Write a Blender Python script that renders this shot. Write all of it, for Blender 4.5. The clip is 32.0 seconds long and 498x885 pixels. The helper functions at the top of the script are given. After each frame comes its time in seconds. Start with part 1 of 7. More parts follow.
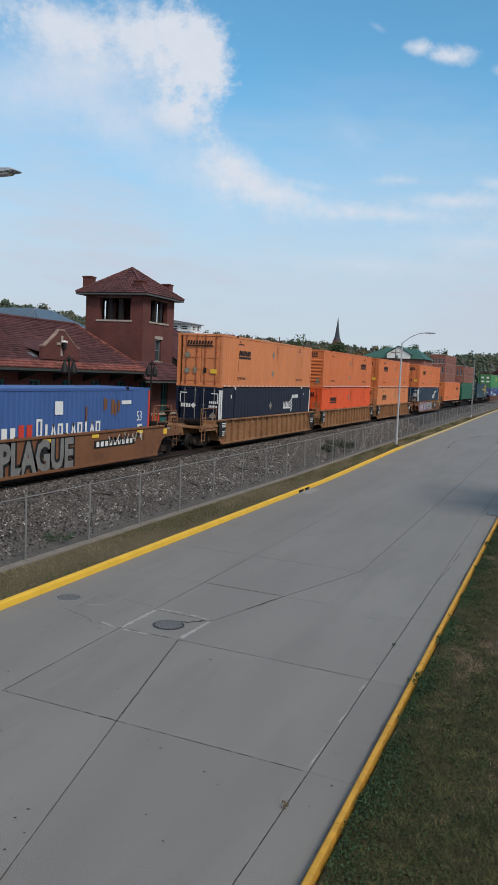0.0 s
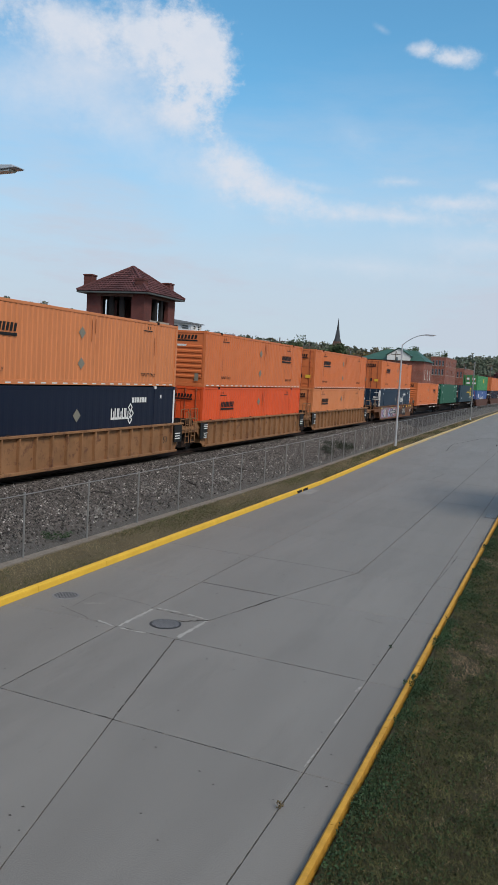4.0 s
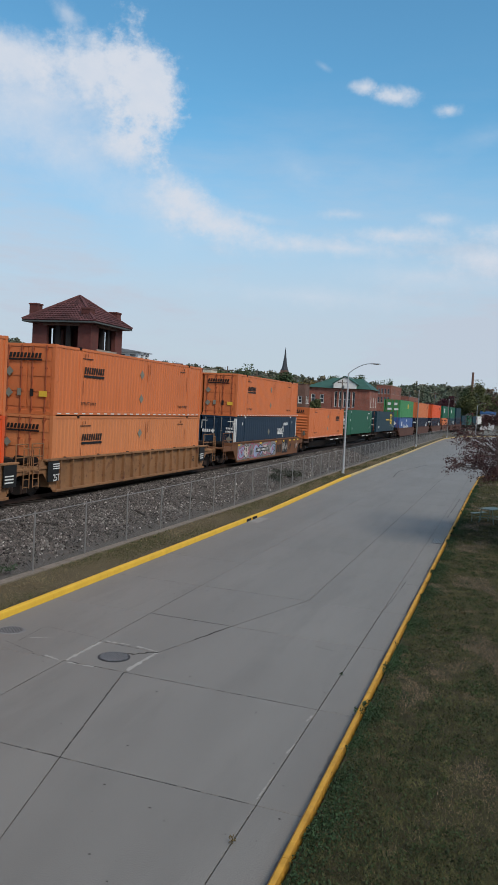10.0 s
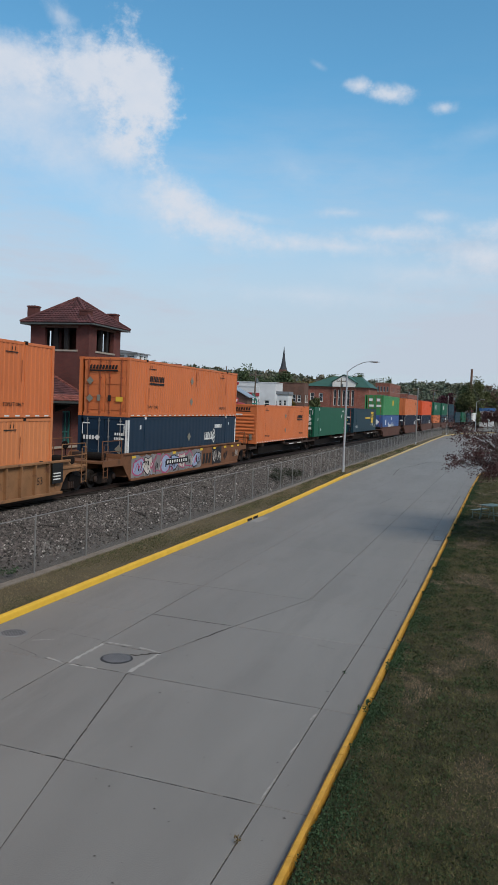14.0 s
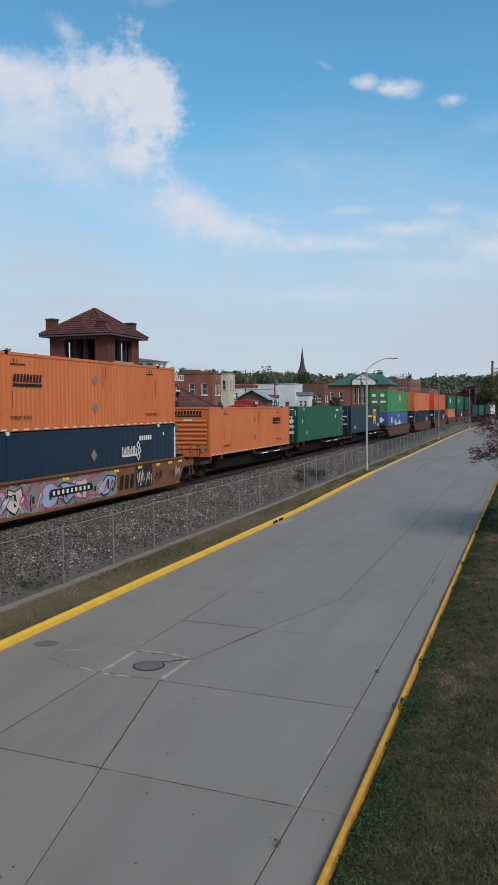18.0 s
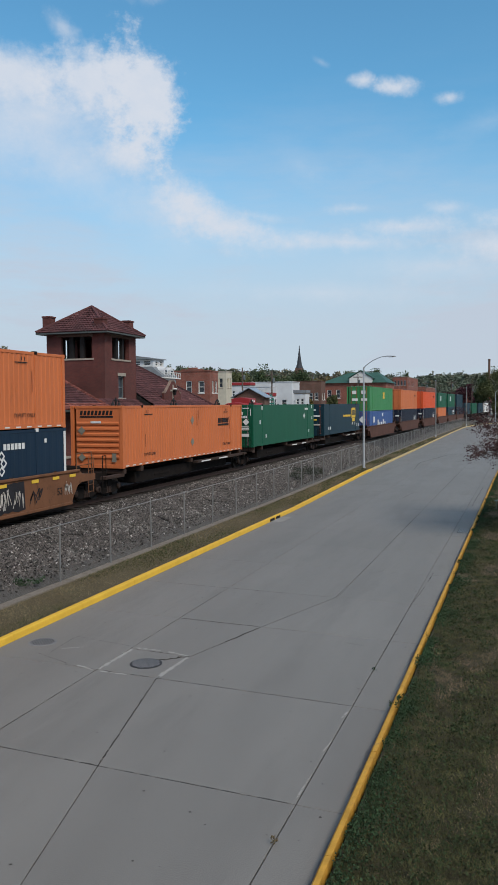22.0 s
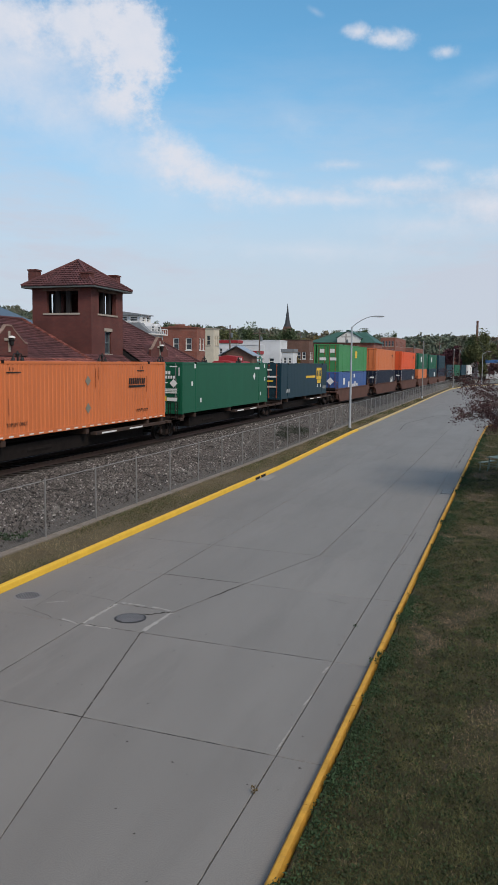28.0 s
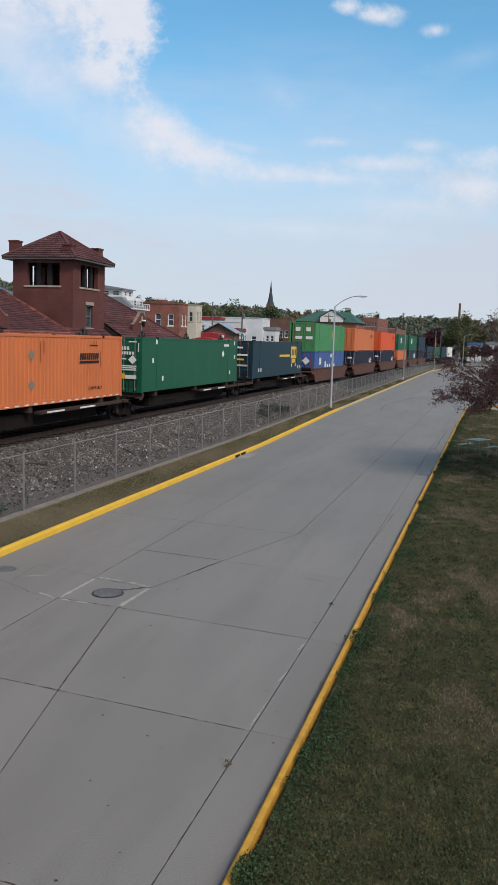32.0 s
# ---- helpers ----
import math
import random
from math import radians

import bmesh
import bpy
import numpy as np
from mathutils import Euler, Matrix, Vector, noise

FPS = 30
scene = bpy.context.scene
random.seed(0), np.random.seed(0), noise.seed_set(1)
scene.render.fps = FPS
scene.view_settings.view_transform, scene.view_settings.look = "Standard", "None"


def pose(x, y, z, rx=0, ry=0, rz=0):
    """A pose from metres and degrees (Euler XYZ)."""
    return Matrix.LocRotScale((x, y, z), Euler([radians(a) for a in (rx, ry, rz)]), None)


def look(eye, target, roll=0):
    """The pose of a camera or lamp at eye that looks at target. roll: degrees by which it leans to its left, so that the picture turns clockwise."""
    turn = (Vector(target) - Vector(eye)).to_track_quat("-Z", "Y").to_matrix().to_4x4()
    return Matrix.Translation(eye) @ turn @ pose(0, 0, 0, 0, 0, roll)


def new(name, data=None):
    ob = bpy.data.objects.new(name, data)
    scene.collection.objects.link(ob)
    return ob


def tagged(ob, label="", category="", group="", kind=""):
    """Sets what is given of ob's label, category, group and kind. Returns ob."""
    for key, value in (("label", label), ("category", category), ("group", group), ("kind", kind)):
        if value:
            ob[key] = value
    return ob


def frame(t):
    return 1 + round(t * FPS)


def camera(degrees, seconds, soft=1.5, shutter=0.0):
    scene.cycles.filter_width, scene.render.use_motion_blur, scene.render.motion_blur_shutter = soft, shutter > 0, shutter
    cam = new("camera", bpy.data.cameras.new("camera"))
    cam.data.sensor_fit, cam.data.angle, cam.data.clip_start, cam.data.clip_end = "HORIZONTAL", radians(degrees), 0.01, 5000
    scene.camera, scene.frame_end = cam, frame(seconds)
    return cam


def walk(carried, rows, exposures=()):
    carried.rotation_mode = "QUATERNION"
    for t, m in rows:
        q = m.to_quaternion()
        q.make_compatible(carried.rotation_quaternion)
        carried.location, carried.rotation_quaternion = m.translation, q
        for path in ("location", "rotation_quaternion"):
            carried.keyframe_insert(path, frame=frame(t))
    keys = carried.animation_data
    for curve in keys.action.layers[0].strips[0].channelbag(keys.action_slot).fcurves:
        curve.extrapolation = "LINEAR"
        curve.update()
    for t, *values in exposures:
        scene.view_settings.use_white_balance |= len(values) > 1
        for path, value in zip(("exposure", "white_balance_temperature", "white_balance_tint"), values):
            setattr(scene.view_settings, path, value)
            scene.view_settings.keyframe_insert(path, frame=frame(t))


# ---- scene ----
cam = camera(34.61, 32.0, 1.5)
EYE = (0.0, 0.0, 5.5)


def aim(yaw, tilt, roll):
    """Camera pose from the turn to the left of the track's line, the tilt up and the roll, in degrees."""
    a, b = radians(yaw), radians(tilt)
    way = Vector((-math.sin(a) * math.cos(b), math.cos(a) * math.cos(b), math.sin(b)))
    return look(EYE, Vector(EYE) + way * 10, roll)


walk(cam, [(t, aim(yaw, tilt, roll)) for t, yaw, tilt, roll in (
    (0, 21.47, -4.99, 2.65), (0.5, 21.45, -4.98, 4.04), (1, 21.47, -4.98, 4.59), (1.5, 21.46, -4.98, 4.67),
    (2, 21.46, -4.99, 4.43), (2.5, 21.45, -4.99, 4.01), (3, 21.44, -4.99, 3.73), (3.5, 21.43, -5.00, 3.44),
    (5.5, 21.39, -4.97, 3.23), (6, 20.89, -4.94, 3.73), (6.5, 20.27, -4.75, 3.14), (7, 19.89, -4.57, 2.00),
    (7.5, 19.86, -4.01, 2.13), (8, 19.83, -3.24, 2.17), (8.5, 19.21, -3.07, 2.20), (9, 18.25, -2.95, 2.12),
    (9.5, 18.03, -2.76, 2.50), (10, 17.84, -2.74, 3.02), (10.5, 17.83, -2.76, 2.25), (11, 17.84, -2.76, 2.06),
    (11.5, 17.83, -2.75, 2.10), (12, 17.82, -2.75, 2.27), (12.5, 17.82, -2.75, 2.28), (13, 17.82, -2.77, 2.22),
    (13.5, 17.82, -2.76, 2.27), (14, 17.82, -2.76, 2.26), (14.5, 17.84, -2.72, 2.93), (16.5, 17.82, -2.54, 2.34),
    (17, 18.30, -2.59, 0.97), (17.5, 19.24, -2.60, -0.06), (18, 19.41, -2.59, -0.37), (18.5, 19.40, -2.59, -0.39),
    (19, 19.40, -2.59, -0.40), (19.5, 19.38, -2.58, -0.47), (20, 19.37, -2.58, -0.46), (20.5, 19.35, -2.57, -0.47),
    (21, 19.32, -2.59, -0.46), (21.5, 19.31, -2.69, -0.40), (22, 19.20, -2.74, -0.34), (22.5, 18.94, -2.75, -0.23),
    (23, 18.62, -2.78, -0.09), (23.5, 18.38, -2.75, -0.16), (24, 18.29, -2.85, -0.14), (24.5, 18.28, -3.59, 0.36),
    (25, 18.24, -4.00, 0.73), (25.5, 18.24, -4.09, 0.67), (27.5, 18.21, -5.47, 0.71), (28, 18.21, -5.72, 0.63),
    (28.5, 18.20, -5.72, 0.64), (29, 18.20, -5.76, 1.03), (29.5, 18.20, -5.76, 1.02), (30, 17.96, -5.75, 1.07),
    (30.5, 17.21, -5.72, 1.84), (31, 16.42, -5.73, 2.44), (31.5, 16.28, -6.16, 2.47), (32, 16.76, -7.28, 1.93),
)], exposures=((0, 0.02, 6680, 11), (7, 0.0, 6600, 11), (9, -0.05, 6600, 10.5), (13, -0.04, 6600, 10.5), (23, -0.04, 6580, 10.5), (26, 0.0, 6680, 12), (29, 0.05, 6820, 14), (32, 0.12, 6820, 14)))

# ---- light ----
SUN_AZ, SUN_EL = radians(125), radians(44)   # clockwise from the track's line, and up
world = bpy.data.worlds.new("sky")
scene.world = world
world.use_nodes = True
wn, wl = world.node_tree.nodes, world.node_tree.links
wn.clear()


def wmath(op, a, b=None, c=None):
    n = wn.new("ShaderNodeMath")
    n.operation = op
    for i, v in enumerate((a, b, c)):
        if v is None:
            continue
        if isinstance(v, (int, float)):
            n.inputs[i].default_value = v
        else:
            wl.new(v, n.inputs[i])
    return n.outputs[0]


sky = wn.new("ShaderNodeTexSky")
sky.sky_type, sky.sun_disc = "NISHITA", False
sky.sun_elevation, sky.sun_rotation = SUN_EL, SUN_AZ
sky.air_density, sky.dust_density, sky.ozone_density = 1.0, 0.6, 2.2
coords = wn.new("ShaderNodeTexCoord")
split = wn.new("ShaderNodeSeparateXYZ")
wl.new(coords.outputs["Generated"], split.inputs[0])
dx, dy, dz = split.outputs
AZ = wmath("MULTIPLY", wmath("ARCTAN2", wmath("MULTIPLY", dx, -1.0), dy), 57.2958)   # degrees to the left of the track
EL = wmath("MULTIPLY", wmath("ARCSINE", dz), 57.2958)
flat = wn.new("ShaderNodeCombineXYZ")
wl.new(AZ, flat.inputs[0])
wl.new(EL, flat.inputs[1])


def wnoise(scale, detail, rough, stretch=(1, 1, 1), seed=0.0):
    mp = wn.new("ShaderNodeMapping")
    mp.inputs["Scale"].default_value = stretch
    mp.inputs["Location"].default_value = (seed, seed * 0.7, seed * 1.3)
    wl.new(flat.outputs[0], mp.inputs[0])
    n = wn.new("ShaderNodeTexNoise")
    n.inputs["Scale"].default_value, n.inputs["Detail"].default_value, n.inputs["Roughness"].default_value = scale, detail, rough
    wl.new(mp.outputs[0], n.inputs["Vector"])
    return n.outputs[0]


edge = wnoise(0.30, 10, 0.64, (1, 1.15, 1), 3.0)
fray = wnoise(1.3, 8, 0.62, (1, 1.3, 1), 5.0)
billow = wnoise(0.75, 7, 0.6, (1, 1.25, 1), 11.0)
wisps = wnoise(0.11, 8, 0.62, (0.4, 1.7, 1), 7.0)


def smooth(v, a, b):
    n = wn.new("ShaderNodeMapRange")
    n.interpolation_type = "SMOOTHSTEP"
    n.inputs["From Min"].default_value, n.inputs["From Max"].default_value = a, b
    wl.new(v, n.inputs[0])
    return n.outputs[0]


def cloud(az, el, rx, ry, lean, ragged, soft, opaque):
    """A cloud: a ragged ellipse in degrees, leaning by lean degrees."""
    c, s = math.cos(radians(lean)), math.sin(radians(lean))
    a, e = wmath("SUBTRACT", AZ, az), wmath("SUBTRACT", EL, el)
    u = wmath("DIVIDE", wmath("ADD", wmath("MULTIPLY", a, c), wmath("MULTIPLY", e, s)), rx)
    v = wmath("DIVIDE", wmath("SUBTRACT", wmath("MULTIPLY", e, c), wmath("MULTIPLY", a, s)), ry)
    r = wmath("SQRT", wmath("ADD", wmath("MULTIPLY", u, u), wmath("MULTIPLY", v, v)))
    d = wmath("MULTIPLY_ADD", wmath("SUBTRACT", wmath("MULTIPLY_ADD", edge, 0.77, wmath("MULTIPLY", fray, 0.23)), 0.5), ragged, wmath("SUBTRACT", 1.0, r))
    return wmath("MULTIPLY", smooth(d, 0.0, soft), opaque)


# az, el, half width, half height, lean, raggedness, softness, density
CLOUDS = ((26.6, 20.4, 3.0, 4.4, -12, 2.1, 0.55, 0.95), (30.0, 21.2, 4.6, 2.6, 4, 2.0, 0.8, 0.92), (35.4, 21.4, 5.0, 2.1, -4, 1.8, 0.9, 0.88),
          (42.0, 22.3, 5.5, 2.6, 0, 1.8, 0.8, 0.80), (33.5, 19.0, 9.5, 4.6, 0, 0.8, 1.3, 0.88), (27.6, 16.8, 2.8, 1.7, 20, 1.8, 1.0, 0.85), (30.0, 15.4, 6.5, 3.2, 15, 0.8, 1.7, 0.66),
          (31.8, 24.2, 1.8, 0.9, 30, 2.4, 1.2, 0.55), (26.5, 27.5, 5.0, 1.6, 0, 2.0, 0.9, 0.35),
          (23.2, 13.6, 3.4, 2.3, 22, 2.0, 0.9, 0.94), (20.4, 12.3, 3.6, 2.1, 24, 2.0, 1.1, 0.92), (25.0, 13.4, 5.6, 3.6, 22, 1.0, 1.7, 0.70), (17.0, 11.4, 4.4, 1.3, 8, 2.2, 1.6, 0.70),
          (12.0, 13.45, 2.8, 0.55, 0, 2.8, 1.3, 0.66), (18.0, 13.0, 2.8, 0.6, 6, 2.8, 1.5, 0.55), (8.4, 12.1, 4.8, 0.9, 1, 3.0, 1.5, 0.88), (12.2, 11.2, 9.0, 0.8, 3, 2.8, 1.5, 0.75),
          (5.4, 13.2, 2.0, 0.6, 2, 2.8, 1.4, 0.66), (1.6, 12.4, 2.6, 1.1, 0, 2.6, 1.3, 0.90), (2.6, 10.6, 4.8, 1.4, 2, 2.4, 1.4, 0.90), (6.0, 9.4, 8.0, 1.5, 3, 2.0, 1.8, 0.60), (14.0, 7.8, 12.0, 1.1, 2, 2.2, 1.8, 0.50),
          (38.0, 17.2, 10.0, 4.4, 6, 0.6, 1.7, 0.70), (32.0, 16.6, 6.5, 3.2, 12, 0.6, 1.8, 0.40),
          (15.5, 16.4, 4.2, 1.8, 30, 1.8, 2.2, 0.28), (3.0, 18.2, 4.4, 1.2, -12, 1.8, 2.0, 0.30), (10.0, 16.0, 8.0, 1.6, -6, 1.8, 2.4, 0.22),
          (9.0, 20.9, 2.5, 0.85, 6, 2.6, 1.0, 0.92), (11.1, 21.4, 1.2, 0.65, 0, 2.4, 1.0, 0.82), (5.3, 20.0, 1.25, 0.65, 4, 2.4, 1.1, 0.80), (14.0, 22.6, 1.0, 0.3, 25, 2.4, 1.4, 0.25))
thick = None
for spec in CLOUDS:
    one = cloud(*spec)
    thick = one if thick is None else wmath("SUBTRACT", wmath("ADD", thick, one), wmath("MULTIPLY", thick, one))
thick = wmath("MULTIPLY", thick, wmath("MULTIPLY_ADD", billow, 0.24, 0.87))
# thin high veil, denser towards the horizon
haze = smooth(EL, 20.5, 4.0)
veil = wmath("ADD", wmath("MULTIPLY", haze, 0.90), wmath("MULTIPLY", wmath("MULTIPLY", smooth(wisps, 0.42, 0.78), smooth(EL, 26.0, 10.0)), 0.40))
# thin cirrus over the rest of the sky, overhead and behind
rest = wmath("MAXIMUM", smooth(EL, 27.0, 45.0), smooth(wmath("ABSOLUTE", wmath("SUBTRACT", AZ, 18.0)), 35.0, 60.0))
veil = wmath("ADD", veil, wmath("MULTIPLY", rest, wmath("MULTIPLY_ADD", wisps, 0.5, 0.28)))
veil = wmath("MINIMUM", veil, 0.95)
tint = wn.new("ShaderNodeMix")
tint.data_type, tint.blend_type = "RGBA", "MULTIPLY"
tint.inputs[0].default_value = 1.0
wl.new(sky.outputs[0], tint.inputs[6])
tint.inputs[7].default_value = (0.80, 1.45, 1.50, 1)


def over(f, below, colour):
    n = wn.new("ShaderNodeMix")
    n.data_type = "RGBA"
    wl.new(f, n.inputs[0])
    wl.new(below, n.inputs[6])
    n.inputs[7].default_value = (*colour, 1)
    return n.outputs[2]


hazy = over(veil, tint.outputs[2], (4.66, 5.2, 6.15))
lit = over(wmath("MINIMUM", thick, 0.97), hazy, (5.95, 6.42, 7.2))
dome = wn.new("ShaderNodeBackground")
dome.inputs["Strength"].default_value = 0.115
wl.new(lit, dome.inputs[0])
wout = wn.new("ShaderNodeOutputWorld")
wl.new(dome.outputs[0], wout.inputs[0])

sun = new("sun", bpy.data.lights.new("sun", "SUN"))
sun.data.energy, sun.data.angle, sun.data.color = 2.5, radians(18), (1.0, 0.91, 0.80)
sun_way = Vector((math.sin(SUN_AZ) * math.cos(SUN_EL), math.cos(SUN_AZ) * math.cos(SUN_EL), math.sin(SUN_EL)))
sun.matrix_world = look(sun_way * 100, (0, 0, 0))
scene.view_settings.exposure = 0.0

# ---- materials ----


def M(name, col, rough=0.75, metal=0.0, var=0.18, scale=1.5, fine=45.0, bump=0.15, stain=None, stain_at=0.62, stain_scale=2.0,
      spread=0.0, stretch=(1, 1, 1), island=False, placed=False, grain=0.0, spec=0.3):
    """A surface: base colour with broad and fine variation, stains of another colour, relief; spread varies it piece by piece, grain speckles it."""
    m = bpy.data.materials.new(name)
    m.use_nodes = True
    nt = m.node_tree
    n, l = nt.nodes, nt.links
    bs = n["Principled BSDF"]
    bs.inputs["Specular IOR Level"].default_value = spec
    bs.inputs["Roughness"].default_value, bs.inputs["Metallic"].default_value = rough, metal
    tc, mp = n.new("ShaderNodeTexCoord"), n.new("ShaderNodeMapping")
    mp.inputs["Scale"].default_value = stretch
    l.new(n.new("ShaderNodeNewGeometry").outputs["Position"] if placed else tc.outputs["Object"], mp.inputs[0])

    def noise_of(s, d, r=0.6):
        t = n.new("ShaderNodeTexNoise")
        t.inputs["Scale"].default_value, t.inputs["Detail"].default_value, t.inputs["Roughness"].default_value = s, d, r
        l.new(mp.outputs[0], t.inputs["Vector"])
        return t.outputs[0]

    def mixed(f, a, b):
        x = n.new("ShaderNodeMix")
        x.data_type = "RGBA"
        for sock, v in ((0, f), (6, a), (7, b)):
            if isinstance(v, (tuple, list)):
                x.inputs[sock].default_value = (*v[:3], 1)
            elif isinstance(v, float):
                x.inputs[sock].default_value = v
            else:
                l.new(v, x.inputs[sock])
        return x.outputs[2]

    def ranged(v, a, b):
        r = n.new("ShaderNodeMapRange")
        r.inputs["From Min"].default_value, r.inputs["From Max"].default_value = a, b
        l.new(v, r.inputs[0])
        return r.outputs[0]

    dark, light = [c * (1 - var) for c in col], [min(1, c * (1 + var)) for c in col]
    broad = noise_of(scale, 5)
    small = noise_of(fine, 4)
    c = mixed(ranged(broad, 0.3, 0.7), dark, light)
    c = mixed(ranged(small, 0.25, 0.75), mixed(0.35, c, [v * 0.7 for v in col]), c)
    if stain:
        c = mixed(ranged(noise_of(stain_scale, 7, 0.7), stain_at, stain_at + 0.12), c, stain)
    if grain:
        speck = n.new("ShaderNodeTexNoise")
        speck.inputs["Scale"].default_value, speck.inputs["Detail"].default_value, speck.inputs["Roughness"].default_value = grain, 4, 0.75
        l.new(mp.inputs[0].links[0].from_socket, speck.inputs["Vector"])
        c = mixed(ranged(speck.outputs[0], 0.36, 0.64), mixed(0.5, c, [v * 0.5 for v in col]), mixed(0.5, c, [min(1, v * 1.4) for v in col]))
        small = speck.outputs[0]
    if spread:
        if island:
            rnd = n.new("ShaderNodeNewGeometry").outputs["Random Per Island"]
        else:
            rnd = n.new("ShaderNodeObjectInfo").outputs["Random"]
        hsv = n.new("ShaderNodeHueSaturation")
        l.new(ranged(rnd, -0.5 / spread + 0.5, 0.5 / spread + 0.5), hsv.inputs["Value"])
        vmath = n.new("ShaderNodeMath")
        vmath.operation = "MULTIPLY_ADD"
        l.new(rnd, vmath.inputs[0])
        vmath.inputs[1].default_value, vmath.inputs[2].default_value = 2 * spread, 1 - spread
        l.new(vmath.outputs[0], hsv.inputs["Value"])
        l.new(c, hsv.inputs["Color"])
        c = hsv.outputs[0]
    l.new(c, bs.inputs["Base Color"])
    if bump:
        bp = n.new("ShaderNodeBump")
        bp.inputs["Strength"].default_value, bp.inputs["Distance"].default_value = bump, 0.02
        l.new(small, bp.inputs["Height"])
        l.new(bp.outputs[0], bs.inputs["Normal"])
    return m


concrete = M("concrete", (0.198, 0.184, 0.166), 0.66, var=0.18, scale=0.55, fine=34, bump=0.10, stain=(0.155, 0.143, 0.129), stain_at=0.49, stain_scale=0.9, spread=0.03, stretch=(1, 0.16, 1), placed=True, grain=55.0, spec=0.4)
joint_fill = M("joint_fill", (0.05, 0.045, 0.04), 0.95, fine=30)
light_mortar = M("light_mortar", (0.34, 0.325, 0.30), 0.9, fine=30)
yellow_paint = M("yellow_paint", (0.70, 0.42, 0.045), 0.7, var=0.10, scale=2, fine=30, stain=(0.40, 0.28, 0.12), stain_at=0.66, stain_scale=4, placed=True)
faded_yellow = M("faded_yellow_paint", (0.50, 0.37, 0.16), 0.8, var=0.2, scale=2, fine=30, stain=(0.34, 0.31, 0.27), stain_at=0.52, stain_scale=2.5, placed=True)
worn_yellow = M("worn_yellow_paint", (0.56, 0.29, 0.040), 0.75, var=0.25, scale=3, fine=30, stain=(0.30, 0.18, 0.07), stain_at=0.60, stain_scale=5, placed=True)
dirt = M("dirt", (0.082, 0.075, 0.068), 0.95, var=0.25, scale=0.8, fine=20, bump=0.5, grain=9.0)
lawn_soil = M("lawn_soil", (0.042, 0.036, 0.019), 0.95, var=0.5, scale=4.0, fine=22, bump=0.8, stain=(0.105, 0.074, 0.045), stain_at=0.56, stain_scale=1.1, grain=42.0)
lawn_blade = M("lawn_blade", (0.082, 0.081, 0.032), 0.85, var=0.6, scale=2.6, fine=16, bump=0, stain=(0.22, 0.16, 0.10), stain_at=0.585, stain_scale=1.0, spread=0.55, island=True)
verge_soil = M("verge_soil", (0.090, 0.073, 0.041), 0.95, var=0.4, scale=1.3, fine=14, bump=0.6, grain=16.0, stain=(0.058, 0.056, 0.026), stain_at=0.52, stain_scale=0.8)
grass_green = M("grass_green", (0.056, 0.070, 0.022), 0.8, var=0.3, scale=0.4, fine=5, bump=0, spread=0.35, island=True)
grass_dry = M("grass_dry", (0.125, 0.094, 0.048), 0.85, var=0.3, scale=0.4, fine=5, bump=0, spread=0.35, island=True)
straw = M("straw_grass", (0.215, 0.170, 0.100), 0.85, var=0.3, scale=0.4, fine=5, bump=0, spread=0.35, island=True)
weed_green = M("weed_green", (0.030, 0.060, 0.024), 0.8, var=0.45, scale=1.6, fine=8, bump=0, spread=0.3, island=True)
ballast_bed = M("ballast_bed", (0.030, 0.026, 0.024), 0.95, var=0.3, scale=1.0, fine=16, bump=1.0)
ballast_stone = M("ballast_stone", (0.090, 0.078, 0.071), 0.9, var=0.4, scale=2.5, fine=30, spread=0.95, island=True)
pale_stone = M("pale_stone", (0.36, 0.33, 0.31), 0.85, var=0.3, scale=2.5, fine=30, spread=0.5, island=True)
galvanised = M("galvanised", (0.225, 0.225, 0.22), 0.5, 0.4, var=0.1, scale=3)
rail_steel = M("rail_steel", (0.05, 0.032, 0.026), 0.6, 0.5, var=0.2)
tie_wood = M("tie_wood", (0.026, 0.021, 0.018), 0.95, var=0.3)
opening_black = M("drain_black", (0.01, 0.01, 0.01), 0.9)
asphalt = M("asphalt", (0.06, 0.06, 0.06), 0.9)
town_ground = M("town_ground", (0.17, 0.17, 0.15), 0.95, var=0.3, scale=0.05, fine=0.6)

# ---- mesh tools ----


def quads(bm, pts, faces):
    vs = [bm.verts.new(p) for p in pts]
    for f in faces:
        try:
            bm.faces.new([vs[i] for i in f])
        except ValueError:
            pass
    return vs


def box(bm, x0, x1, y0, y1, z0, z1):
    p = [(x, y, z) for z in (z0, z1) for y in (y0, y1) for x in (x0, x1)]
    quads(bm, p, ((0, 2, 3, 1), (4, 5, 7, 6), (0, 1, 5, 4), (2, 6, 7, 3), (0, 4, 6, 2), (1, 3, 7, 5)))
    return bm


def prism(bm, outline, axis, a, b):
    """A solid from an outline of 2D points, run along an axis from a to b."""
    def at(p, s):
        return {"x": (s, p[0], p[1]), "y": (p[0], s, p[1]), "z": (p[0], p[1], s)}[axis]
    n = len(outline)
    quads(bm, [at(p, a) for p in outline] + [at(p, b) for p in outline],
          [tuple(range(n))[::-1], tuple(range(n, 2 * n))] + [(i, (i + 1) % n, n + (i + 1) % n, n + i) for i in range(n)])
    return bm


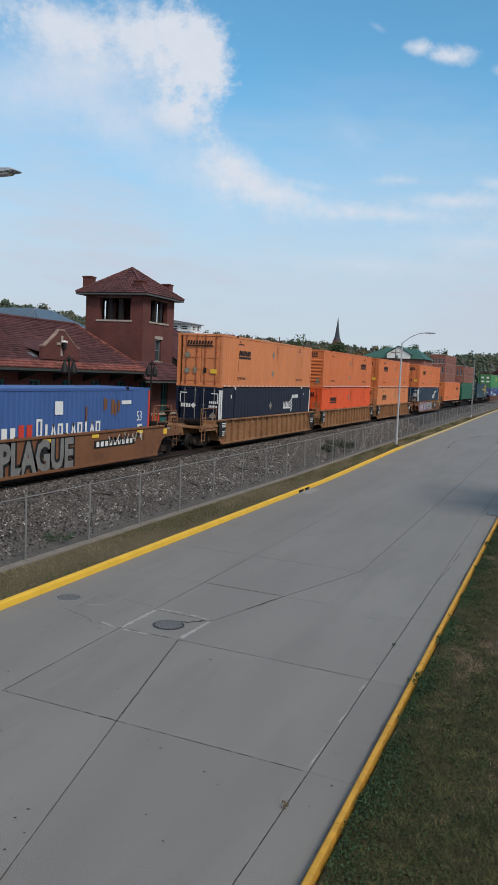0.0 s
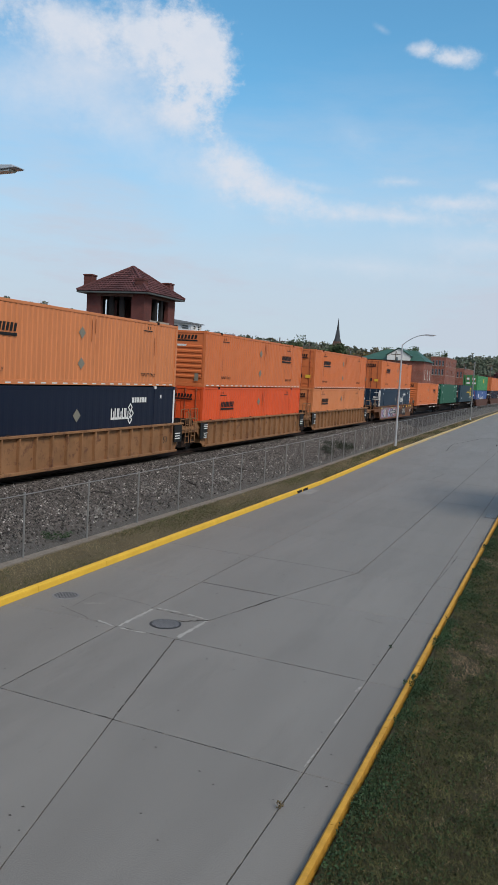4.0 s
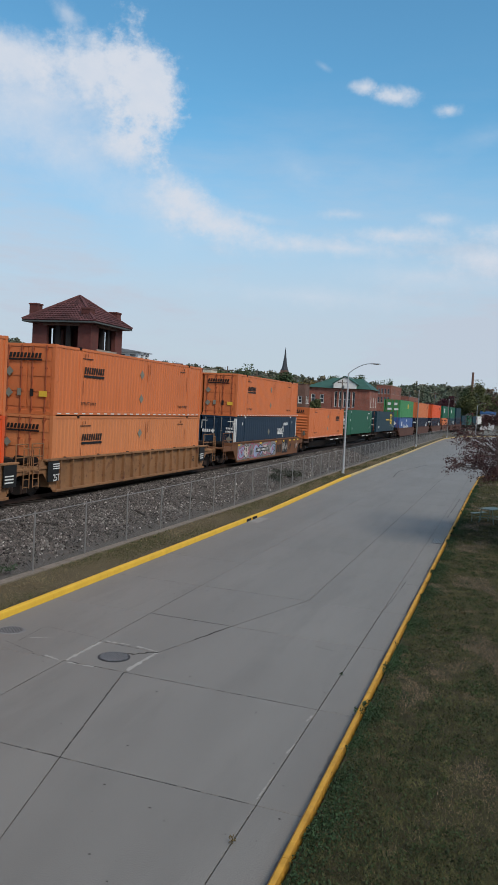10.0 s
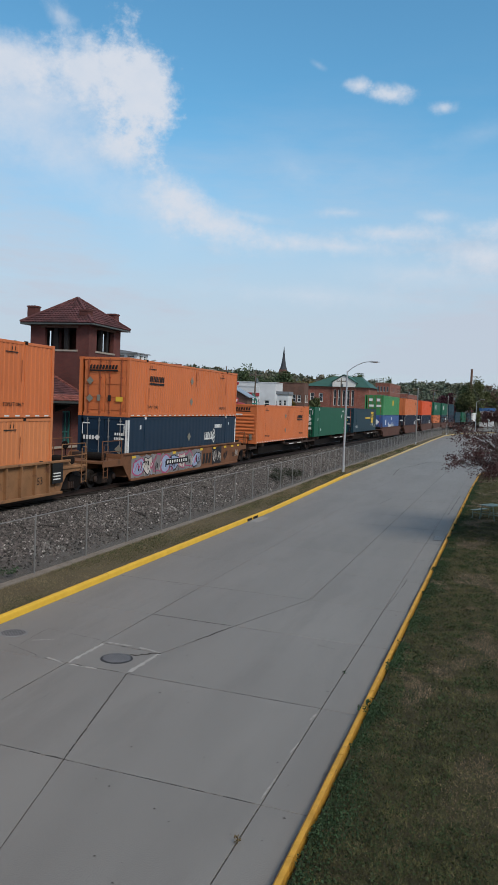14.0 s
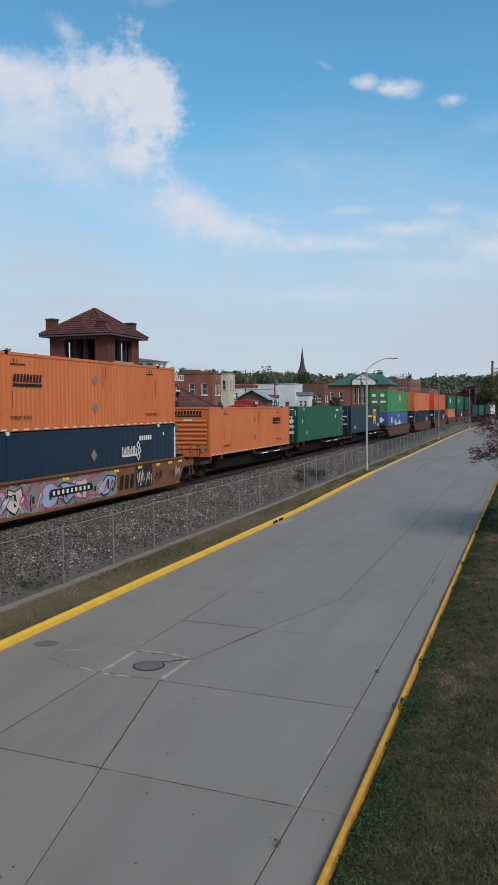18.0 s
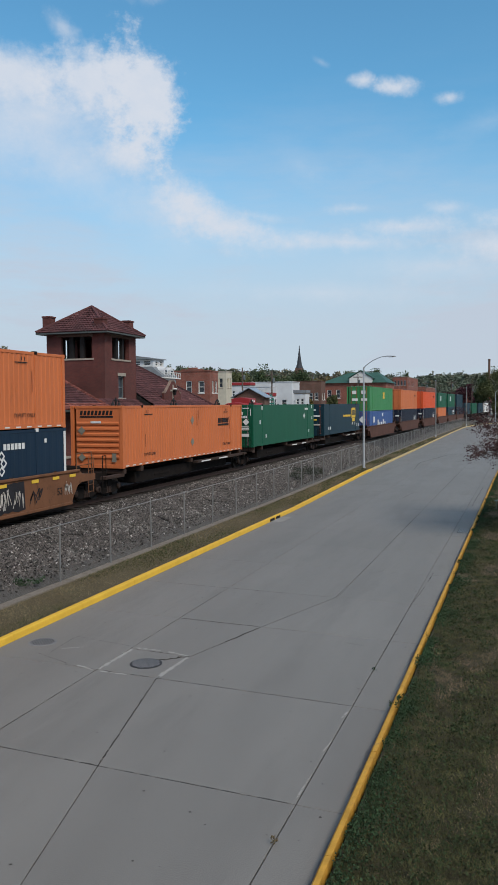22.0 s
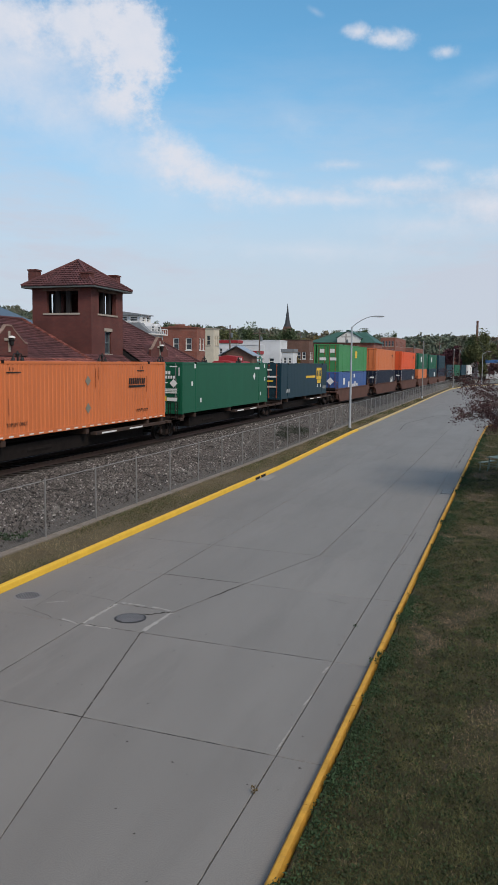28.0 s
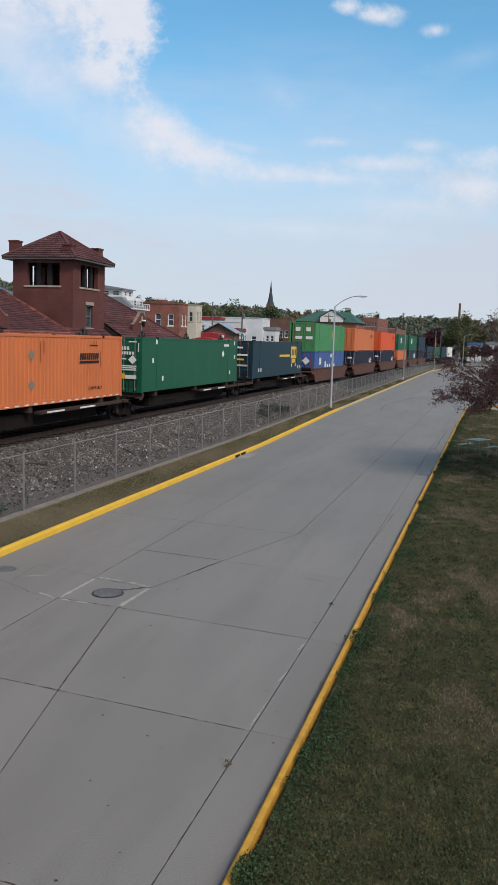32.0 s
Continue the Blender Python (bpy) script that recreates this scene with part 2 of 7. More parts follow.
def tube(bm, a, b, r0, r1=None, seg=8):
    a, b = Vector(a), Vector(b)
    r1 = r0 if r1 is None else r1
    w = (b - a).normalized()
    u = w.orthogonal().normalized()
    v = w.cross(u)
    ring = [(math.cos(2 * math.pi * i / seg), math.sin(2 * math.pi * i / seg)) for i in range(seg)]
    quads(bm, [a + (u * c + v * s) * r0 for c, s in ring] + [b + (u * c + v * s) * r1 for c, s in ring],
          [tuple(range(seg))[::-1], tuple(range(seg, 2 * seg))] + [(i, (i + 1) % seg, seg + (i + 1) % seg, seg + i) for i in range(seg)])
    return bm


def bent(bm, pts, r, seg=8):
    for a, b in zip(pts, pts[1:]):
        tube(bm, a, b, r, r, seg)
    return bm


def lathe(bm, profile, centre=(0, 0, 0), axis="z", seg=16):
    c = Vector(centre)
    rows = []
    for r, h in profile:
        ring = []
        for i in range(seg):
            a = 2 * math.pi * i / seg
            p = (r * math.cos(a), r * math.sin(a), h)
            if axis == "x":
                p = (h, p[0], p[1])
            elif axis == "y":
                p = (p[0], h, p[1])
            ring.append(bm.verts.new(c + Vector(p)))
        rows.append(ring)
    for a, b in zip(rows, rows[1:]):
        for i in range(seg):
            bm.faces.new((a[i], a[(i + 1) % seg], b[(i + 1) % seg], b[i]))
    bm.faces.new(rows[0][::-1])
    bm.faces.new(rows[-1])
    return bm


def mesh_of(bm, name, material, bevel=0.0):
    if bevel:
        bmesh.ops.bevel(bm, geom=list(bm.edges), offset=bevel, segments=1, affect="EDGES")
    bmesh.ops.recalc_face_normals(bm, faces=list(bm.faces))
    me = bpy.data.meshes.new(name)
    bm.to_mesh(me)
    bm.free()
    if material:
        me.materials.append(material)
    return me


def thing(name, label, category, m=None, group="", kind=""):
    ob = new(name)
    ob.empty_display_size = 0.2
    if m is not None:
        ob.matrix_basis = m
    return tagged(ob, label, category, group, kind)


def part(name, bm, material, parent=None, label="", bevel=0.0, at=None):
    me = bm if isinstance(bm, bpy.types.Mesh) else mesh_of(bm, name, material, bevel)
    ob = new(name, me)
    if parent is not None:
        ob.parent = parent
    if at is not None:
        ob.matrix_basis = at
    if label:
        ob["label"] = label
    return ob


def solo(name, bm, material, label, category, group="", kind="", bevel=0.0):
    return tagged(part(name, bm, material, None, "", bevel), label, category, group, kind)


def nb():
    return bmesh.new()


def soup(name, verts, faces, material, parent=None):
    me = bpy.data.meshes.new(name)
    me.from_pydata(verts, [], faces)
    me.materials.append(material)
    ob = new(name, me)
    if parent is not None:
        ob.parent = parent
    return ob

# ---- ground, road, kerbs ----
KERB_L = ((-11.3, -30), (-11.3, 40), (-11.95, 62), (-12.35, 100), (-13.0, 150), (-13.2, 185), (-11.0, 212), (-4.0, 236), (10, 252))
KERB_R = ((-2.25, -30), (-2.25, 60), (-2.15, 73), (-1.75, 75.6), (-0.8, 77.6), (1.0, 79.2), (30.0, 86.0))
FENCE = ((-13.0, -12), (-13.0, 40), (-13.45, 66), (-14.1, 128), (-14.3, 190), (-12.0, 226), (-4, 250))
RAIL_Z = 1.37


def along(line, y):
    for (x0, y0), (x1, y1) in zip(line, line[1:]):
        if y0 <= y <= y1:
            return x0 + (x1 - x0) * (y - y0) / (y1 - y0)
    return line[0][0] if y < line[0][1] else line[-1][0]


def track_x(y):
    """Centre line of the track: straight, then a wide bend to the right."""
    return -18.8 + (1.45e-4 * (y - 70) ** 2 if y > 70 else 0.0)


def track_turn(y):
    return -math.degrees(2 * 1.45e-4 * (y - 70)) if y > 70 else 0.0


def ground_z(x, y):
    f, t = along(FENCE, y), track_x(y)
    if x > along(KERB_R, min(y, 73)) + 0.12:
        return 0.12 if y < 74 else -0.06
    if x > along(KERB_L, min(y, 190)) - 0.12:
        return -0.06
    if x > f:
        k = along(KERB_L, min(y, 190))
        return 0.12 + 0.13 * (k - x) / max(0.3, k - f)
    d = (f - x) / max(0.5, f - (t + 2.3))
    if d < 1:
        return 0.25 + 0.87 * d ** 0.85
    return 1.12


def soften(a, b, n):
    return [a + (b - a) * i / n for i in range(n)]


def build_ground():
    ys = soften(-130, 0, 12) + soften(0, 100, 70) + soften(100, 260, 50) + [260, 300, 380, 500, 700, 1000, 1500, 2200, 3200, 4400]
    vs, fs = [], []
    cols = 0
    for y in ys:
        kl, kr, f, t = along(KERB_L, min(y, 190)), along(KERB_R, min(y, 73)), along(FENCE, min(y, 190)), track_x(min(y, 300))
        xs = [-3000, -900, -300, -120, -60, -40, t - 4, t - 2.6, t, t + 2.0, t + 2.3] + soften(t + 2.3, f, 6)[1:] + [f, (f + kl) / 2, kl - 0.19, kl - 0.08, kr + 0.08, kr + 0.19, 2, 6, 12, 25, 60, 200, 900, 3000]
        cols = len(xs)
        vs += [(x, y, ground_z(x, y) if y < 262 else (1.0 if x < -25 else -0.06)) for x in xs]
    for j in range(len(ys) - 1):
        for i in range(cols - 1):
            a = j * cols + i
            fs.append((a, a + 1, a + cols + 1, a + cols))
    g = soup("ground", vs, fs, town_ground)
    for m in (lawn_soil, verge_soil, ballast_bed, dirt):
        g.data.materials.append(m)
    for p in g.data.polygons:
        c = p.center
        if c.y < 262:
            kl, kr, f = along(KERB_L, min(c.y, 190)), along(KERB_R, min(c.y, 73)), along(FENCE, c.y)
            if c.x > kr:
                p.material_index = 1 if c.y < 74.5 else 0
            elif f < c.x < kl:
                p.material_index = 2
            elif track_x(c.y) - 5 < c.x <= f:
                p.material_index = 4 if c.x > f - 0.9 else 3
    return tagged(g, "broad ground sheet of lawn, verge, ballast and town lots", "ground", kind="structure")


build_ground()

road = thing("road", "grey concrete street in jointed slabs with dark cracks", "road", kind="structure")
sub = nb()
for (a, b) in (((-30, 40)), ((40, 62)), ((62, 100)), ((100, 150)), ((150, 185))):
    x0, x1 = along(KERB_L, a), along(KERB_L, b)
    quads(sub, [(x0, a, -0.035), (-2.2, a, -0.035), (-2.2, b, -0.035), (x1, b, -0.035)], [(0, 1, 2, 3)])
part("joint_bed", sub, joint_fill, road, "dark dirt-filled joints between the slabs")

# slabs: transverse joints by y, longitudinal joints by x at each of them
ROWS = [-9.2, -5.2, -1.3, 2.6, 6.55, 10.52, 14.30, 18.52, 22.08] + [22.08 + 3.95 * i for i in range(1, 21)]
MID = {2.6: -5.05, 6.55: -5.2, 10.52: -6.14, 14.30: -7.0, 18.52: -6.15, 22.08: -5.1}


def joint_y(y, x):
    """The transverse joints run slightly askew."""
    return y - 0.058 * (x + 6.1)


GAP = 0.005


def slab(corners, label="", gap=GAP):
    """A slab with a chamfered rim, from its corners in turn (counter-clockwise)."""
    c = Vector((sum(p[0] for p in corners) / len(corners), sum(p[1] for p in corners) / len(corners), 0))
    n = len(corners)

    def ring(inset, z):
        out = []
        for i in range(n):
            p, q, r = (Vector(corners[(i + k) % n]) for k in (-1, 0, 1))
            a, b = (q - p).normalized(), (r - q).normalized()
            na, nb_ = Vector((-a.y, a.x)), Vector((-b.y, b.x))
            m = (na + nb_).normalized()
            w = q + m * inset / max(0.3, m.dot(na))
            out.append((w.x - c.x, w.y - c.y, z))
        return out

    bm = nb()
    quads(bm, ring(gap, -0.04) + ring(gap, -0.006) + ring(gap + 0.008, 0.0),
          [tuple(range(2 * n, 3 * n))] + [(r * n + i, r * n + (i + 1) % n, (r + 1) * n + (i + 1) % n, (r + 1) * n + i) for r in (0, 1) for i in range(n)])
    part("slab", bm, concrete, road, label, at=Matrix.Translation(c))


def skewed(pts):
    return [(x, joint_y(y, x)) for x, y in pts]


for a, b in zip(ROWS, ROWS[1:]):
    ka, kb, ma, mb = along(KERB_L, a), along(KERB_L, b), MID.get(a, -5.05), MID.get(b, -5.05)
    slab(skewed([(ka, a), (-8.42, a), (-8.42, b), (kb, b)]))
    if a == 14.30:
        slab([(-8.40, 14.43), (-7.0, 14.35), (-6.91, 15.80), (-8.40, 15.95)], "patched slab round the manhole")
        slab([(-8.42, 15.95), (-6.91, 15.80), (mb, joint_y(b, mb)), (-8.42, joint_y(b, -8.42))])
        slab([(-7.0, 14.35), (-2.95, joint_y(a, -2.95)), (-2.95, joint_y(b, -2.95)), (mb, joint_y(b, mb)), (-6.91, 15.80)])
    else:
        slab(skewed([(-8.42, a), (ma, a), (mb, b), (-8.42, b)]))
        slab(skewed([(ma, a), (-2.95, a), (-2.95, b), (mb, b)]))
    slab(skewed([(-2.95, a), (-2.25, a), (-2.25, b), (-2.95, b)]))
far_road = nb()
ys = [101.1, 120, 150, 170, 185, 200, 212, 225, 240, 258]
quads(far_road, [p for y in ys for p in ((along(KERB_L, y), y, -0.008), (45, y, -0.008))],
      [(2 * i, 2 * i + 1, 2 * i + 3, 2 * i + 2) for i in range(len(ys) - 1)])
part("far_street", far_road, concrete, road)
side = nb()
quads(side, [(-2.25, 73.5, -0.010), (45, 90, -0.010), (45, 101.1, -0.010), (-2.25, 101.1, -0.010)], [(0, 1, 2, 3)])
part("side_street", side, concrete, road)
island = nb()
prism(island, [(30, 93.2), (45, 97), (45, 180), (1.0, 180), (0.85, 99), (1.6, 97.4), (3.2, 96.4)], "z", -0.05, 0.12)
solo("lawn_island", island, lawn_soil, "grass island beyond the side street", "lawn", kind="structure")


def kerb(line, side, name, label, wide=0.2):
    """Kerb stones about three metres long, each its own piece; side +1 lies to the right of the line."""
    k = thing(name, label, "kerb", kind="structure")
    pts = [Vector((x, y, 0)) for x, y in line]
    run = []
    for a, b in zip(pts, pts[1:]):
        n = max(1, round((b - a).length / 3.05))
        run += [(a + (b - a) * i / n, a + (b - a) * (i + 1) / n) for i in range(n)]
    for a, b in run:
        if b.y < -6:
            continue
        w = (b - a).normalized()
        o = Vector((w.y, -w.x, 0)) * side
        sec = [(0.0, -0.03), (0.02, 0.13), (0.045, 0.155), (wide - .01, 0.16), (wide, -0.03)]
        j = random.uniform(-0.006, 0.006)
        bm = nb()
        ends = [[p + o * u + Vector((0, 0, v + j)) - a for u, v in sec] for p in (a + w * 0.006, b - w * 0.006)]
        n = len(sec)
        quads(bm, ends[0] + ends[1], [tuple(range(n)), tuple(range(n, 2 * n))[::-1]] + [(i, (i + 1) % n, n + (i + 1) % n, n + i) for i in range(n)])
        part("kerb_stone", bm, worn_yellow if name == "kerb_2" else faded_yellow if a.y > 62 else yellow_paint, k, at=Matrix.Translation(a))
    return k


kerb(KERB_L, -1, "kerb_1", "yellow-painted concrete kerb along the grass verge", 0.16)
kerb(KERB_R, 1, "kerb_2", "worn yellow-painted concrete kerb along the lawn", 0.125)

kerb(((45, 96.8), (30, 93.0), (3.2, 96.2), (1.5, 97.2), (0.7, 98.9), (0.8, 180)), -1, "kerb_3", "yellow-painted kerb round a grass island")

# ironwork and wear in the road
iron = M("cast_iron", (0.050, 0.050, 0.054), 0.7, 0.2, var=0.3, scale=6)
mh = thing("manhole_cover", "round cast-iron manhole cover with a studded pattern", "manhole cover", pose(-7.61, 15.1, 0.0))
bm = nb()
lathe(bm, [(0.345, -0.005), (0.345, 0.006), (0.325, 0.008), (0.32, 0.004), (0.30, 0.003)], seg=28)
part("rim", bm, iron, mh)
bm = nb()
lathe(bm, [(0.315, -0.005), (0.315, 0.009), (0.30, 0.011)], seg=28)
lid = part("lid", bm, iron, mh)
studs = nb()
for i in range(-5, 6):
    for j in range(-5, 6):
        if i * i + j * j < 27:
            box(studs, i * .056 - .019, i * .056 + .019, j * .056 - .019, j * .056 + .019, 0.009, 0.018)
tagged(part("studs", studs, M("worn_iron", (0.19, 0.19, 0.195), 0.6, 0.2, var=0.2), lid), kind="stuff")


def seam(name, pts, width, mat, label, seed, z=0.004, breaks=0.0):
    """A ragged filled crack or mortar line along a run of points, laid thinly on the slabs."""
    r = random.Random(seed)
    bm = nb()
    for (x0, y0), (x1, y1) in zip(pts, pts[1:]):
        a, b = Vector((x0, y0, 0)), Vector((x1, y1, 0))
        n = max(2, int((b - a).length / (0.09 if mat is joint_fill else 0.035)))
        d = (b - a).normalized()
        o = Vector((-d.y, d.x, 0))
        prev = None
        for i in range(n + 1):
            w = width * (0.62 if mat is joint_fill else 0.95) * r.uniform(0.35, 1.3)
            m = a + (b - a) * i / n + o * r.uniform(-.3, .3) * width * (1 if mat is joint_fill else .5)
            cur = (m + o * w / 2, m - o * w / 2)
            if prev and r.random() > breaks * (1 if mat is joint_fill else .25):
                quads(bm, [prev[0] + Vector((0, 0, z)), prev[1] + Vector((0, 0, z)), cur[1] + Vector((0, 0, z)), cur[0] + Vector((0, 0, z))], [(0, 1, 2, 3)])
            prev = cur
    return part(name, bm, mat, road, label)


def across(y, x0, x1):
    return ((x0, joint_y(y, x0)), (x1, joint_y(y, x1)))


for pts, w, sd, br in ((((-7.0, 14.35), (-6.14, 10.52)), .036, 1, .05), (((-6.14, 10.52), (-5.2, 6.55), (-5.05, 2.7)), .014, 2, .1), (((-6.15, 18.52), (-6.56, 17.05)), .075, 3, .03),
                       (across(18.52, -6.15, -8.4), .058, 4, .08), (across(10.52, -6.1, -6.75), .036, 5, .03), (across(10.52, -6.75, -8.4), .016, 6, .15), (across(10.52, -6.14, -2.97), .017, 7, .12),
                       (((-8.42, 14.43), (-7.0, 14.35)), .05, 8, .3), (((-7.6, 15.42), (-7.35, 15.42), (-7.1, 15.72), (-6.92, 15.8)), .14, 9, .05), (((-8.3, 15.95), (-7.4, 15.86)), .03, 10, .3), (across(14.30, -7.0, -2.97), .024, 11, .15),
                       (((-8.42, 14.43), (-9.0, 14.5), (-10.2, 15.0)), .028, 12, .15), (((-8.42, 10.7), (-8.42, 14.43)), .020, 13, .15), (((-6.56, 17.05), (-6.91, 15.8)), .018, 14, .25), (((-5.1, 22.02), (-6.15, 18.52)), .02, 15, .15),
                       (((-2.95, 4.5), (-2.95, 14.2)), .013, 16, .12), (((-2.95, 14.2), (-2.95, 22)), .020, 17, .25), (((-2.93, 22), (-2.85, 24.0), (-2.82, 26.2)), .05, 18, .5), (((-2.74, 43.5), (-2.68, 54.3)), .09, 19, .4),
                       (((-5.05, 22.1), (-5.05, 60)), .020, 20, .1), (((-5.05, 60), (-5.05, 98)), .04, 21, .1), (((-8.85, 67.5), (-9.2, 72), (-9.35, 75.5), (-8.6, 81), (-7.9, 87.4), (-6.4, 88.9)), .11, 22, .1), (((-8.42, 15.95), (-8.42, 22.1)), .016, 23, .25),
                       (across(22.08, -5.1, -8.4), .018, 24, .25), (((-3.9, 17.9), (-3.45, 17.75)), .02, 25, .2), (((-10.1, 16.4), (-9.98, 15.05)), .016, 26, .2), (((-8.45, 16.1), (-10.1, 16.4)), .014, 27, .3), (((-6.83, 46.1), (-6.58, 49.5)), .06, 28, .3), (across(22.08, -8.45, -11.2), .014, 29, .3), (across(18.52, -6.1, -4.9), .014, 30, .3), (across(6.55, -5.2, -2.97), .022, 71, .2)):
    seam("crack", pts, w, joint_fill, "", sd, 0.003, br)
for pts, w, sd, br in ((((-8.38, 14.45), (-8.36, 15.9)), .10, 31, .1), (((-8.3, 16.02), (-7.7, 16.0)), .08, 32, .2), (((-7.5, 15.98), (-6.95, 15.84)), .07, 33, .25), (((-6.93, 15.75), (-6.99, 14.45)), .10, 34, .08), (((-8.3, 14.36), (-7.6, 14.35)), .06, 35, .4),
                       (((-8.95, 14.55), (-8.5, 14.4)), .07, 36, .3), (((-9.9, 15.45), (-9.5, 15.7)), .06, 37, .2), (((-3.0, 12.1), (-2.96, 12.5)), .03, 38, .3), (((-3.02, 13.5), (-2.98, 13.8)), .045, 39, .3), (((-2.99, 10.5), (-2.97, 11.3)), .025, 40, .4)):
    seam("mortar_smear", pts, w, light_mortar, "pale mortar smear", sd, 0.0045, br)
bm = nb()
r5 = random.Random(51)
for i in range(330):
    x, y, s = r5.uniform(-11, -2.4), 5 + 40 * r5.random() ** 1.5, r5.uniform(.006, .026)
    quads(bm, [(x - s, y, .003), (x, y - s * .7, .003), (x + s * 1.3, y, .003), (x, y + s, .003)], [(0, 1, 2, 3)])
tagged(part("pock_marks", bm, joint_fill, road), kind="stuff")


def grate(x, y, w, l, label, round_=False):
    g = thing("storm_grate", label, "storm drain", pose(x, y, 0.0), "storm drains")
    if round_:
        bm = nb()
        lathe(bm, [(.33, -.004), (.33, .006), (.30, .008)], seg=24)
        part("plate", bm, M("worn_cover", (0.22, 0.215, 0.21), 0.7, 0.2, var=0.2), g)
        for k in range(-4, 5):
            h = math.sqrt(.27 ** 2 - (k * .06) ** 2)
            bm = nb()
            box(bm, k * .06 - .014, k * .06 + .014, -h, h, .005, .0095)
            part("slot", bm, iron, g)
    else:
        bm = nb()
        box(bm, -w / 2, w / 2, -l / 2, l / 2, -.004, .005)
        part("pit", bm, joint_fill, g)
        for k in range(7):
            bm = nb()
            box(bm, -w / 2 + .03 + k * (w - .06) / 7, -w / 2 + .075 + k * (w - .06) / 7, -l / 2 + .02, l / 2 - .02, .004, .016)
            part("bar", bm, galvanised, g)


grate(-2.52, 35.3, .5, 1.2, "steel storm grate beside the lawn kerb")
grate(-10.6, 15.75, .7, .7, "round iron drain cover by the verge kerb", True)
inlet = thing("kerb_inlet", "dark kerb inlet slots in the yellow kerb", "storm drain", pose(-11.3, 36.3, 0))
# Flat black plates put the darkness of the open slots into colour.
for k in (-.55, .35):
    bm = nb()
    box(bm, -.012, .012, k - .33, k + .33, .005, .115)
    part("slot", bm, opening_black, inlet)
bm = nb()
box(bm, .02, .55, -.9, .9, -.004, .006)
part("apron", bm, M("apron_concrete", (0.27, 0.255, 0.235), 0.9), inlet)

# track
track = thing("railway_track", "brown steel rails on wooden sleepers in grey ballast", "railway track", kind="structure")
for side in (-0.7525, 0.7525):
    bm = nb()
    ys = [-110, -60, -20, 10, 40, 70] + list(range(80, 320, 10))
    for a, b in zip(ys, ys[1:]):
        xa, xb = track_x(a) + side, track_x(b) + side
        sec = [(-0.07, -0.17), (0.07, -0.17), (0.012, -0.12), (0.012, -0.05), (0.036, -0.03), (0.036, 0.0), (-0.036, 0.0), (-0.036, -0.03), (-0.012, -0.05), (-0.012, -0.12)]
        n = len(sec)
        quads(bm, [(xa + u, a, RAIL_Z + v) for u, v in sec] + [(xb + u, b, RAIL_Z + v) for u, v in sec],
              [(i, (i + 1) % n, n + (i + 1) % n, n + i) for i in range(n)])
    part("rail", bm, rail_steel, track)
tie = nb()
box(tie, -1.3, 1.3, -0.11, 0.11, -0.2, 0.0)
tie = mesh_of(tie, "sleeper", tie_wood, 0.012)
for i in range(150):
    y = 12 + i * 0.55
    part("sleeper", tie, None, track, at=pose(track_x(y), y, RAIL_Z - 0.185, 0, 0, random.uniform(-1, 1)))

# ---- train ----
# way of the train along the track from its place at 13 s, slowing down
BRAKE = (-61.773, 23.038, 3.607, -3.47, -1.202, 1.617)


def run_of(t):
    u = (t - 13) / 16
    return sum(c * u ** (i + 1) for i, c in enumerate(BRAKE))


def on_track(st, z=0.0):
    return pose(track_x(st), st, RAIL_Z + z, 0, 0, track_turn(st))


MOVING = []     # things of the train with their stations at 13 s and heights
WHEELS = []     # wheelsets that roll
TIMES = [0, 1, 2, 3, 4, 5, 6, 8, 10, 12, 13, 14, 16, 18, 20, 22, 24, 26, 28, 30, 31, 32]


def paint(name, col, **k):
    return M(name, col, k.pop("rough", 0.5), var=0.10, scale=k.pop("scale", 0.7), fine=k.pop("fine", 25), bump=0.04, stain=k.pop("stain", [c * 0.62 for c in col]), stain_at=k.pop("at", 0.60), stain_scale=k.pop("ss", 1.6), stretch=(1, 1, 0.35), **k)


orange = paint("orange_paint", (0.60, 0.166, 0.056))
orange_pale = paint("pale_orange_paint", (0.60, 0.21, 0.082))
orange_red = paint("red_orange_paint", (0.70, 0.095, 0.025))
navy = paint("navy_paint", (0.005, 0.010, 0.027))
teal_navy = paint("teal_navy_paint", (0.008, 0.026, 0.052))
slate_blue = paint("slate_blue_paint", (0.007, 0.035, 0.052))
royal = paint("blue_paint", (0.048, 0.108, 0.29), stain=(0.16, 0.07, 0.04), at=0.68)
green = paint("green_paint", (0.005, 0.098, 0.050))
light_green = paint("light_green_paint", (0.05, 0.24, 0.085))
white_paint = M("white_paint", (0.72, 0.72, 0.70), 0.6, var=0.08)
black_paint = M("black_paint", (0.012, 0.012, 0.012), 0.6, var=0.2)
grey_sign = M("grey_sign", (0.215, 0.205, 0.165), 0.6, var=0.1)
yellow_sign = M("yellow_sign", (0.75, 0.48, 0.05), 0.6, var=0.1)
red_paint = M("red_paint", (0.55, 0.05, 0.03), 0.5, var=0.1)
tan_steel = M("tan_car_paint", (0.255, 0.128, 0.060), 0.8, var=0.28, scale=0.9, fine=20, stain=(0.12, 0.055, 0.034), stain_at=0.54, stain_scale=2.2)
brown_steel = M("brown_car_paint", (0.105, 0.048, 0.034), 0.8, var=0.22, scale=0.8, fine=20, stain=(0.10, 0.05, 0.035), stain_at=0.57, stain_scale=2)
rust_steel = M("rusty_car_paint", (0.175, 0.075, 0.036), 0.8, var=0.2, scale=0.8, fine=20, stain=(0.105, 0.048, 0.026), stain_at=0.54, stain_scale=2.4)
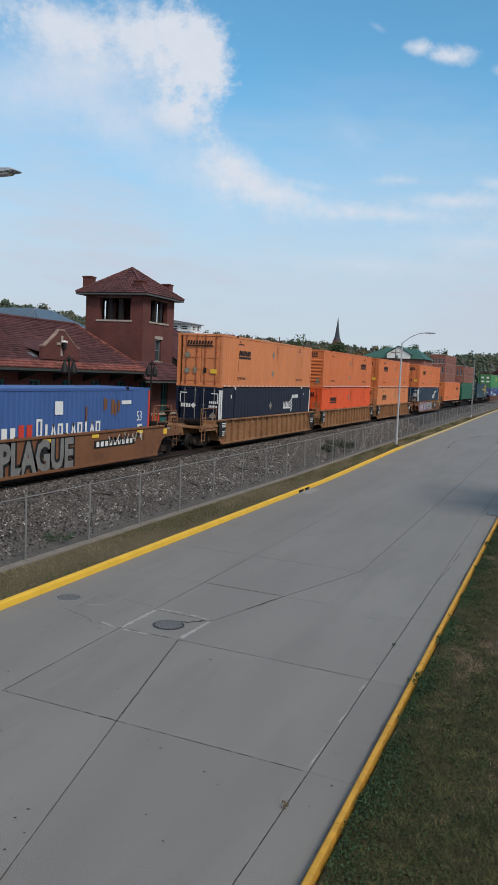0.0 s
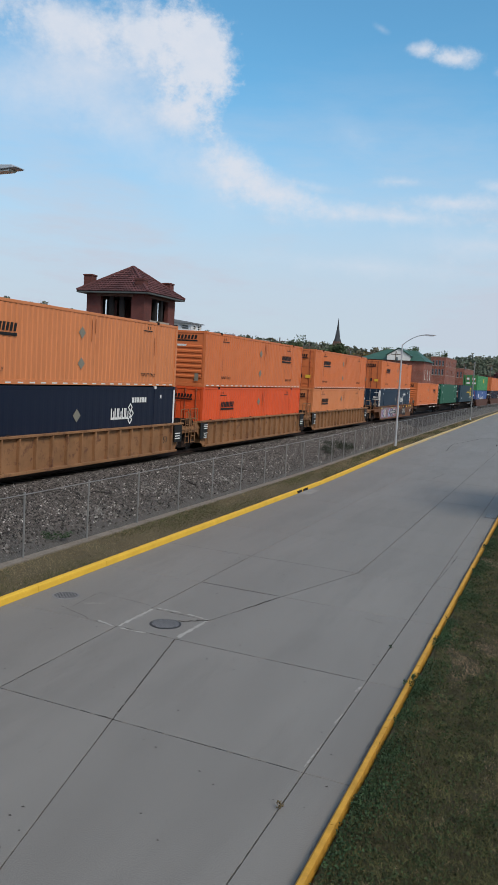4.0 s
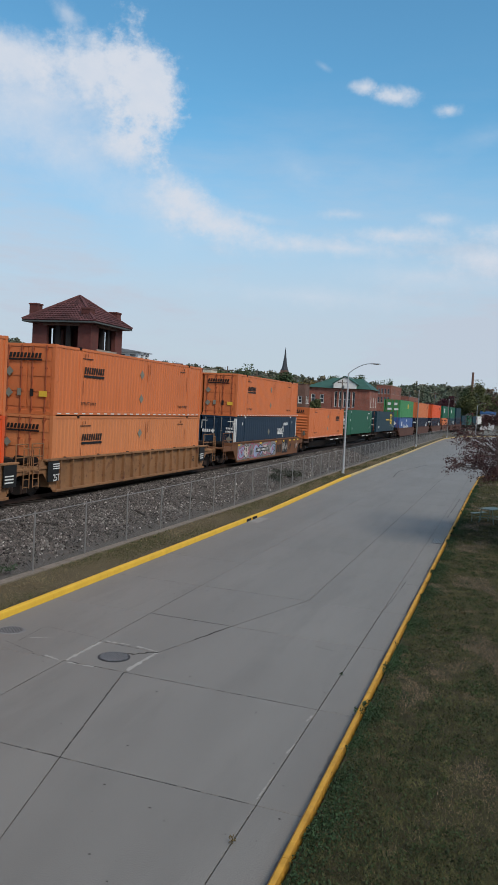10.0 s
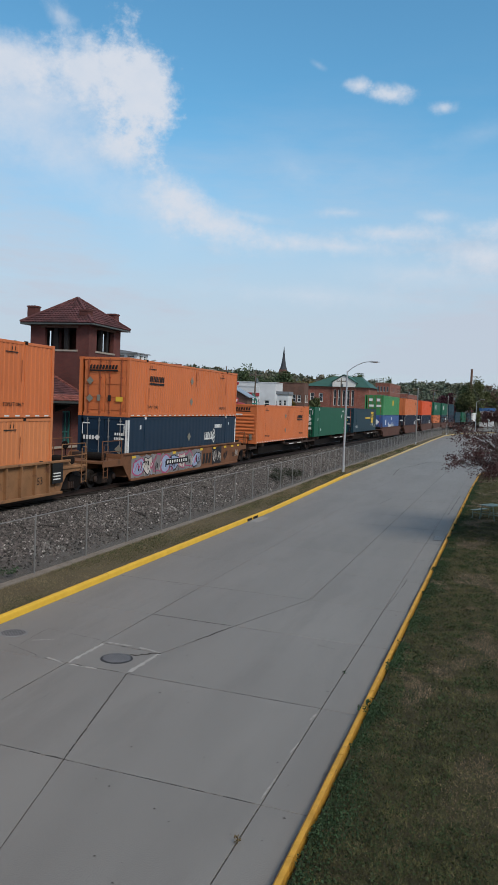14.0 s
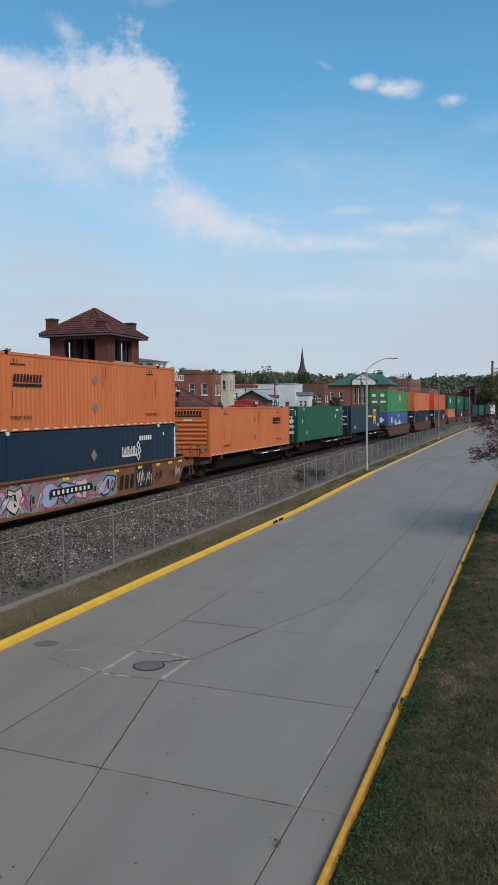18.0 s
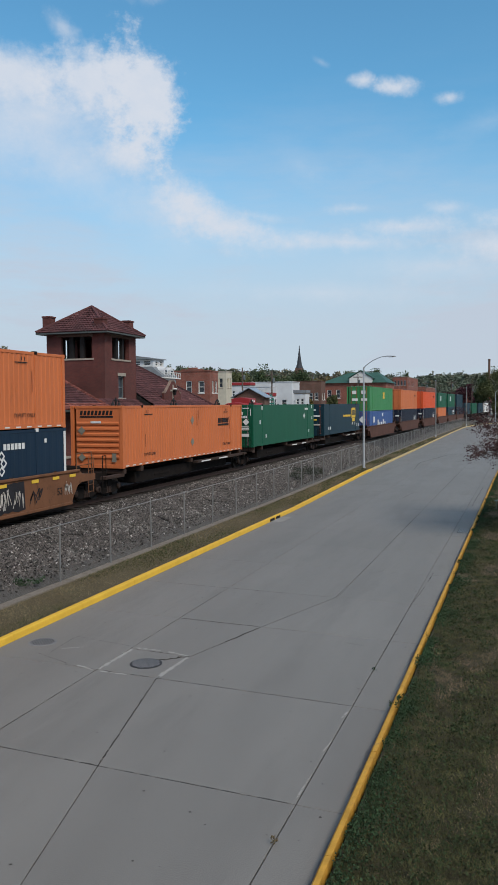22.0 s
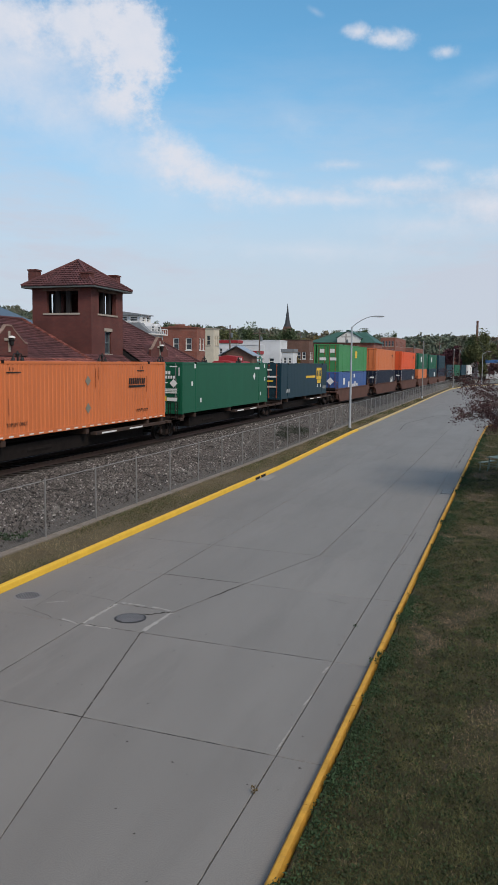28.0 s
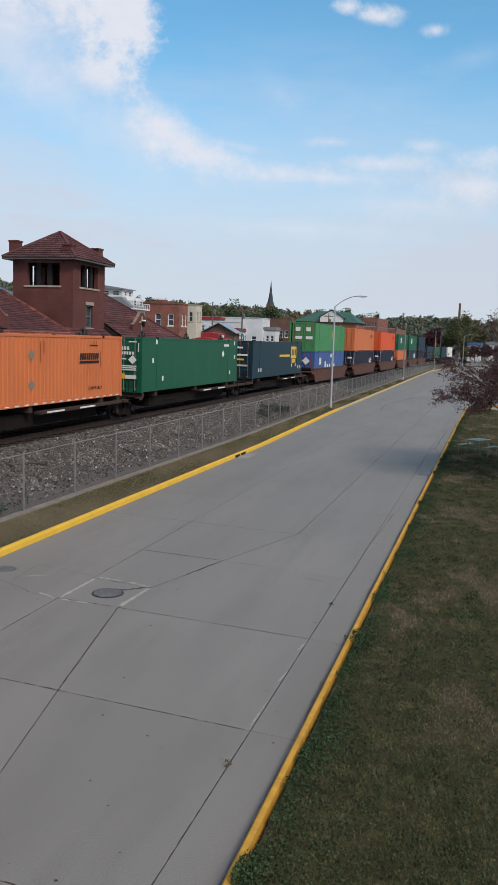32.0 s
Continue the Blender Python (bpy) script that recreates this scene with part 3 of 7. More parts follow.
dark_rust = M("dark_rust", (0.052, 0.030, 0.022), 0.9, var=0.3, scale=2, stain=(0.03, 0.022, 0.02), stain_at=0.5)
# Dirt colour, darkened and dulled to hold the shade beneath the wagons too.
grime_and_shade = M("grime_and_shade", (0.016, 0.013, 0.012), 0.9, var=0.3, scale=3)
grime_and_shade.node_tree.nodes["Principled BSDF"].inputs["Specular IOR Level"].default_value = 0.08
streak = M("rust_line", (0.26, 0.075, 0.030), 0.9, var=0.3)
# Orange darkened as by shadow, so lock rods read as dark door lines.
shadow_orange = M("shadow_orange_paint", (0.30, 0.075, 0.032), 0.7, var=0.25)
wheel_steel = M("wheel_steel", (0.022, 0.018, 0.016), 0.7, 0.3, var=0.25)

CW = 2.59


def corrugated(bm, y0, y1, z0, z1, x, out, period, depth):
    """A wall of upright corrugations at x, folded outwards by depth."""
    n = max(2, round((y1 - y0) / period))
    p = (y1 - y0) / n
    line = []
    for i in range(n):
        a = y0 + i * p
        line += [(a, 0), (a + p * 0.36, 0), (a + p * 0.5, -depth), (a + p * 0.86, -depth)]
    line.append((y1, 0))
    lo = [bm.verts.new((x + out * d, y, z0)) for y, d in line]
    hi = [bm.verts.new((x + out * d, y, z1)) for y, d in line]
    for i in range(len(line) - 1):
        bm.faces.new((lo[i], lo[i + 1], hi[i + 1], hi[i]))


def plate(parent, name, mat, x, y0, y1, z0, z1, out=1, lean=0.0, label=""):
    """A thin sign on a side wall (x) facing out."""
    bm = nb()
    t = 0.004 * out
    quads(bm, [(x, y0, z0), (x, y1, z0), (x, y1 + lean, z1), (x, y0 + lean, z1), (x + t, y0, z0), (x + t, y1, z0), (x + t, y1 + lean, z1), (x + t, y0 + lean, z1)],
          [(0, 1, 2, 3), (4, 5, 6, 7), (0, 1, 5, 4), (1, 2, 6, 5), (2, 3, 7, 6), (3, 0, 4, 7)])
    return part(name, bm, mat, parent, label)


def end_plate(parent, name, mat, y, x0, x1, z0, z1, lean=0.0, label=""):
    bm = nb()
    t = -0.004
    quads(bm, [(x0, y, z0), (x1, y, z0), (x1 + lean, y, z1), (x0 + lean, y, z1), (x0, y + t, z0), (x1, y + t, z0), (x1 + lean, y + t, z1), (x0 + lean, y + t, z1)],
          [(0, 1, 2, 3), (4, 5, 6, 7), (0, 1, 5, 4), (1, 2, 6, 5), (2, 3, 7, 6), (3, 0, 4, 7)])
    return part(name, bm, mat, parent, label)


def diamond(parent, mat, x, y, z, r, end=False, label="grey diamond placard"):
    bm = nb()
    if end:
        a = [(x, y, z - r), (x + r, y, z), (x, y, z + r), (x - r, y, z)]
        b = [(p[0], p[1] - 0.006, p[2]) for p in a]
    else:
        a = [(x, y, z - r), (x, y + r, z), (x, y, z + r), (x, y - r, z)]
        b = [(p[0] + 0.006, p[1], p[2]) for p in a]
    quads(bm, a + b, [(0, 1, 2, 3), (4, 5, 6, 7), (0, 1, 5, 4), (1, 2, 6, 5), (2, 3, 7, 6), (3, 0, 4, 7)])
    return part("placard", bm, mat, parent, label)


def letters(parent, text, mat, size, m, name="lettering", squeeze=1.0, bold=0.0):
    cu = bpy.data.curves.new("letters", "FONT")
    cu.body, cu.size, cu.resolution_u, cu.extrude, cu.offset = text, size, 2, 0.002, bold
    tmp = bpy.data.objects.new("letters", cu)
    me = bpy.data.meshes.new_from_object(tmp)
    bpy.data.objects.remove(tmp)
    me.materials.append(mat)
    ob = new(name, me)
    ob.parent = parent
    ob.matrix_basis = m @ Matrix.Diagonal((squeeze, 1, 1, 1))
    return ob


SIDE = Matrix(((0, 0, 1), (1, 0, 0), (0, 1, 0))).to_4x4()      # letters upright on a wall that faces +x, read along +y
BACK = Matrix(((1, 0, 0), (0, 0, -1), (0, 1, 0))).to_4x4()     # letters on a wall that faces -y


def word_bars(parent, mat, x, y0, z, width, height, n, end=False, underline=True, label=""):
    """A company mark as plain slanted bars over a thick line."""
    w = width / n
    mark = None
    if underline:
        bm = nb()
        if end:
            box(bm, y0, y0 + width, x - .005, x, z - height * 0.55, z - height * 0.2)
        else:
            box(bm, x, x + .005, y0, y0 + width, z - height * 0.55, z - height * 0.2)
        mark = part("company_mark", bm, mat, parent, label)
    for i in range(n):
        a, b, s = y0 + i * w, y0 + (i + 0.66) * w, height * 0.22
        bm = nb()
        if end:
            pts = [(u, x + d, v) for d in (0, -.005) for u, v in ((a, z), (b, z), (b + s, z + height), (a + s, z + height))]
        else:
            pts = [(x + d, u, v) for d in (0, .005) for u, v in ((a, z), (b, z), (b + s, z + height), (a + s, z + height))]
        quads(bm, pts, [(0, 1, 2, 3), (4, 5, 6, 7), (0, 1, 5, 4), (1, 2, 6, 5), (2, 3, 7, 6), (3, 0, 4, 7)])
        if mark is None:
            mark = part("company_mark", bm, mat, parent, label)
        else:
            part("mark_bar", bm, mat, mark)
    return mark


def container(label, mat, length=16.15, height=2.896, near="doors", ribs=(0.29, 0.022), frame=None, name="shipping_container"):
    """A container, its base centre at the end nearest the camera, y along the train."""
    c = thing(name, label, "container", group="containers on the train")
    h, L, H = CW / 2, length, height
    fr = frame or mat
    fit = (L - 12.19) / 2 if L > 14 else 0.0
    for s in (1, -1):
        bm = nb()
        corrugated(bm, 0.13, L - 0.13, 0.19, H - 0.11, s * (h - 0.012), s, *ribs)
        part("side_panel", bm, mat, c)
        bm = nb()
        box(bm, s * h - 0.05, s * h + 0.0, 0.16, L - 0.16, 0.03, 0.2)
        part("bottom_rail", bm, fr, c, bevel=0.008)
        bm = nb()
        box(bm, s * h - 0.05, s * h + 0.0, 0.16, L - 0.16, H - 0.12, H - 0.01)
        part("top_rail", bm, fr, c, bevel=0.008)
        for y in (0.08, L - 0.08):
            bm = nb()
            box(bm, s * h - 0.14, s * h + 0.004, y - 0.082, y + 0.082, 0.0, H)
            box(bm, s * h - 0.16, s * h + 0.012, y - 0.09, y + 0.09, 0.0, 0.12)
            box(bm, s * h - 0.16, s * h + 0.012, y - 0.09, y + 0.09, H - 0.12, H + 0.004)
            part("corner_post", bm, fr, c)
        if fit:
            for y in (fit, L - fit):
                bm = nb()
                box(bm, s * h - 0.1, s * h + 0.008, y - 0.06, y + 0.06, 0.0, H + 0.004)
                part("lifting_post", bm, mat, c, bevel=0.01)
                bm = nb()
                box(bm, s * h - 0.06, s * h + 0.02, y - 0.085, y + 0.085, H - 0.1, H + 0.025)
                part("lifting_block", bm, grime_and_shade if mat not in (navy, teal_navy) else white_paint, c)
    bm = nb()
    box(bm, -h + 0.01, h - 0.01, 0.12, L - 0.12, H - 0.05, H - 0.02)
    part("roof", bm, mat, c)
    bm = nb()
    box(bm, -h + 0.02, h - 0.02, 0.1, L - 0.1, 0.05, 0.17)
    part("floor", bm, grime_and_shade, c)
    for y, sgn in ((0.0, -1), (L, 1)):
        for z0, z1 in ((0.0, 0.18), (H - 0.13, H)):
            bm = nb()
            box(bm, -h + 0.1, h - 0.1, min(y, y - sgn * 0.12), max(y, y - sgn * 0.12), z0, z1)
            part("end_rail", bm, fr, c, bevel=0.008)
        doors = (near == "doors") == (sgn < 0)
        yy = y - sgn * 0.03
        if doors:
            for k in (-1, 1):
                bm = nb()
                x0, x1 = (0.012, h - 0.15) if k > 0 else (-h + 0.15, -0.012)
                box(bm, x0, x1, min(yy, yy - sgn * 0.04), max(yy, yy - sgn * 0.04), 0.17, H - 0.14)
                for i in range(4):
                    z = 0.32 + i * (H - 0.75) / 3.4
                    box(bm, x0 + 0.05, x1 - 0.05, min(yy, yy + sgn * 0.022), max(yy, yy + sgn * 0.022), z, z + 0.3)
                door = part("door", bm, mat, c)
                for xr in (0.22, 0.78):
                    x = x0 + (x1 - x0) * xr
                    bm = nb()
                    tube(bm, (x, yy + sgn * 0.05, 0.1), (x, yy + sgn * 0.05, H - 0.06), 0.024, seg=6)
                    for z in (0.2, 1.0, 1.9, H - 0.2):
                        box(bm, x - 0.05, x + 0.05, min(yy, yy + sgn * 0.06), max(yy, yy + sgn * 0.06), z - 0.03, z + 0.03)
                    part("lock_rod", bm, galvanised if mat in (navy, green, teal_navy) else shadow_orange, door)
        else:
            bm = nb()
            box(bm, -h + 0.14, h - 0.14, min(yy, yy - sgn * 0.03), max(yy, yy - sgn * 0.03), 0.17, H - 0.13)
            part("front_wall", bm, mat, c)
            for i in range(7):
                z = 0.42 + i * 0.26
                bm = nb()
                prism(bm, [(yy, z), (yy + sgn * 0.05, z + 0.05), (yy + sgn * 0.05, z + 0.13), (yy, z + 0.18)], "x", -h + 0.2, h - 0.2)
                part("stiffener", bm, mat, c)
    return c


DASH = nb()
box(DASH, -0.004, 0.002, 0, 0.30, 0.07, 0.12)
DASH = mesh_of(DASH, "reflector", white_paint)


def orange_marks(c, near, L=16.15, H=2.896, far_mark=True):
    h = CW / 2 + 0.004
    word_bars(c, black_paint, h, 11.95 if far_mark else 2.35, H * 0.63, 1.8, 0.29, 9, label="black company mark")
    for z in (0.71, 0.30):
        diamond(c, grey_sign, h, L * 0.5, H * z, 0.235)
    for k, (y, z0, z1) in enumerate(((8.75, 1.75, 2.6), (9.0, 2.0, 2.65), (2.3, 0.9, 1.5), (13.9, 1.3, 2.2))):
        plate(c, "rust_line", streak, h, y, y + 0.03, z0 + 0.1 * (k % 2), z1)
    for i in range(24):
        y = 0.3 + i * (L - 0.6) / 23.5
        part("reflector", DASH, None, c, at=Matrix.Translation((h, y, 0)))
    letters(c, "TOPLIFT ONLY", black_paint, 0.20, Matrix.Translation((h, 2.15, 0.46)) @ SIDE)
    letters(c, "TOPLIFT ONLY", black_paint, 0.20, Matrix.Translation((h, L - 3.4, 0.46)) @ SIDE)
    plate(c, "small_notice", black_paint, h, 2.2, 3.1, H - 0.45, H - 0.41)
    plate(c, "small_notice", black_paint, h, L - 3.3, L - 2.5, H - 0.45, H - 0.41)
    for y in (2.4, 2.6, L - 2.9, L - 2.7):
        plate(c, "arrow_mark", black_paint, h, y, y + 0.035, H - 0.36, H - 0.22)
    if near == "doors":
        word_bars(c, black_paint, -0.045, -0.85, H * 0.80, 1.55, 0.2, 9, end=True, label="black company mark on the doors")
        diamond(c, grey_sign, -0.8, -0.052, H * 0.60, 0.2, True)
        diamond(c, grey_sign, -0.8, -0.052, H * 0.30, 0.2, True)
        end_plate(c, "notice", yellow_sign, -0.05, 0.62, 1.0, 0.75, 0.98, label="yellow notice")
        end_plate(c, "notice", black_paint, -0.05, 0.2, 0.36, 0.75, 1.05)
        end_plate(c, "notice", grey_sign, -0.05, -0.4, -0.22, 0.75, 1.05)
    else:
        word_bars(c, black_paint, 0.02, -0.95, H * 0.85, 1.75, 0.21, 9, end=True, label="black company mark")
        end_plate(c, "notice", white_paint, -0.035, -0.35, 0.2, H * 0.72, H * 0.72 + 0.1)
        diamond(c, grey_sign, -0.82, -0.05, H * 0.60, 0.2, True)
        diamond(c, grey_sign, -0.82, -0.05, H * 0.17, 0.2, True)
        end_plate(c, "document_box", grey_sign, -0.05, 0.76, 0.98, 0.3, 0.7, label="grey document box")


def wheelset(parent, y, z=0.0, rolls=True):
    w = nb()
    for s in (-1, 1):
        lathe(w, [(0.06, -0.07), (0.2, -0.06), (0.34, -0.05), (0.46, -0.065), (0.455, -0.03), (0.42, -0.025), (0.415, 0.07), (0.36, 0.065), (0.2, 0.04), (0.07, 0.07)][::1], (s * 0.76, 0, 0), "x", 20)
    tube(w, (-0.95, 0, 0), (0.95, 0, 0), 0.07, seg=8)
    for s in (-1, 1):
        for k in range(4):
            a = k * math.pi / 2
            box(w, s * 0.80, s * 0.84, math.cos(a) * 0.24 - 0.03, math.cos(a) * 0.24 + 0.03, math.sin(a) * 0.24 - 0.03, math.sin(a) * 0.24 + 0.03)
    ob = part("wheelset", w, wheel_steel, parent, at=pose(0, y, 0.42 + z))
    if rolls:
        WHEELS.append((ob, y, 0.42 + z))
    return ob


def bogie(parent, y, rolls=True):
    """Two wheelsets, cast side frames with springs and a bolster."""
    for dy in (-0.89, 0.89):
        wheelset(parent, y + dy, 0, rolls)
    for s in (-1, 1):
        bm = nb()
        prism(bm, [(y - 1.25, 0.36), (y - 1.1, 0.58), (y - 0.55, 0.72), (y + 0.55, 0.72), (y + 1.1, 0.58), (y + 1.25, 0.36), (y + 1.0, 0.30), (y + 0.45, 0.16), (y - 0.45, 0.16), (y - 1.0, 0.30)], "x", s * 0.96 - 0.05, s * 0.96 + 0.06)
        sf = part("side_frame", bm, grime_and_shade, parent, bevel=0.02)
        for dy in (-0.89, 0.89):
            bm = nb()
            lathe(bm, [(0.14, 0.0), (0.15, 0.05), (0.10, 0.09)] if s > 0 else [(0.10, -0.09), (0.15, -0.05), (0.14, 0.0)], (s * 1.02, y + dy, 0.43), "x", 10)
            part("axle_cap", bm, rail_steel, sf)
        for dy in (-0.16, 0, 0.16):
            bm = nb()
            tube(bm, (s * 1.0, y + dy, 0.2), (s * 1.0, y + dy, 0.52), 0.07, seg=8)
            part("spring", bm, rail_steel, sf)
    bm = nb()
    box(bm, -1.1, 1.1, y - 0.2, y + 0.2, 0.5, 0.8)
    part("bolster", bm, grime_and_shade, parent, bevel=0.02)


def ladder(parent, x, y, z0, z1, mat, along_y=True, w=0.4):
    bm = nb()
    for d in (-w / 2, w / 2):
        tube(bm, (x, y + d, z0), (x, y + d, z1), 0.02, seg=6) if along_y else tube(bm, (x + d, y, z0), (x + d, y, z1), 0.02, seg=6)
    n = int((z1 - z0) / 0.3)
    for i in range(n + 1):
        z = z0 + 0.05 + i * 0.3
        if along_y:
            tube(bm, (x, y - w / 2, z), (x, y + w / 2, z), 0.014, seg=5)
        else:
            tube(bm, (x - w / 2, y, z), (x + w / 2, y, z), 0.014, seg=5)
    return part("ladder", bm, mat, parent)


def well_car(label, mat, length=16.15, ribbed=True, trucks=(True, True), rolls=True, name="well_car", reach=(1.6, 1.6)):
    """A well wagon: deep ribbed side sills round the container's length, end platforms over the bogies. Origin at the rail, by the well's near end."""
    c = thing(name, label, "rail wagon", group="wagons of the train")
    L = length
    top, low, ox = 1.50, 0.17, 1.50
    for s in (1, -1):
        bm = nb()
        far = 0.55 if reach[1] > 2 else 0.1
        prism(bm, [(0.1, low), (L + far, low), (L + far + 0.25, 0.55), (L + far + 0.5, 0.85), (L + far + 0.8, 0.97), (L + reach[1], 0.98), (L + reach[1], 1.24), (L + far + 0.9, 1.27), (L + far + 0.6, top), (-0.7, top), (-0.95, 1.27), (-reach[0], 1.24), (-reach[0], 0.98), (-0.7, 0.95), (-0.4, 0.62)],
              "x", s * (ox - (0.15 if ribbed else 0.06)) - 0.02, s * (ox - (0.15 if ribbed else 0.06)) + 0.02)
        sill = part("side_sill", bm, mat, c)
        bm = nb()
        box(bm, s * (ox - 0.07) - 0.09, s * (ox - 0.07) + 0.09, -0.7, L + far + 0.6, top - 0.07, top + 0.015)
        part("top_chord", bm, mat, sill, bevel=0.01)
        bm = nb()
        box(bm, s * (ox - 0.07) - 0.09, s * (ox - 0.07) + 0.09, 0.1, L + far, low - 0.03, low + 0.08)
        part("bottom_chord", bm, mat, sill, bevel=0.01)
        for k in range(6):
            y = 0.9 + k * (L - 1.8) / 5
            bm = nb()
            prism(bm, [(y - .12, top), (y + .12, top), (y + .08, top + .05), (y - .04, top + .06)], "x", s * (ox - .12) - .03, s * (ox - .12) + .03)
            part("stacking_lug", bm, dark_rust, sill)
        if ribbed:
            n = 17
            for i in range(n):
                y = 0.45 + i * (L - 0.9) / (n - 1)
                bm = nb()
                prism(bm, [(s * (ox - 0.14), low), (s * (ox + 0.005), low + 0.06), (s * (ox + 0.005), top - 0.06), (s * (ox - 0.14), top)], "y", y - 0.04, y + 0.04)
                part("rib", bm, mat, sill)
    bm = nb()
    box(bm, -1.3, 1.3, 0.2, L - 0.2, 0.22, 0.33)
    part("well_floor", bm, grime_and_shade, c)
    for y, sgn, overhang in ((0.0, -1, reach[0]), (L, 1, reach[1])):
        bm = nb()
        box(bm, -1.4, 1.4, min(y + sgn * 0.15, y + sgn * 0.25), max(y + sgn * 0.15, y + sgn * 0.25), 0.35, top - 0.05)
        part("bulkhead", bm, mat, c, bevel=0.015)
        bm = nb()
        a, b = y + sgn * 0.2, y + sgn * overhang
        box(bm, -1.42, 1.42, min(a, b), max(a, b), 1.12, 1.22)
        box(bm, -0.35, 0.35, min(a, b), max(a, b), 0.72, 1.14)
        part("end_platform", bm, mat, c, bevel=0.01)
        for x in (-1.35, 1.35):
            bm = nb()
            for yy in (y + sgn * (overhang - 0.1), y + sgn * 0.7):
                tube(bm, (x, yy, 1.2), (x, yy, 2.15), 0.022, seg=6)
            for z in (1.65, 2.15):
                tube(bm, (x, y + sgn * (overhang - 0.1), z), (x, y + sgn * 0.7, z), 0.02, seg=6)
            part("handrail", bm, mat, c)
        for s in (-1, 1):
            ladder(c, s * 1.43, y + sgn * (overhang - 0.3), 0.45, 1.95, mat)
        bm = nb()
        lathe(bm, [(.05, -.5), (.17, -.48), (.19, -.4), (.19, .4), (.17, .48), (.05, .5)], (.65, y + sgn * (overhang - .75), 1.42), "x", 12)
        part("air_reservoir", bm, grime_and_shade, c)
        bm = nb()
        tube(bm, (-.7, y + sgn * (overhang - .35), 1.2), (-.7, y + sgn * (overhang - .35), 1.95), .03, seg=6)
        lathe(bm, [(.17, -.02), (.19, 0), (.17, .02)], (-.7, y + sgn * (overhang - .3), 1.9), "y", 12)
        part("hand_brake", bm, grime_and_shade, c)
        bm = nb()
        box(bm, -1.1, -.25, min(y + sgn * .6, y + sgn * 1.1), max(y + sgn * .6, y + sgn * 1.1), 1.2, 1.5)
        part("valve_box", bm, dark_rust, c, bevel=.02)
        for s in (1,):
            bm = nb()
            box(bm, s * ox - 0.02, s * ox + 0.012, min(y - sgn * 0.25, y + sgn * 0.55), max(y - sgn * 0.25, y + sgn * 0.55), 0.6, 1.42)
            part("data_panel", bm, black_paint, c, "black stencilled data panel") if ribbed else bm.free()
    if trucks[0]:
        bogie(c, -1.5 if reach[0] < 2 else -1.75, rolls)
    if trucks[1]:
        bogie(c, L + (1.5 if reach[1] < 2 else 2.0), rolls)
    return c


def coupler(parent, y, sgn, mat):
    bm = nb()
    box(bm, -0.1, 0.1, min(y, y + sgn * 0.75), max(y, y + sgn * 0.75), 0.78, 0.98)
    box(bm, -0.2, 0.2, min(y + sgn * 0.6, y + sgn * 0.9), max(y + sgn * 0.6, y + sgn * 0.9), 0.74, 1.02)
    part("coupler", bm, mat, parent, bevel=0.02)
    bm = nb()
    bent(bm, [(0.3, y, 0.85), (0.32, y + sgn * 0.3, 0.55), (0.25, y + sgn * 0.6, 0.42), (0.15, y + sgn * 0.9, 0.5)], 0.03, 6)
    part("brake_hose", bm, black_paint, parent)


def spine_car(label, length=16.15, trucks=(True, True), rolls=True):
    """A skeleton wagon: a centre spine with cross arms and end walks under one container."""
    c = thing("spine_car", label, "rail wagon", group="wagons of the train")
    L = length
    bm = nb()
    prism(bm, [(-1.9, 0.75), (1.0, 0.75), (1.8, 0.42), (L - 1.8, 0.42), (L - 1.0, 0.75), (L + 1.9, 0.75), (L + 1.9, 1.05), (-1.9, 1.05)], "x", -0.33, 0.33)
    part("spine", bm, grime_and_shade, c, bevel=0.015)
    # Added dark block that stands for the shade under the container.
    bm = nb()
    box(bm, -0.92, 0.92, 1.9, L - 1.9, 0.36, 0.92)
    part("underframe", bm, grime_and_shade, c, bevel=0.02)
    bm = nb()
    lathe(bm, [(.05, -.9), (.2, -.86), (.2, .86), (.05, .9)], (.75, L * .3, .62), "y", 12)
    part("air_reservoir", bm, grime_and_shade, c)
    for y in (0.25, 2.0, L / 2, L - 2.0, L - 0.25):
        bm = nb()
        box(bm, -1.27, 1.27, y - 0.13, y + 0.13, 0.95, 1.18)
        part("cross_arm", bm, dark_rust, c, bevel=0.015)
    for a, b in ((-1.8, -0.1), (L * 0.53, L - 0.2), (L + 0.1, L + 1.8)):
        bm = nb()
        box(bm, 1.12, 1.42, a, b, 0.86, 0.99)
        part("side_walk", bm, dark_rust, c, bevel=0.01)
    for y0 in (L * 0.56, L * 0.73):
        plate(c, "car_mark", white_paint, 1.425, y0, y0 + 1.4, 0.89, 0.96, label="white reporting mark, unreadable")
    for y, sgn in ((-1.5, -1), (L + 1.5, 1)):
        for x in (-1.25, 1.25):
            bm = nb()
            tube(bm, (x, y, 0.3), (x, y, 1.9), 0.022, seg=6)
            tube(bm, (x, y + sgn * 0.3, 0.3), (x, y + sgn * 0.3, 1.9), 0.022, seg=6)
            tube(bm, (x, y, 1.9), (x, y + sgn * 0.3, 1.9), 0.02, seg=6)
            tube(bm, (x, y, 0.45), (x, y + sgn * 0.3, 0.45), 0.02, seg=6)
            part("handrail", bm, grime_and_shade, c)
    if trucks[0]:
        bogie(c, -0.9, rolls)
    if trucks[1]:
        bogie(c, L + 0.9, rolls)
    return c


def put(ob, station, z=0.0):
    MOVING.append((ob, station, z))
    ob.matrix_basis = on_track(station + run_of(0), z)
    return ob


WELL_Z, UP_Z, SPINE_Z = 0.345, 3.246, 1.205

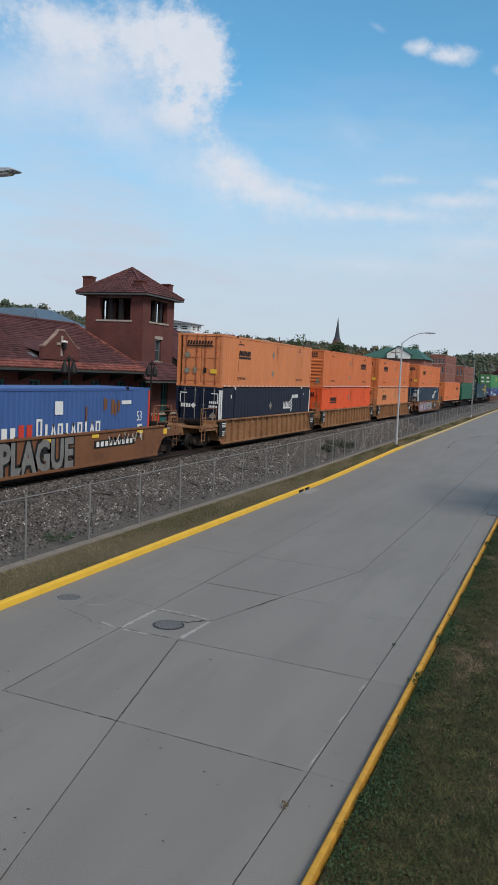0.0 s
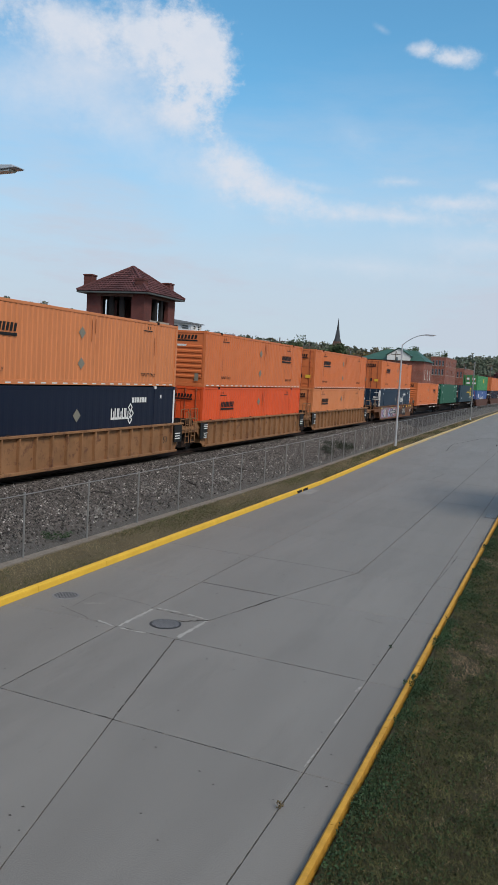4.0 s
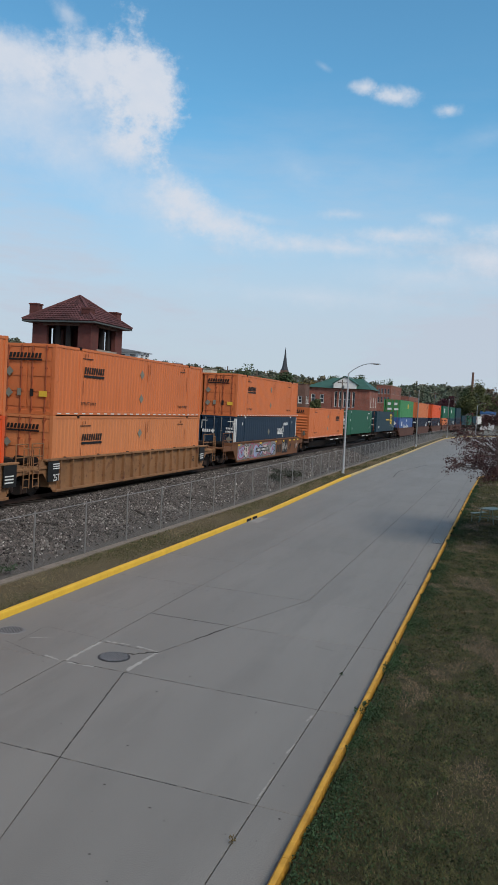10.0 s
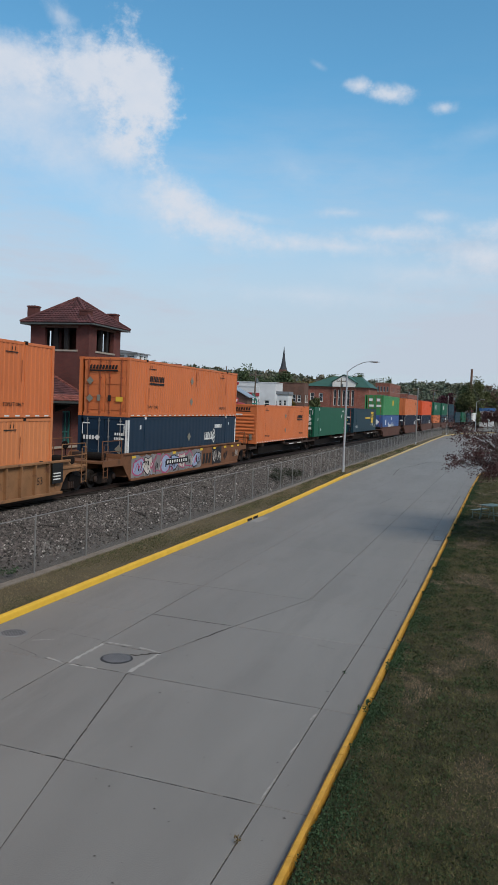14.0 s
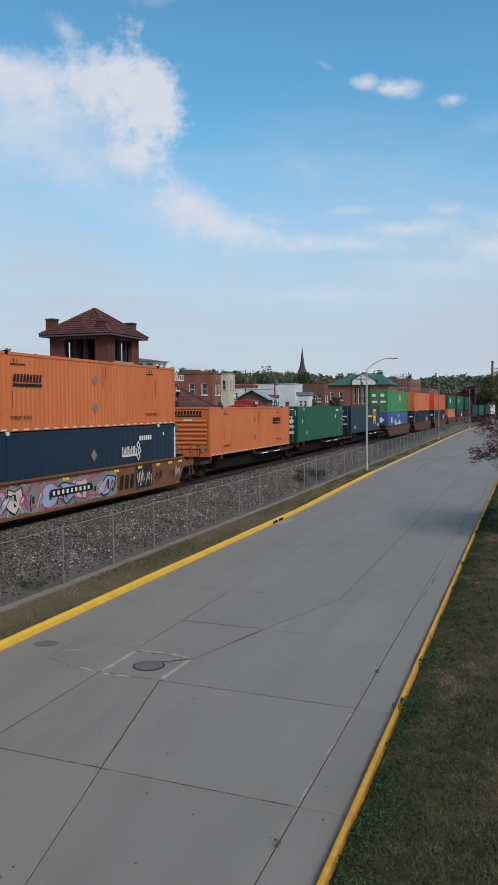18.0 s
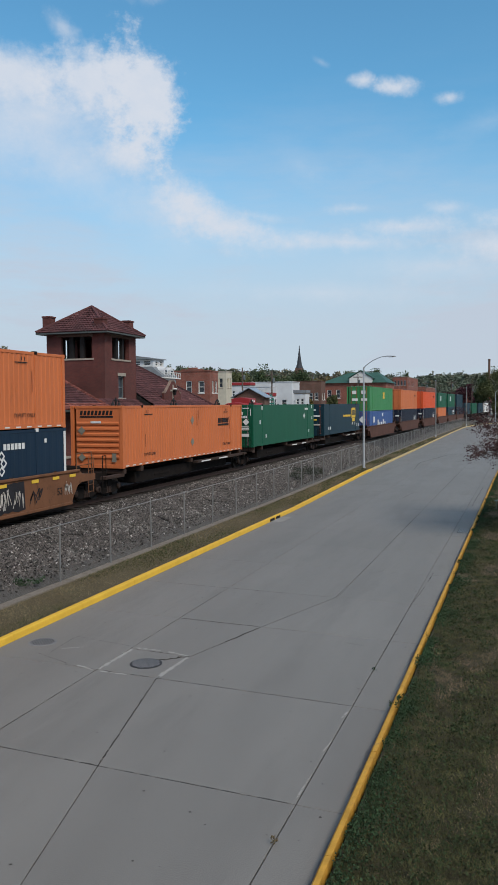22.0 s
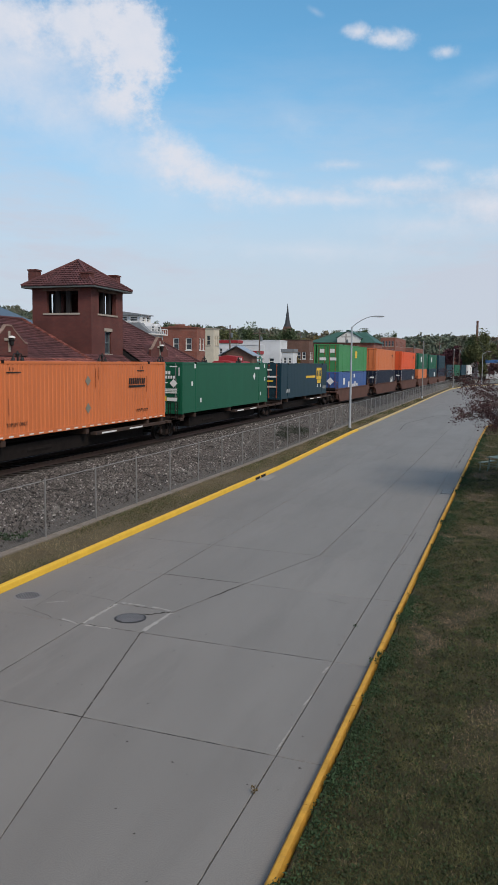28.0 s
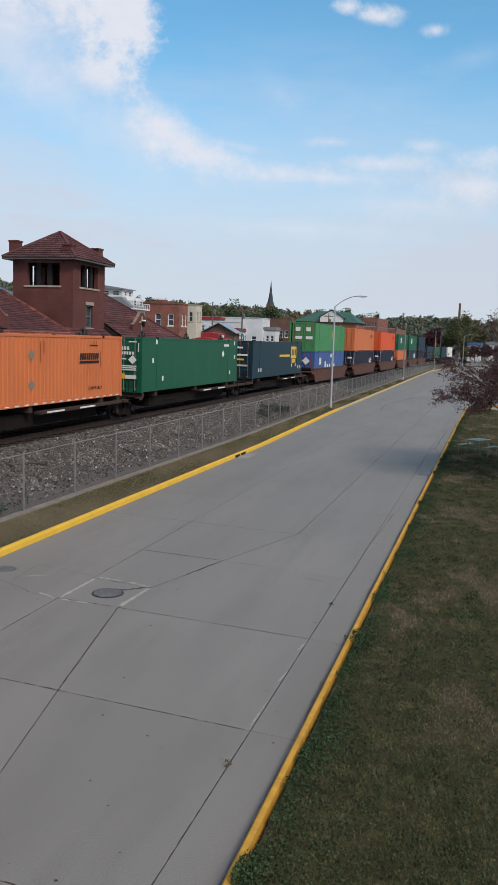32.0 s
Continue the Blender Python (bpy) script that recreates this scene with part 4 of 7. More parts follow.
# lone blue box in a plain-sided brown well wagon
car = put(well_car("rust-brown well wagon with smooth sides and graffiti", rust_steel, ribbed=False, reach=(2.7, 2.7)), -47.0)
coupler(car, 18.8, 1, grime_and_shade)
blue_box = put(container("weathered blue corrugated container with rust streaks and white lettering", royal, near="ribs"), -47.0, WELL_Z)

# three orange-over units of one tan articulated wagon
for k, (st, low_kind) in enumerate(((-22.82, "navy"), (-3.41, "red"), (15.99, "orange"))):
    car = put(well_car("tan ribbed well wagon unit, one of three coupled together", tan_steel, trucks=(True, k == 2), name="well_car", reach=(2.7 if k == 0 else 1.6, 2.7 if k == 2 else 1.6)), st)
    if k == 0:
        coupler(car, -2.7, -1, grime_and_shade)
    if k == 2:
        coupler(car, 18.85, 1, grime_and_shade)
    near = "ribs" if k == 1 else "doors"
    c = put(container("%s corrugated container stacked on top" % ("pale orange" if k == 0 else "orange"), orange_pale if k == 0 else orange, near=near), st, UP_Z)
    orange_marks(c, near, far_mark=(k == 1))
    if low_kind == "navy":
        low = put(container("dark navy container with white corner posts in the well", navy, frame=navy, ribs=(0.5, 0.005)), st, WELL_Z)
    elif low_kind == "red":
        low = put(container("red-orange corrugated container in the well", orange_red), st, WELL_Z)
        orange_marks(low, "doors", far_mark=False)
    else:
        low = put(container("pale orange container in the well", orange_pale), st, WELL_Z)
        orange_marks(low, "doors", far_mark=False)

graffiti_car = put(well_car("brown well wagon with smooth sides covered in graffiti", rust_steel, ribbed=False, reach=(2.7, 2.0)), 38.9)
coupler(graffiti_car, -2.7, -1, grime_and_shade)
c = put(container("orange corrugated container stacked on top", orange), 38.9, UP_Z)
orange_marks(c, "doors", far_mark=False)
navy_box = put(container("dark navy container with white corner posts in the well", teal_navy, ribs=(0.5, 0.005)), 38.9, WELL_Z)

put(spine_car("dark skeleton wagon under an orange container"), 59.85)
c = put(container("orange corrugated container alone on a skeleton wagon", orange, near="ribs"), 59.85, SPINE_Z)
orange_marks(c, "ribs")
put(spine_car("dark skeleton wagon under a green container", trucks=(False, True)), 78.37)
green_box = put(container("dark green container with white door markings", green, ribs=(1.25, 0.0010)), 78.37, SPINE_Z)
put(spine_car("dark skeleton wagon under a slate-blue container", trucks=(False, True)), 98.4)
slate_box = put(container("slate-blue container with a yellow mark", slate_blue, ribs=(0.5, 0.0025)), 98.4, SPINE_Z)

FAR = ((120.3, 16.15, light_green, "light green container stacked on top", royal, "blue container in the well"),
       (143.2, 16.15, orange, "orange container stacked on top", navy, "dark navy container in the well"),
       (166.0, 16.15, orange_red, "red-orange container stacked on top", navy, "dark navy container in the well"),
       (186.2, 12.19, green, "dark green container stacked on top", orange, "orange container in the well"),
       (201.8, 12.19, green, "dark green container stacked on top", slate_blue, "slate-blue container in the well"),
       (217.4, 12.19, slate_blue, "slate-blue container stacked on top", navy, "dark navy container in the well"))
for st, L, up, up_label, low, low_label in FAR:
    put(well_car("rust-brown well wagon far down the train", brown_steel, L, ribbed=False, rolls=False), st)
    put(container(up_label, up, L, ribs=(0.5, 0.02)), st, UP_Z)
    put(container(low_label, low, L, ribs=(0.5, 0.02)), st, WELL_Z)
for st, m, lab in ((234.0, slate_blue, "slate-blue container alone on its wagon"), (250.5, green, "dark green container alone on its wagon"), (267.0, slate_blue, "slate-blue container alone on its wagon"), (283.5, white_paint, "pale container alone at the far end")):
    put(spine_car("dark skeleton wagon far down the train", 12.19, rolls=False), st)
    put(container(lab, m, 12.19, ribs=(0.5, 0.02)), st, SPINE_Z)

# ---- marks, numbers and graffiti on the train ----
silver = M("silver_spray", (0.21, 0.205, 0.195), 0.5, 0.2, var=0.2, scale=2)
magenta_spray = M("magenta_spray", (0.42, 0.07, 0.16), 0.7, var=0.2)
blue_spray = M("pale_blue_spray", (0.30, 0.36, 0.50), 0.7, var=0.2)
cream_spray = M("cream_spray", (0.55, 0.50, 0.45), 0.7, var=0.2)
rust_streak = M("rust_streak", (0.17, 0.075, 0.04), 0.9, var=0.3)
SX = CW / 2 + 0.006
SILL = 1.465


def white_mark(c, y, z, s, n=4, mat=None):
    """A company mark as plain upright bars with a diamond behind them."""
    m = mat or white_paint
    for i in range(n):
        a = y + i * s * .62
        bm = nb()
        box(bm, SX, SX + .004, a, a + s * .18, z, z + s)
        box(bm, SX, SX + .004, a + s * .18, a + s * .42, z, z + s * .2)
        box(bm, SX, SX + .004, a + s * .42, a + s * .56, z, z + s * (1 if i % 2 else .75))
        part("company_mark", bm, m, c, "plain white company mark")
    for dz, dy in ((.5, .5), (1.05, .25), (-.1, .25)):
        bm = nb()
        yy, zz, r = y + n * s * .62 + dy * s, z + s * dz, s * .42
        ring = [(yy + r, zz), (yy, zz + r), (yy - r, zz), (yy, zz - r)]
        inner = [(yy + r * .55, zz), (yy, zz + r * .55), (yy - r * .55, zz), (yy, zz - r * .55)]
        quads(bm, [(SX + .003, *p) for p in ring + inner], [(i, (i + 1) % 4, 4 + (i + 1) % 4, 4 + i) for i in range(4)])
        part("diamond_mark", bm, m, c)


def pin_posts(c, L=16.15, H=2.896):
    """White-painted corner posts and small white signs of the navy boxes."""
    for y in (0.085, L - 0.085):
        bm = nb()
        box(bm, SX - .02, SX + .008, y - .075, y + .075, .14, H - .14)
        part("painted_post", bm, white_paint, c)
    end_plate(c, "painted_post", white_paint, -.006, 1.17, 1.285, .14, H - .14)
    for x0, x1, z0, z1 in ((-1.15, -.75, 2.52, 2.57), (.72, 1.15, 2.52, 2.57), (-1.17, -1.12, 2.0, 2.5), (1.1, 1.15, 2.0, 2.5)):
        end_plate(c, "stripe", white_paint, -.05, x0, x1, z0, z1)
    for i in range(4):
        end_plate(c, "company_mark", white_paint, -.052, -1.1 + i * .16, -.99 + i * .16, 1.75, 1.95)
    diamond(c, white_paint, -.33, -.055, 1.85, .15, True, "white diamond mark")
    for i in range(4):
        end_plate(c, "number_bar", white_paint, -.052, .62 + i * .12, .70 + i * .12, 2.0, 2.13)
    for i in range(6):
        end_plate(c, "number_bar", white_paint, -.052, .60 + i * .09, .66 + i * .09, 1.78, 1.9)
    diamond(c, grey_sign, .86, -.055, 1.32, .22, True)
    white_mark(c, 10.4, 1.5, .47, 5)
    plate(c, "small_sign", white_paint, SX, 1.35, 1.5, 2.3, 2.5)
    plate(c, "small_sign", white_paint, SX, L - 1.5, L - 1.36, 2.36, 2.52)
    for i in range(6):
        plate(c, "number_bar", white_paint, SX, 12.1 + i * .22, 12.26 + i * .22, 2.2, 2.42)
    diamond(c, grey_sign, SX, 7.9, 1.75, .26)


for ob, st, z in list(MOVING):
    if ob.name.startswith("shipping_container") and ob["label"].startswith("dark navy") and st < 60:
        pin_posts(ob)


def spray(parent, x, y0, y1, z0, z1, n, mats, outline, seed, name="graffiti"):
    """Overlapping rounded letter-like shapes; unreadable."""
    r = random.Random(seed)
    w = (y1 - y0) / n
    for i in range(n):
        yc, zc = y0 + (i + .5) * w, (z0 + z1) / 2
        pts = []
        for k in range(12):
            a = k * math.pi / 6
            q = r.uniform(.55, 1.0)
            pts.append((yc + math.cos(a) * w * .72 * q, zc + math.sin(a) * (z1 - z0) * .5 * q))
        for grow, mat, dx in ((1.16, outline[i % len(outline)], .001 * (i % 2)), (1.0, mats[i % len(mats)], .004 + .001 * (i % 2))):
            bm = nb()
            quads(bm, [(x + dx, yc + (p - yc) * grow, zc + (q - zc) * grow) for p, q in pts] , [tuple(range(12))])
            part(name, bm, mat, parent)
        bm = nb()
        box(bm, x + .006, x + .008, yc - w * .06, yc + w * .06, zc - (z1 - z0) * .22, zc + (z1 - z0) * r.uniform(0, .25))
        part(name, bm, black_paint, parent)


def stroke(bm, x, pts, width, r):
    """A tapering sprayed line through some points, rounded by cutting its corners twice."""
    for k in range(2):
        pts = [pts[0]] + [q for p0, p1 in zip(pts, pts[1:]) for q in (p0 * .75 + p1 * .25, p0 * .25 + p1 * .75)] + [pts[-1]]
    n = len(pts)
    left, right = [], []
    for i, p in enumerate(pts):
        d = (pts[min(n - 1, i + 1)] - pts[max(0, i - 1)])
        o = Vector((-d.y, d.x)).normalized() * width * (.55 + .45 * math.sin(math.pi * i / (n - 1))) * r.uniform(.85, 1.15) / 2
        left.append((x, p.x + o.x, p.y + o.y))
        right.append((x, p.x - o.x, p.y - o.y))
    quads(bm, left + right, [(i, i + 1, n + i + 1, n + i) for i in range(n - 1)])


def scrawl(parent, x, y0, y1, z0, z1, n, mats, seed, width=.09):
    """Overlapping swooping letter-like strokes; unreadable."""
    r = random.Random(seed)
    for i in range(n):
        yc = y0 + (y1 - y0) * (i + r.uniform(.2, .8)) / n
        w = (y1 - y0) / n * 2.2
        pts = [Vector((yc + r.uniform(-.5, .5) * w, z0 + (z1 - z0) * (k % 2 * .75 + r.uniform(0, .25)))) for k in range(r.randint(3, 5))]
        bm = nb()
        stroke(bm, x + .0007 * (i % 6), [Vector((min(max(p.x, y0), y1), p.y)) for p in pts], width * r.uniform(.7, 1.7), r)
        part("graffiti", bm, mats[i % len(mats)], parent)


def ragged_field(parent, x, y0, y1, z0, z1, mat, seed, label):
    """A rolled-on patch of paint with uneven edges."""
    r = random.Random(seed)
    n = int((y1 - y0) / .22)
    low = [(x, y0 + (y1 - y0) * i / n + r.uniform(-.08, .08), z0 + r.uniform(0, .10)) for i in range(n + 1)]
    high = [(x, y0 + (y1 - y0) * i / n + r.uniform(-.12, .12), z1 - r.uniform(0, .14)) for i in range(n + 1)]
    bm = nb()
    quads(bm, low + high, [(i, i + 1, n + 2 + i, n + 1 + i) for i in range(n)])
    part("painted_field", bm, mat, parent, label)


dull_silver = M("dull_silver_spray", (0.235, 0.225, 0.225), 0.6, 0.1, var=0.25, scale=1.2, stain=(0.17, 0.10, 0.07), stain_at=.56, stain_scale=2.0)
dark_spray = M("black_spray", (0.020, 0.019, 0.022), 0.7, var=0.3)
old_mark = M("old_mark_paint", (0.105, 0.034, 0.020), 0.8, var=0.2)


def wagon(st):
    return next(ob for ob, s, z in MOVING if s == st and ob.name.startswith(("well_car", "spine_car")))


def box_at(st, z):
    return next(ob for ob, s, h in MOVING if s == st and h == z)


# blue box and its wagon
b = box_at(-47.0, WELL_Z)
bm = nb()
for i, (a, w, h) in enumerate(((5.3, .5, .62), (5.95, .38, .42), (6.4, .36, .42))):
    box(bm, SX, SX + .004, a, a + w * .75, 1.1, 1.1 + h)
part("company_mark", bm, white_paint, b, "plain white company mark")
bm = nb()
for i, (a, w, h) in enumerate(((6.85, .4, .5), (7.3, .42, .5))):
    box(bm, SX, SX + .004, a, a + w * .75, 1.1, 1.1 + h)
part("company_mark", bm, red_paint, b, "faded red part of the mark")
bm = nb()
for i in range(10):
    a = 7.85 + i * .43
    h = .68 if i == 0 else .47
    if i % 3 == 0:
        for z0, z1, y0, y1 in ((0, h, 0, .1), (0, h, .24, .34), (0, .09, .1, .24), (h - .09, h, .1, .24)):
            box(bm, SX, SX + .004, a + y0, a + y1, 1.1 + z0, 1.1 + z1)
    elif i % 3 == 1:
        box(bm, SX, SX + .004, a + .10, a + .23, 1.1, 1.1 + h)
        box(bm, SX, SX + .004, a + .02, a + .10, 1.1, 1.17)
        box(bm, SX, SX + .004, a + .23, a + .31, 1.1, 1.17)
    else:
        for y0, y1 in ((0, .13), (.23, .10)):
            quads(bm, [(SX + .004, a + y0, 1.1), (SX + .004, a + y0 + .11, 1.1), (SX + .004, a + y1 + .11, 1.1 + h), (SX + .004, a + y1, 1.1 + h)], [(0, 1, 2, 3)])
part("company_mark", bm, white_paint, b, "plain white company mark")
bm = nb()
box(bm, SX - .03, SX - .004, 14.62, 16.0, .2, 2.78)
part("end_panel", bm, royal, b, "smooth blue end panel")
plate(b, "white_square", white_paint, SX, 8.95, 9.45, 1.9, 2.4)
for y, z0, z1, w in ((12.9, 1.75, 2.45, .2), (13.15, 1.7, 2.3, .16), (13.4, 1.85, 2.4, .18), (12.3, 1.95, 2.5, .25), (11.0, 1.2, 2.2, .1)):
    bm = nb()
    quads(bm, [(SX, y, z0), (SX, y + w, z0 + .1), (SX, y + w * 1.1, z1 - .08), (SX, y - .03, z1)], [(0, 1, 2, 3)])
    part("rust_patch", bm, rust_streak, b)
plate(b, "number_bar", white_paint, SX, 13.7, 14.5, 2.2, 2.36)
letters(b, "53", white_paint, .62, Matrix.Translation((SX, 15.0, 1.45)) @ SIDE, squeeze=.8)
plate(b, "white_square", white_paint, SX, 15.1, 15.5, .85, 1.3)
bm = nb()
box(bm, SX - .02, SX + .01, 16.0, 16.15, .15, 2.8)
part("painted_post", bm, red_paint, b, "red-painted end frame")
w = wagon(-47.0)
letters(w, "PLAGUE", black_paint, 1.5, Matrix.Translation((SILL + .008, 5.6, .30)) @ SIDE, "graffiti", .80, .19)
letters(w, "PLAGUE", silver, 1.5, Matrix.Translation((SILL + .013, 5.6, .30)) @ SIDE, "graffiti", .80, .06)
plate(w, "number_panel", black_paint, SILL + .007, 11.4, 14.6, .82, 1.14)
for i in range(9):
    plate(w, "number_bar", white_paint, SILL + .012, 11.55 + i * .33, 11.75 + i * .33, .88, 1.08)
for y in (3.0, 8.0, 11.2, 14.8):
    plate(w, "reflector", yellow_sign, SILL + .008, y, y + .5, 1.26, 1.40)

plate(w, "reflector", yellow_sign, SILL + .01, 17.25, 17.6, 1.1, 1.35)

# tan wagon units: numbers
for st in (-22.82, -3.41, 15.99):
    w = wagon(st)
    letters(w, "53", black_paint, .42, Matrix.Translation((SILL - .088, 15.0, .62)) @ SIDE)
    letters(w, "25T", white_paint, .40, Matrix.Translation((SILL + .058, -.18, .62)) @ SIDE, squeeze=.75)
    for k in range(3):
        plate(w, "stencil_bar", white_paint, SILL + .055, -.2, .3, 1.1 + k * .09, 1.14 + k * .09)
        plate(w, "stencil_bar", white_paint, SILL + .055, 15.95, 16.5, .75 + k * .12, .80 + k * .12)
    plate(w, "number_panel", black_paint, SILL - .108, 11.2, 12.6, .85, 1.12)
    for i in range(7):
        plate(w, "number_bar", white_paint, SILL - .103, 11.28 + i * .18, 11.4 + i * .18, .9, 1.07)
    for y in (2.3, 13.8):
        plate(w, "stencil_bar", black_paint, SILL - .108, y, y + .5, .55, .6)
word_bars(wagon(-3.41), old_mark, SILL - .107, 10.7, .45, 1.7, .72, 3, underline=False, label="worn maroon company mark")
scrawl(wagon(-3.41), SILL - .106, 13.0, 14.1, .5, 1.25, 5, (cream_spray,), 76, .05)
for st, sd in ((-22.82, 71), (-3.41, 72), (15.99, 73)):
    scrawl(wagon(st), SILL - .107, 8.2, 9.6, .45, 1.2, 6, (cream_spray if st < -20 else dark_spray,), sd, .04)
    scrawl(wagon(st), SILL - .108, 3.0, 7.0, .4, 1.25, 4, (old_mark,), sd + 9, .07)
scrawl(wagon(-47.0), SILL + .016, 12.4, 15.4, .9, 1.42, 16, (cream_spray, dark_spray), 74, .045)

# graffiti wagon
w = wagon(38.9)
ragged_field(w, SILL + .006, .15, 9.5, .22, 1.40, dull_silver, 61, "streaky silver spray field")
scrawl(w, SILL + .009, .4, 9.2, .28, 1.36, 16, (magenta_spray, dark_spray, cream_spray, blue_spray), 11, .10)
spray(w, SILL + .014, .4, 9.3, .30, 1.32, 8, (blue_spray, cream_spray, dull_silver, blue_spray), (magenta_spray, dark_spray, magenta_spray), 12)
scrawl(w, SILL + .0225, .5, 9.2, .36, 1.26, 14, (magenta_spray, dark_spray, cream_spray), 13, .05)
plate(w, "number_panel", black_paint, SILL + .028, 4.3, 7.4, .68, .98)
for i in range(9):
    plate(w, "number_bar", white_paint, SILL + .033, 4.45 + i * .32, 4.60 + i * .32, .75, .91)
word_bars(w, black_paint, SILL + .008, 9.75, .42, 1.5, .62, 3, underline=False, label="worn dark red company mark")
ragged_field(w, SILL + .007, 11.35, 13.1, .26, 1.42, dark_spray, 62, "black sprayed patch")
scrawl(w, SILL + .011, 11.45, 13.0, .36, 1.32, 7, (cream_spray,), 17, .035)
scrawl(w, SILL + .010, 13.3, 14.3, .4, 1.2, 3, (dark_spray,), 18, .04)
for y in (.2, 5.2, 9.3, 11.55, 13.5, 14.9, 16.1):
    plate(w, "reflector", yellow_sign, SILL + .014, y, y + .45, 1.24, 1.36)
letters(w, "53", black_paint, .40, Matrix.Translation((SILL + .010, 15.2, .62)) @ SIDE)
scrawl(w, SILL + .012, 15.75, 16.35, .55, 1.2, 6, (cream_spray,), 19, .03)

# green box
c = green_box
H = 2.896
for i in range(4):
    end_plate(c, "number_bar", white_paint, -.052, -.05 + i * .17, .07 + i * .17, 2.22, 2.4)
for i in range(6):
    end_plate(c, "number_bar", white_paint, -.052, -.05 + i * .16, .06 + i * .16, 1.98, 2.14)
diamond(c, white_paint, .78, -.056, 1.72, .24, True, "white diamond placard")
for z in (1.72, 1.36, 1.26, 1.16):
    end_plate(c, "stencil_bar", white_paint, -.052, -.05, .42 if z > 1.5 else 1.0, z, z + .06)
end_plate(c, "notice", yellow_sign, -.052, -.05, .35, .72, .98, label="yellow and white notice")
end_plate(c, "notice", white_paint, -.052, .37, 1.0, .72, .92)
end_plate(c, "stripe", white_paint, -.05, .55, 1.0, 2.62, 2.68)
end_plate(c, "stripe", white_paint, -.05, 1.08, 1.14, 2.15, 2.6)
for y, z in ((1.75, 2.55), (1.3, 1.55), (2.65, .55), (15.3, 2.55), (15.4, 1.6), (14.4, .55)):
    plate(c, "small_sign", white_paint, SX, y, y + .22, z, z + .26)
plate(c, "number_bar", white_paint, SX, 13.2, 14.2, 2.45, 2.6)
diamond(c, white_paint, SX, 13.0, 1.95, .26, label="white diamond placard")

# slate box with a yellow mark
c = slate_box
bm = nb()
box(bm, SX, SX + .004, 11.9, 13.9, 1.45, 2.5)
box(bm, SX, SX + .004, 12.2, 13.6, 1.05, 1.4)
part("company_mark", bm, yellow_sign, c, "plain yellow company mark")
for i in range(3):
    plate(c, "mark_gap", slate_blue, SX + .005, 12.15 + i * .6, 12.5 + i * .6, 1.7, 2.25)
plate(c, "stencil_bar", yellow_sign, SX, 7.9, 11.4, 1.6, 1.8)
for y, z in ((1.6, .5), (2.2, .5), (14.6, .5), (15.4, .5), (12.2, .7), (13.5, .7)):
    plate(c, "small_sign", white_paint, SX, y, y + .25, z, z + .28)
for z, x1, m in ((1.75, .9, white_paint), (1.4, .6, yellow_sign), (.95, .9, cream_spray), (2.3, .5, white_paint)):
    end_plate(c, "stencil_bar", m, -.052, -.1, x1, z, z + .13)

# boxes farther along
for st in (120.3, 143.2, 166.0):
    up, low = box_at(st, UP_Z), box_at(st, WELL_Z)
    if st == 120.3:
        plate(up, "company_mark", yellow_sign, SX, 8.6, 9.8, 1.5, 2.3, label="yellow company mark")
        for i in range(5):
            plate(low, "company_mark", white_paint, SX, 5.0 + i * 1.2, 5.7 + i * 1.2, .9, 1.8 if i in (0, 3) else 1.5)
        plate(low, "small_sign", white_paint, SX, 8.0, 8.8, 2.2, 2.6)
        plate(low, "small_sign", white_paint, SX, 2.2, 3.2, 1.5, 2.2)
        for x in (-.8, .3):
            end_plate(up, "number_bar", white_paint, -.055, x, x + .5, 2.0, 2.4)
            end_plate(up, "stencil_bar", white_paint, -.055, x, x + .7, 1.2, 1.5)
        diamond(low, white_paint, -.4, -.055, 1.9, .4, True, "white diamond mark")
        diamond(low, white_paint, .4, -.055, 1.9, .4, True, "white diamond mark")
    else:
        word_bars(up, black_paint, SX, 13.0, 2.0, 1.25, .24, 9, label="black company mark")
        white_mark(low, 12.4, 1.2, .6)
        bm = nb()
        box(bm, SX - .02, SX + .008, .01, .16, .14, 2.75)
        part("painted_post", bm, white_paint, low)
        end_plate(low, "company_mark", white_paint, -.055, -1, -.2, 1.8, 2.0)
        end_plate(low, "number_bar", white_paint, -.055, .5, 1.05, 1.9, 2.1)
for st in (186.2, 201.8):
    plate(box_at(st, UP_Z), "company_mark", white_paint, SX, 3.0, 4.4, 1.3, 2.3, label="white company mark")
plate(box_at(201.8, WELL_Z), "company_mark", white_paint, SX, 8.0, 10.0, 1.3, 2.2, label="white company mark")

# ---- fence, street lamps ----


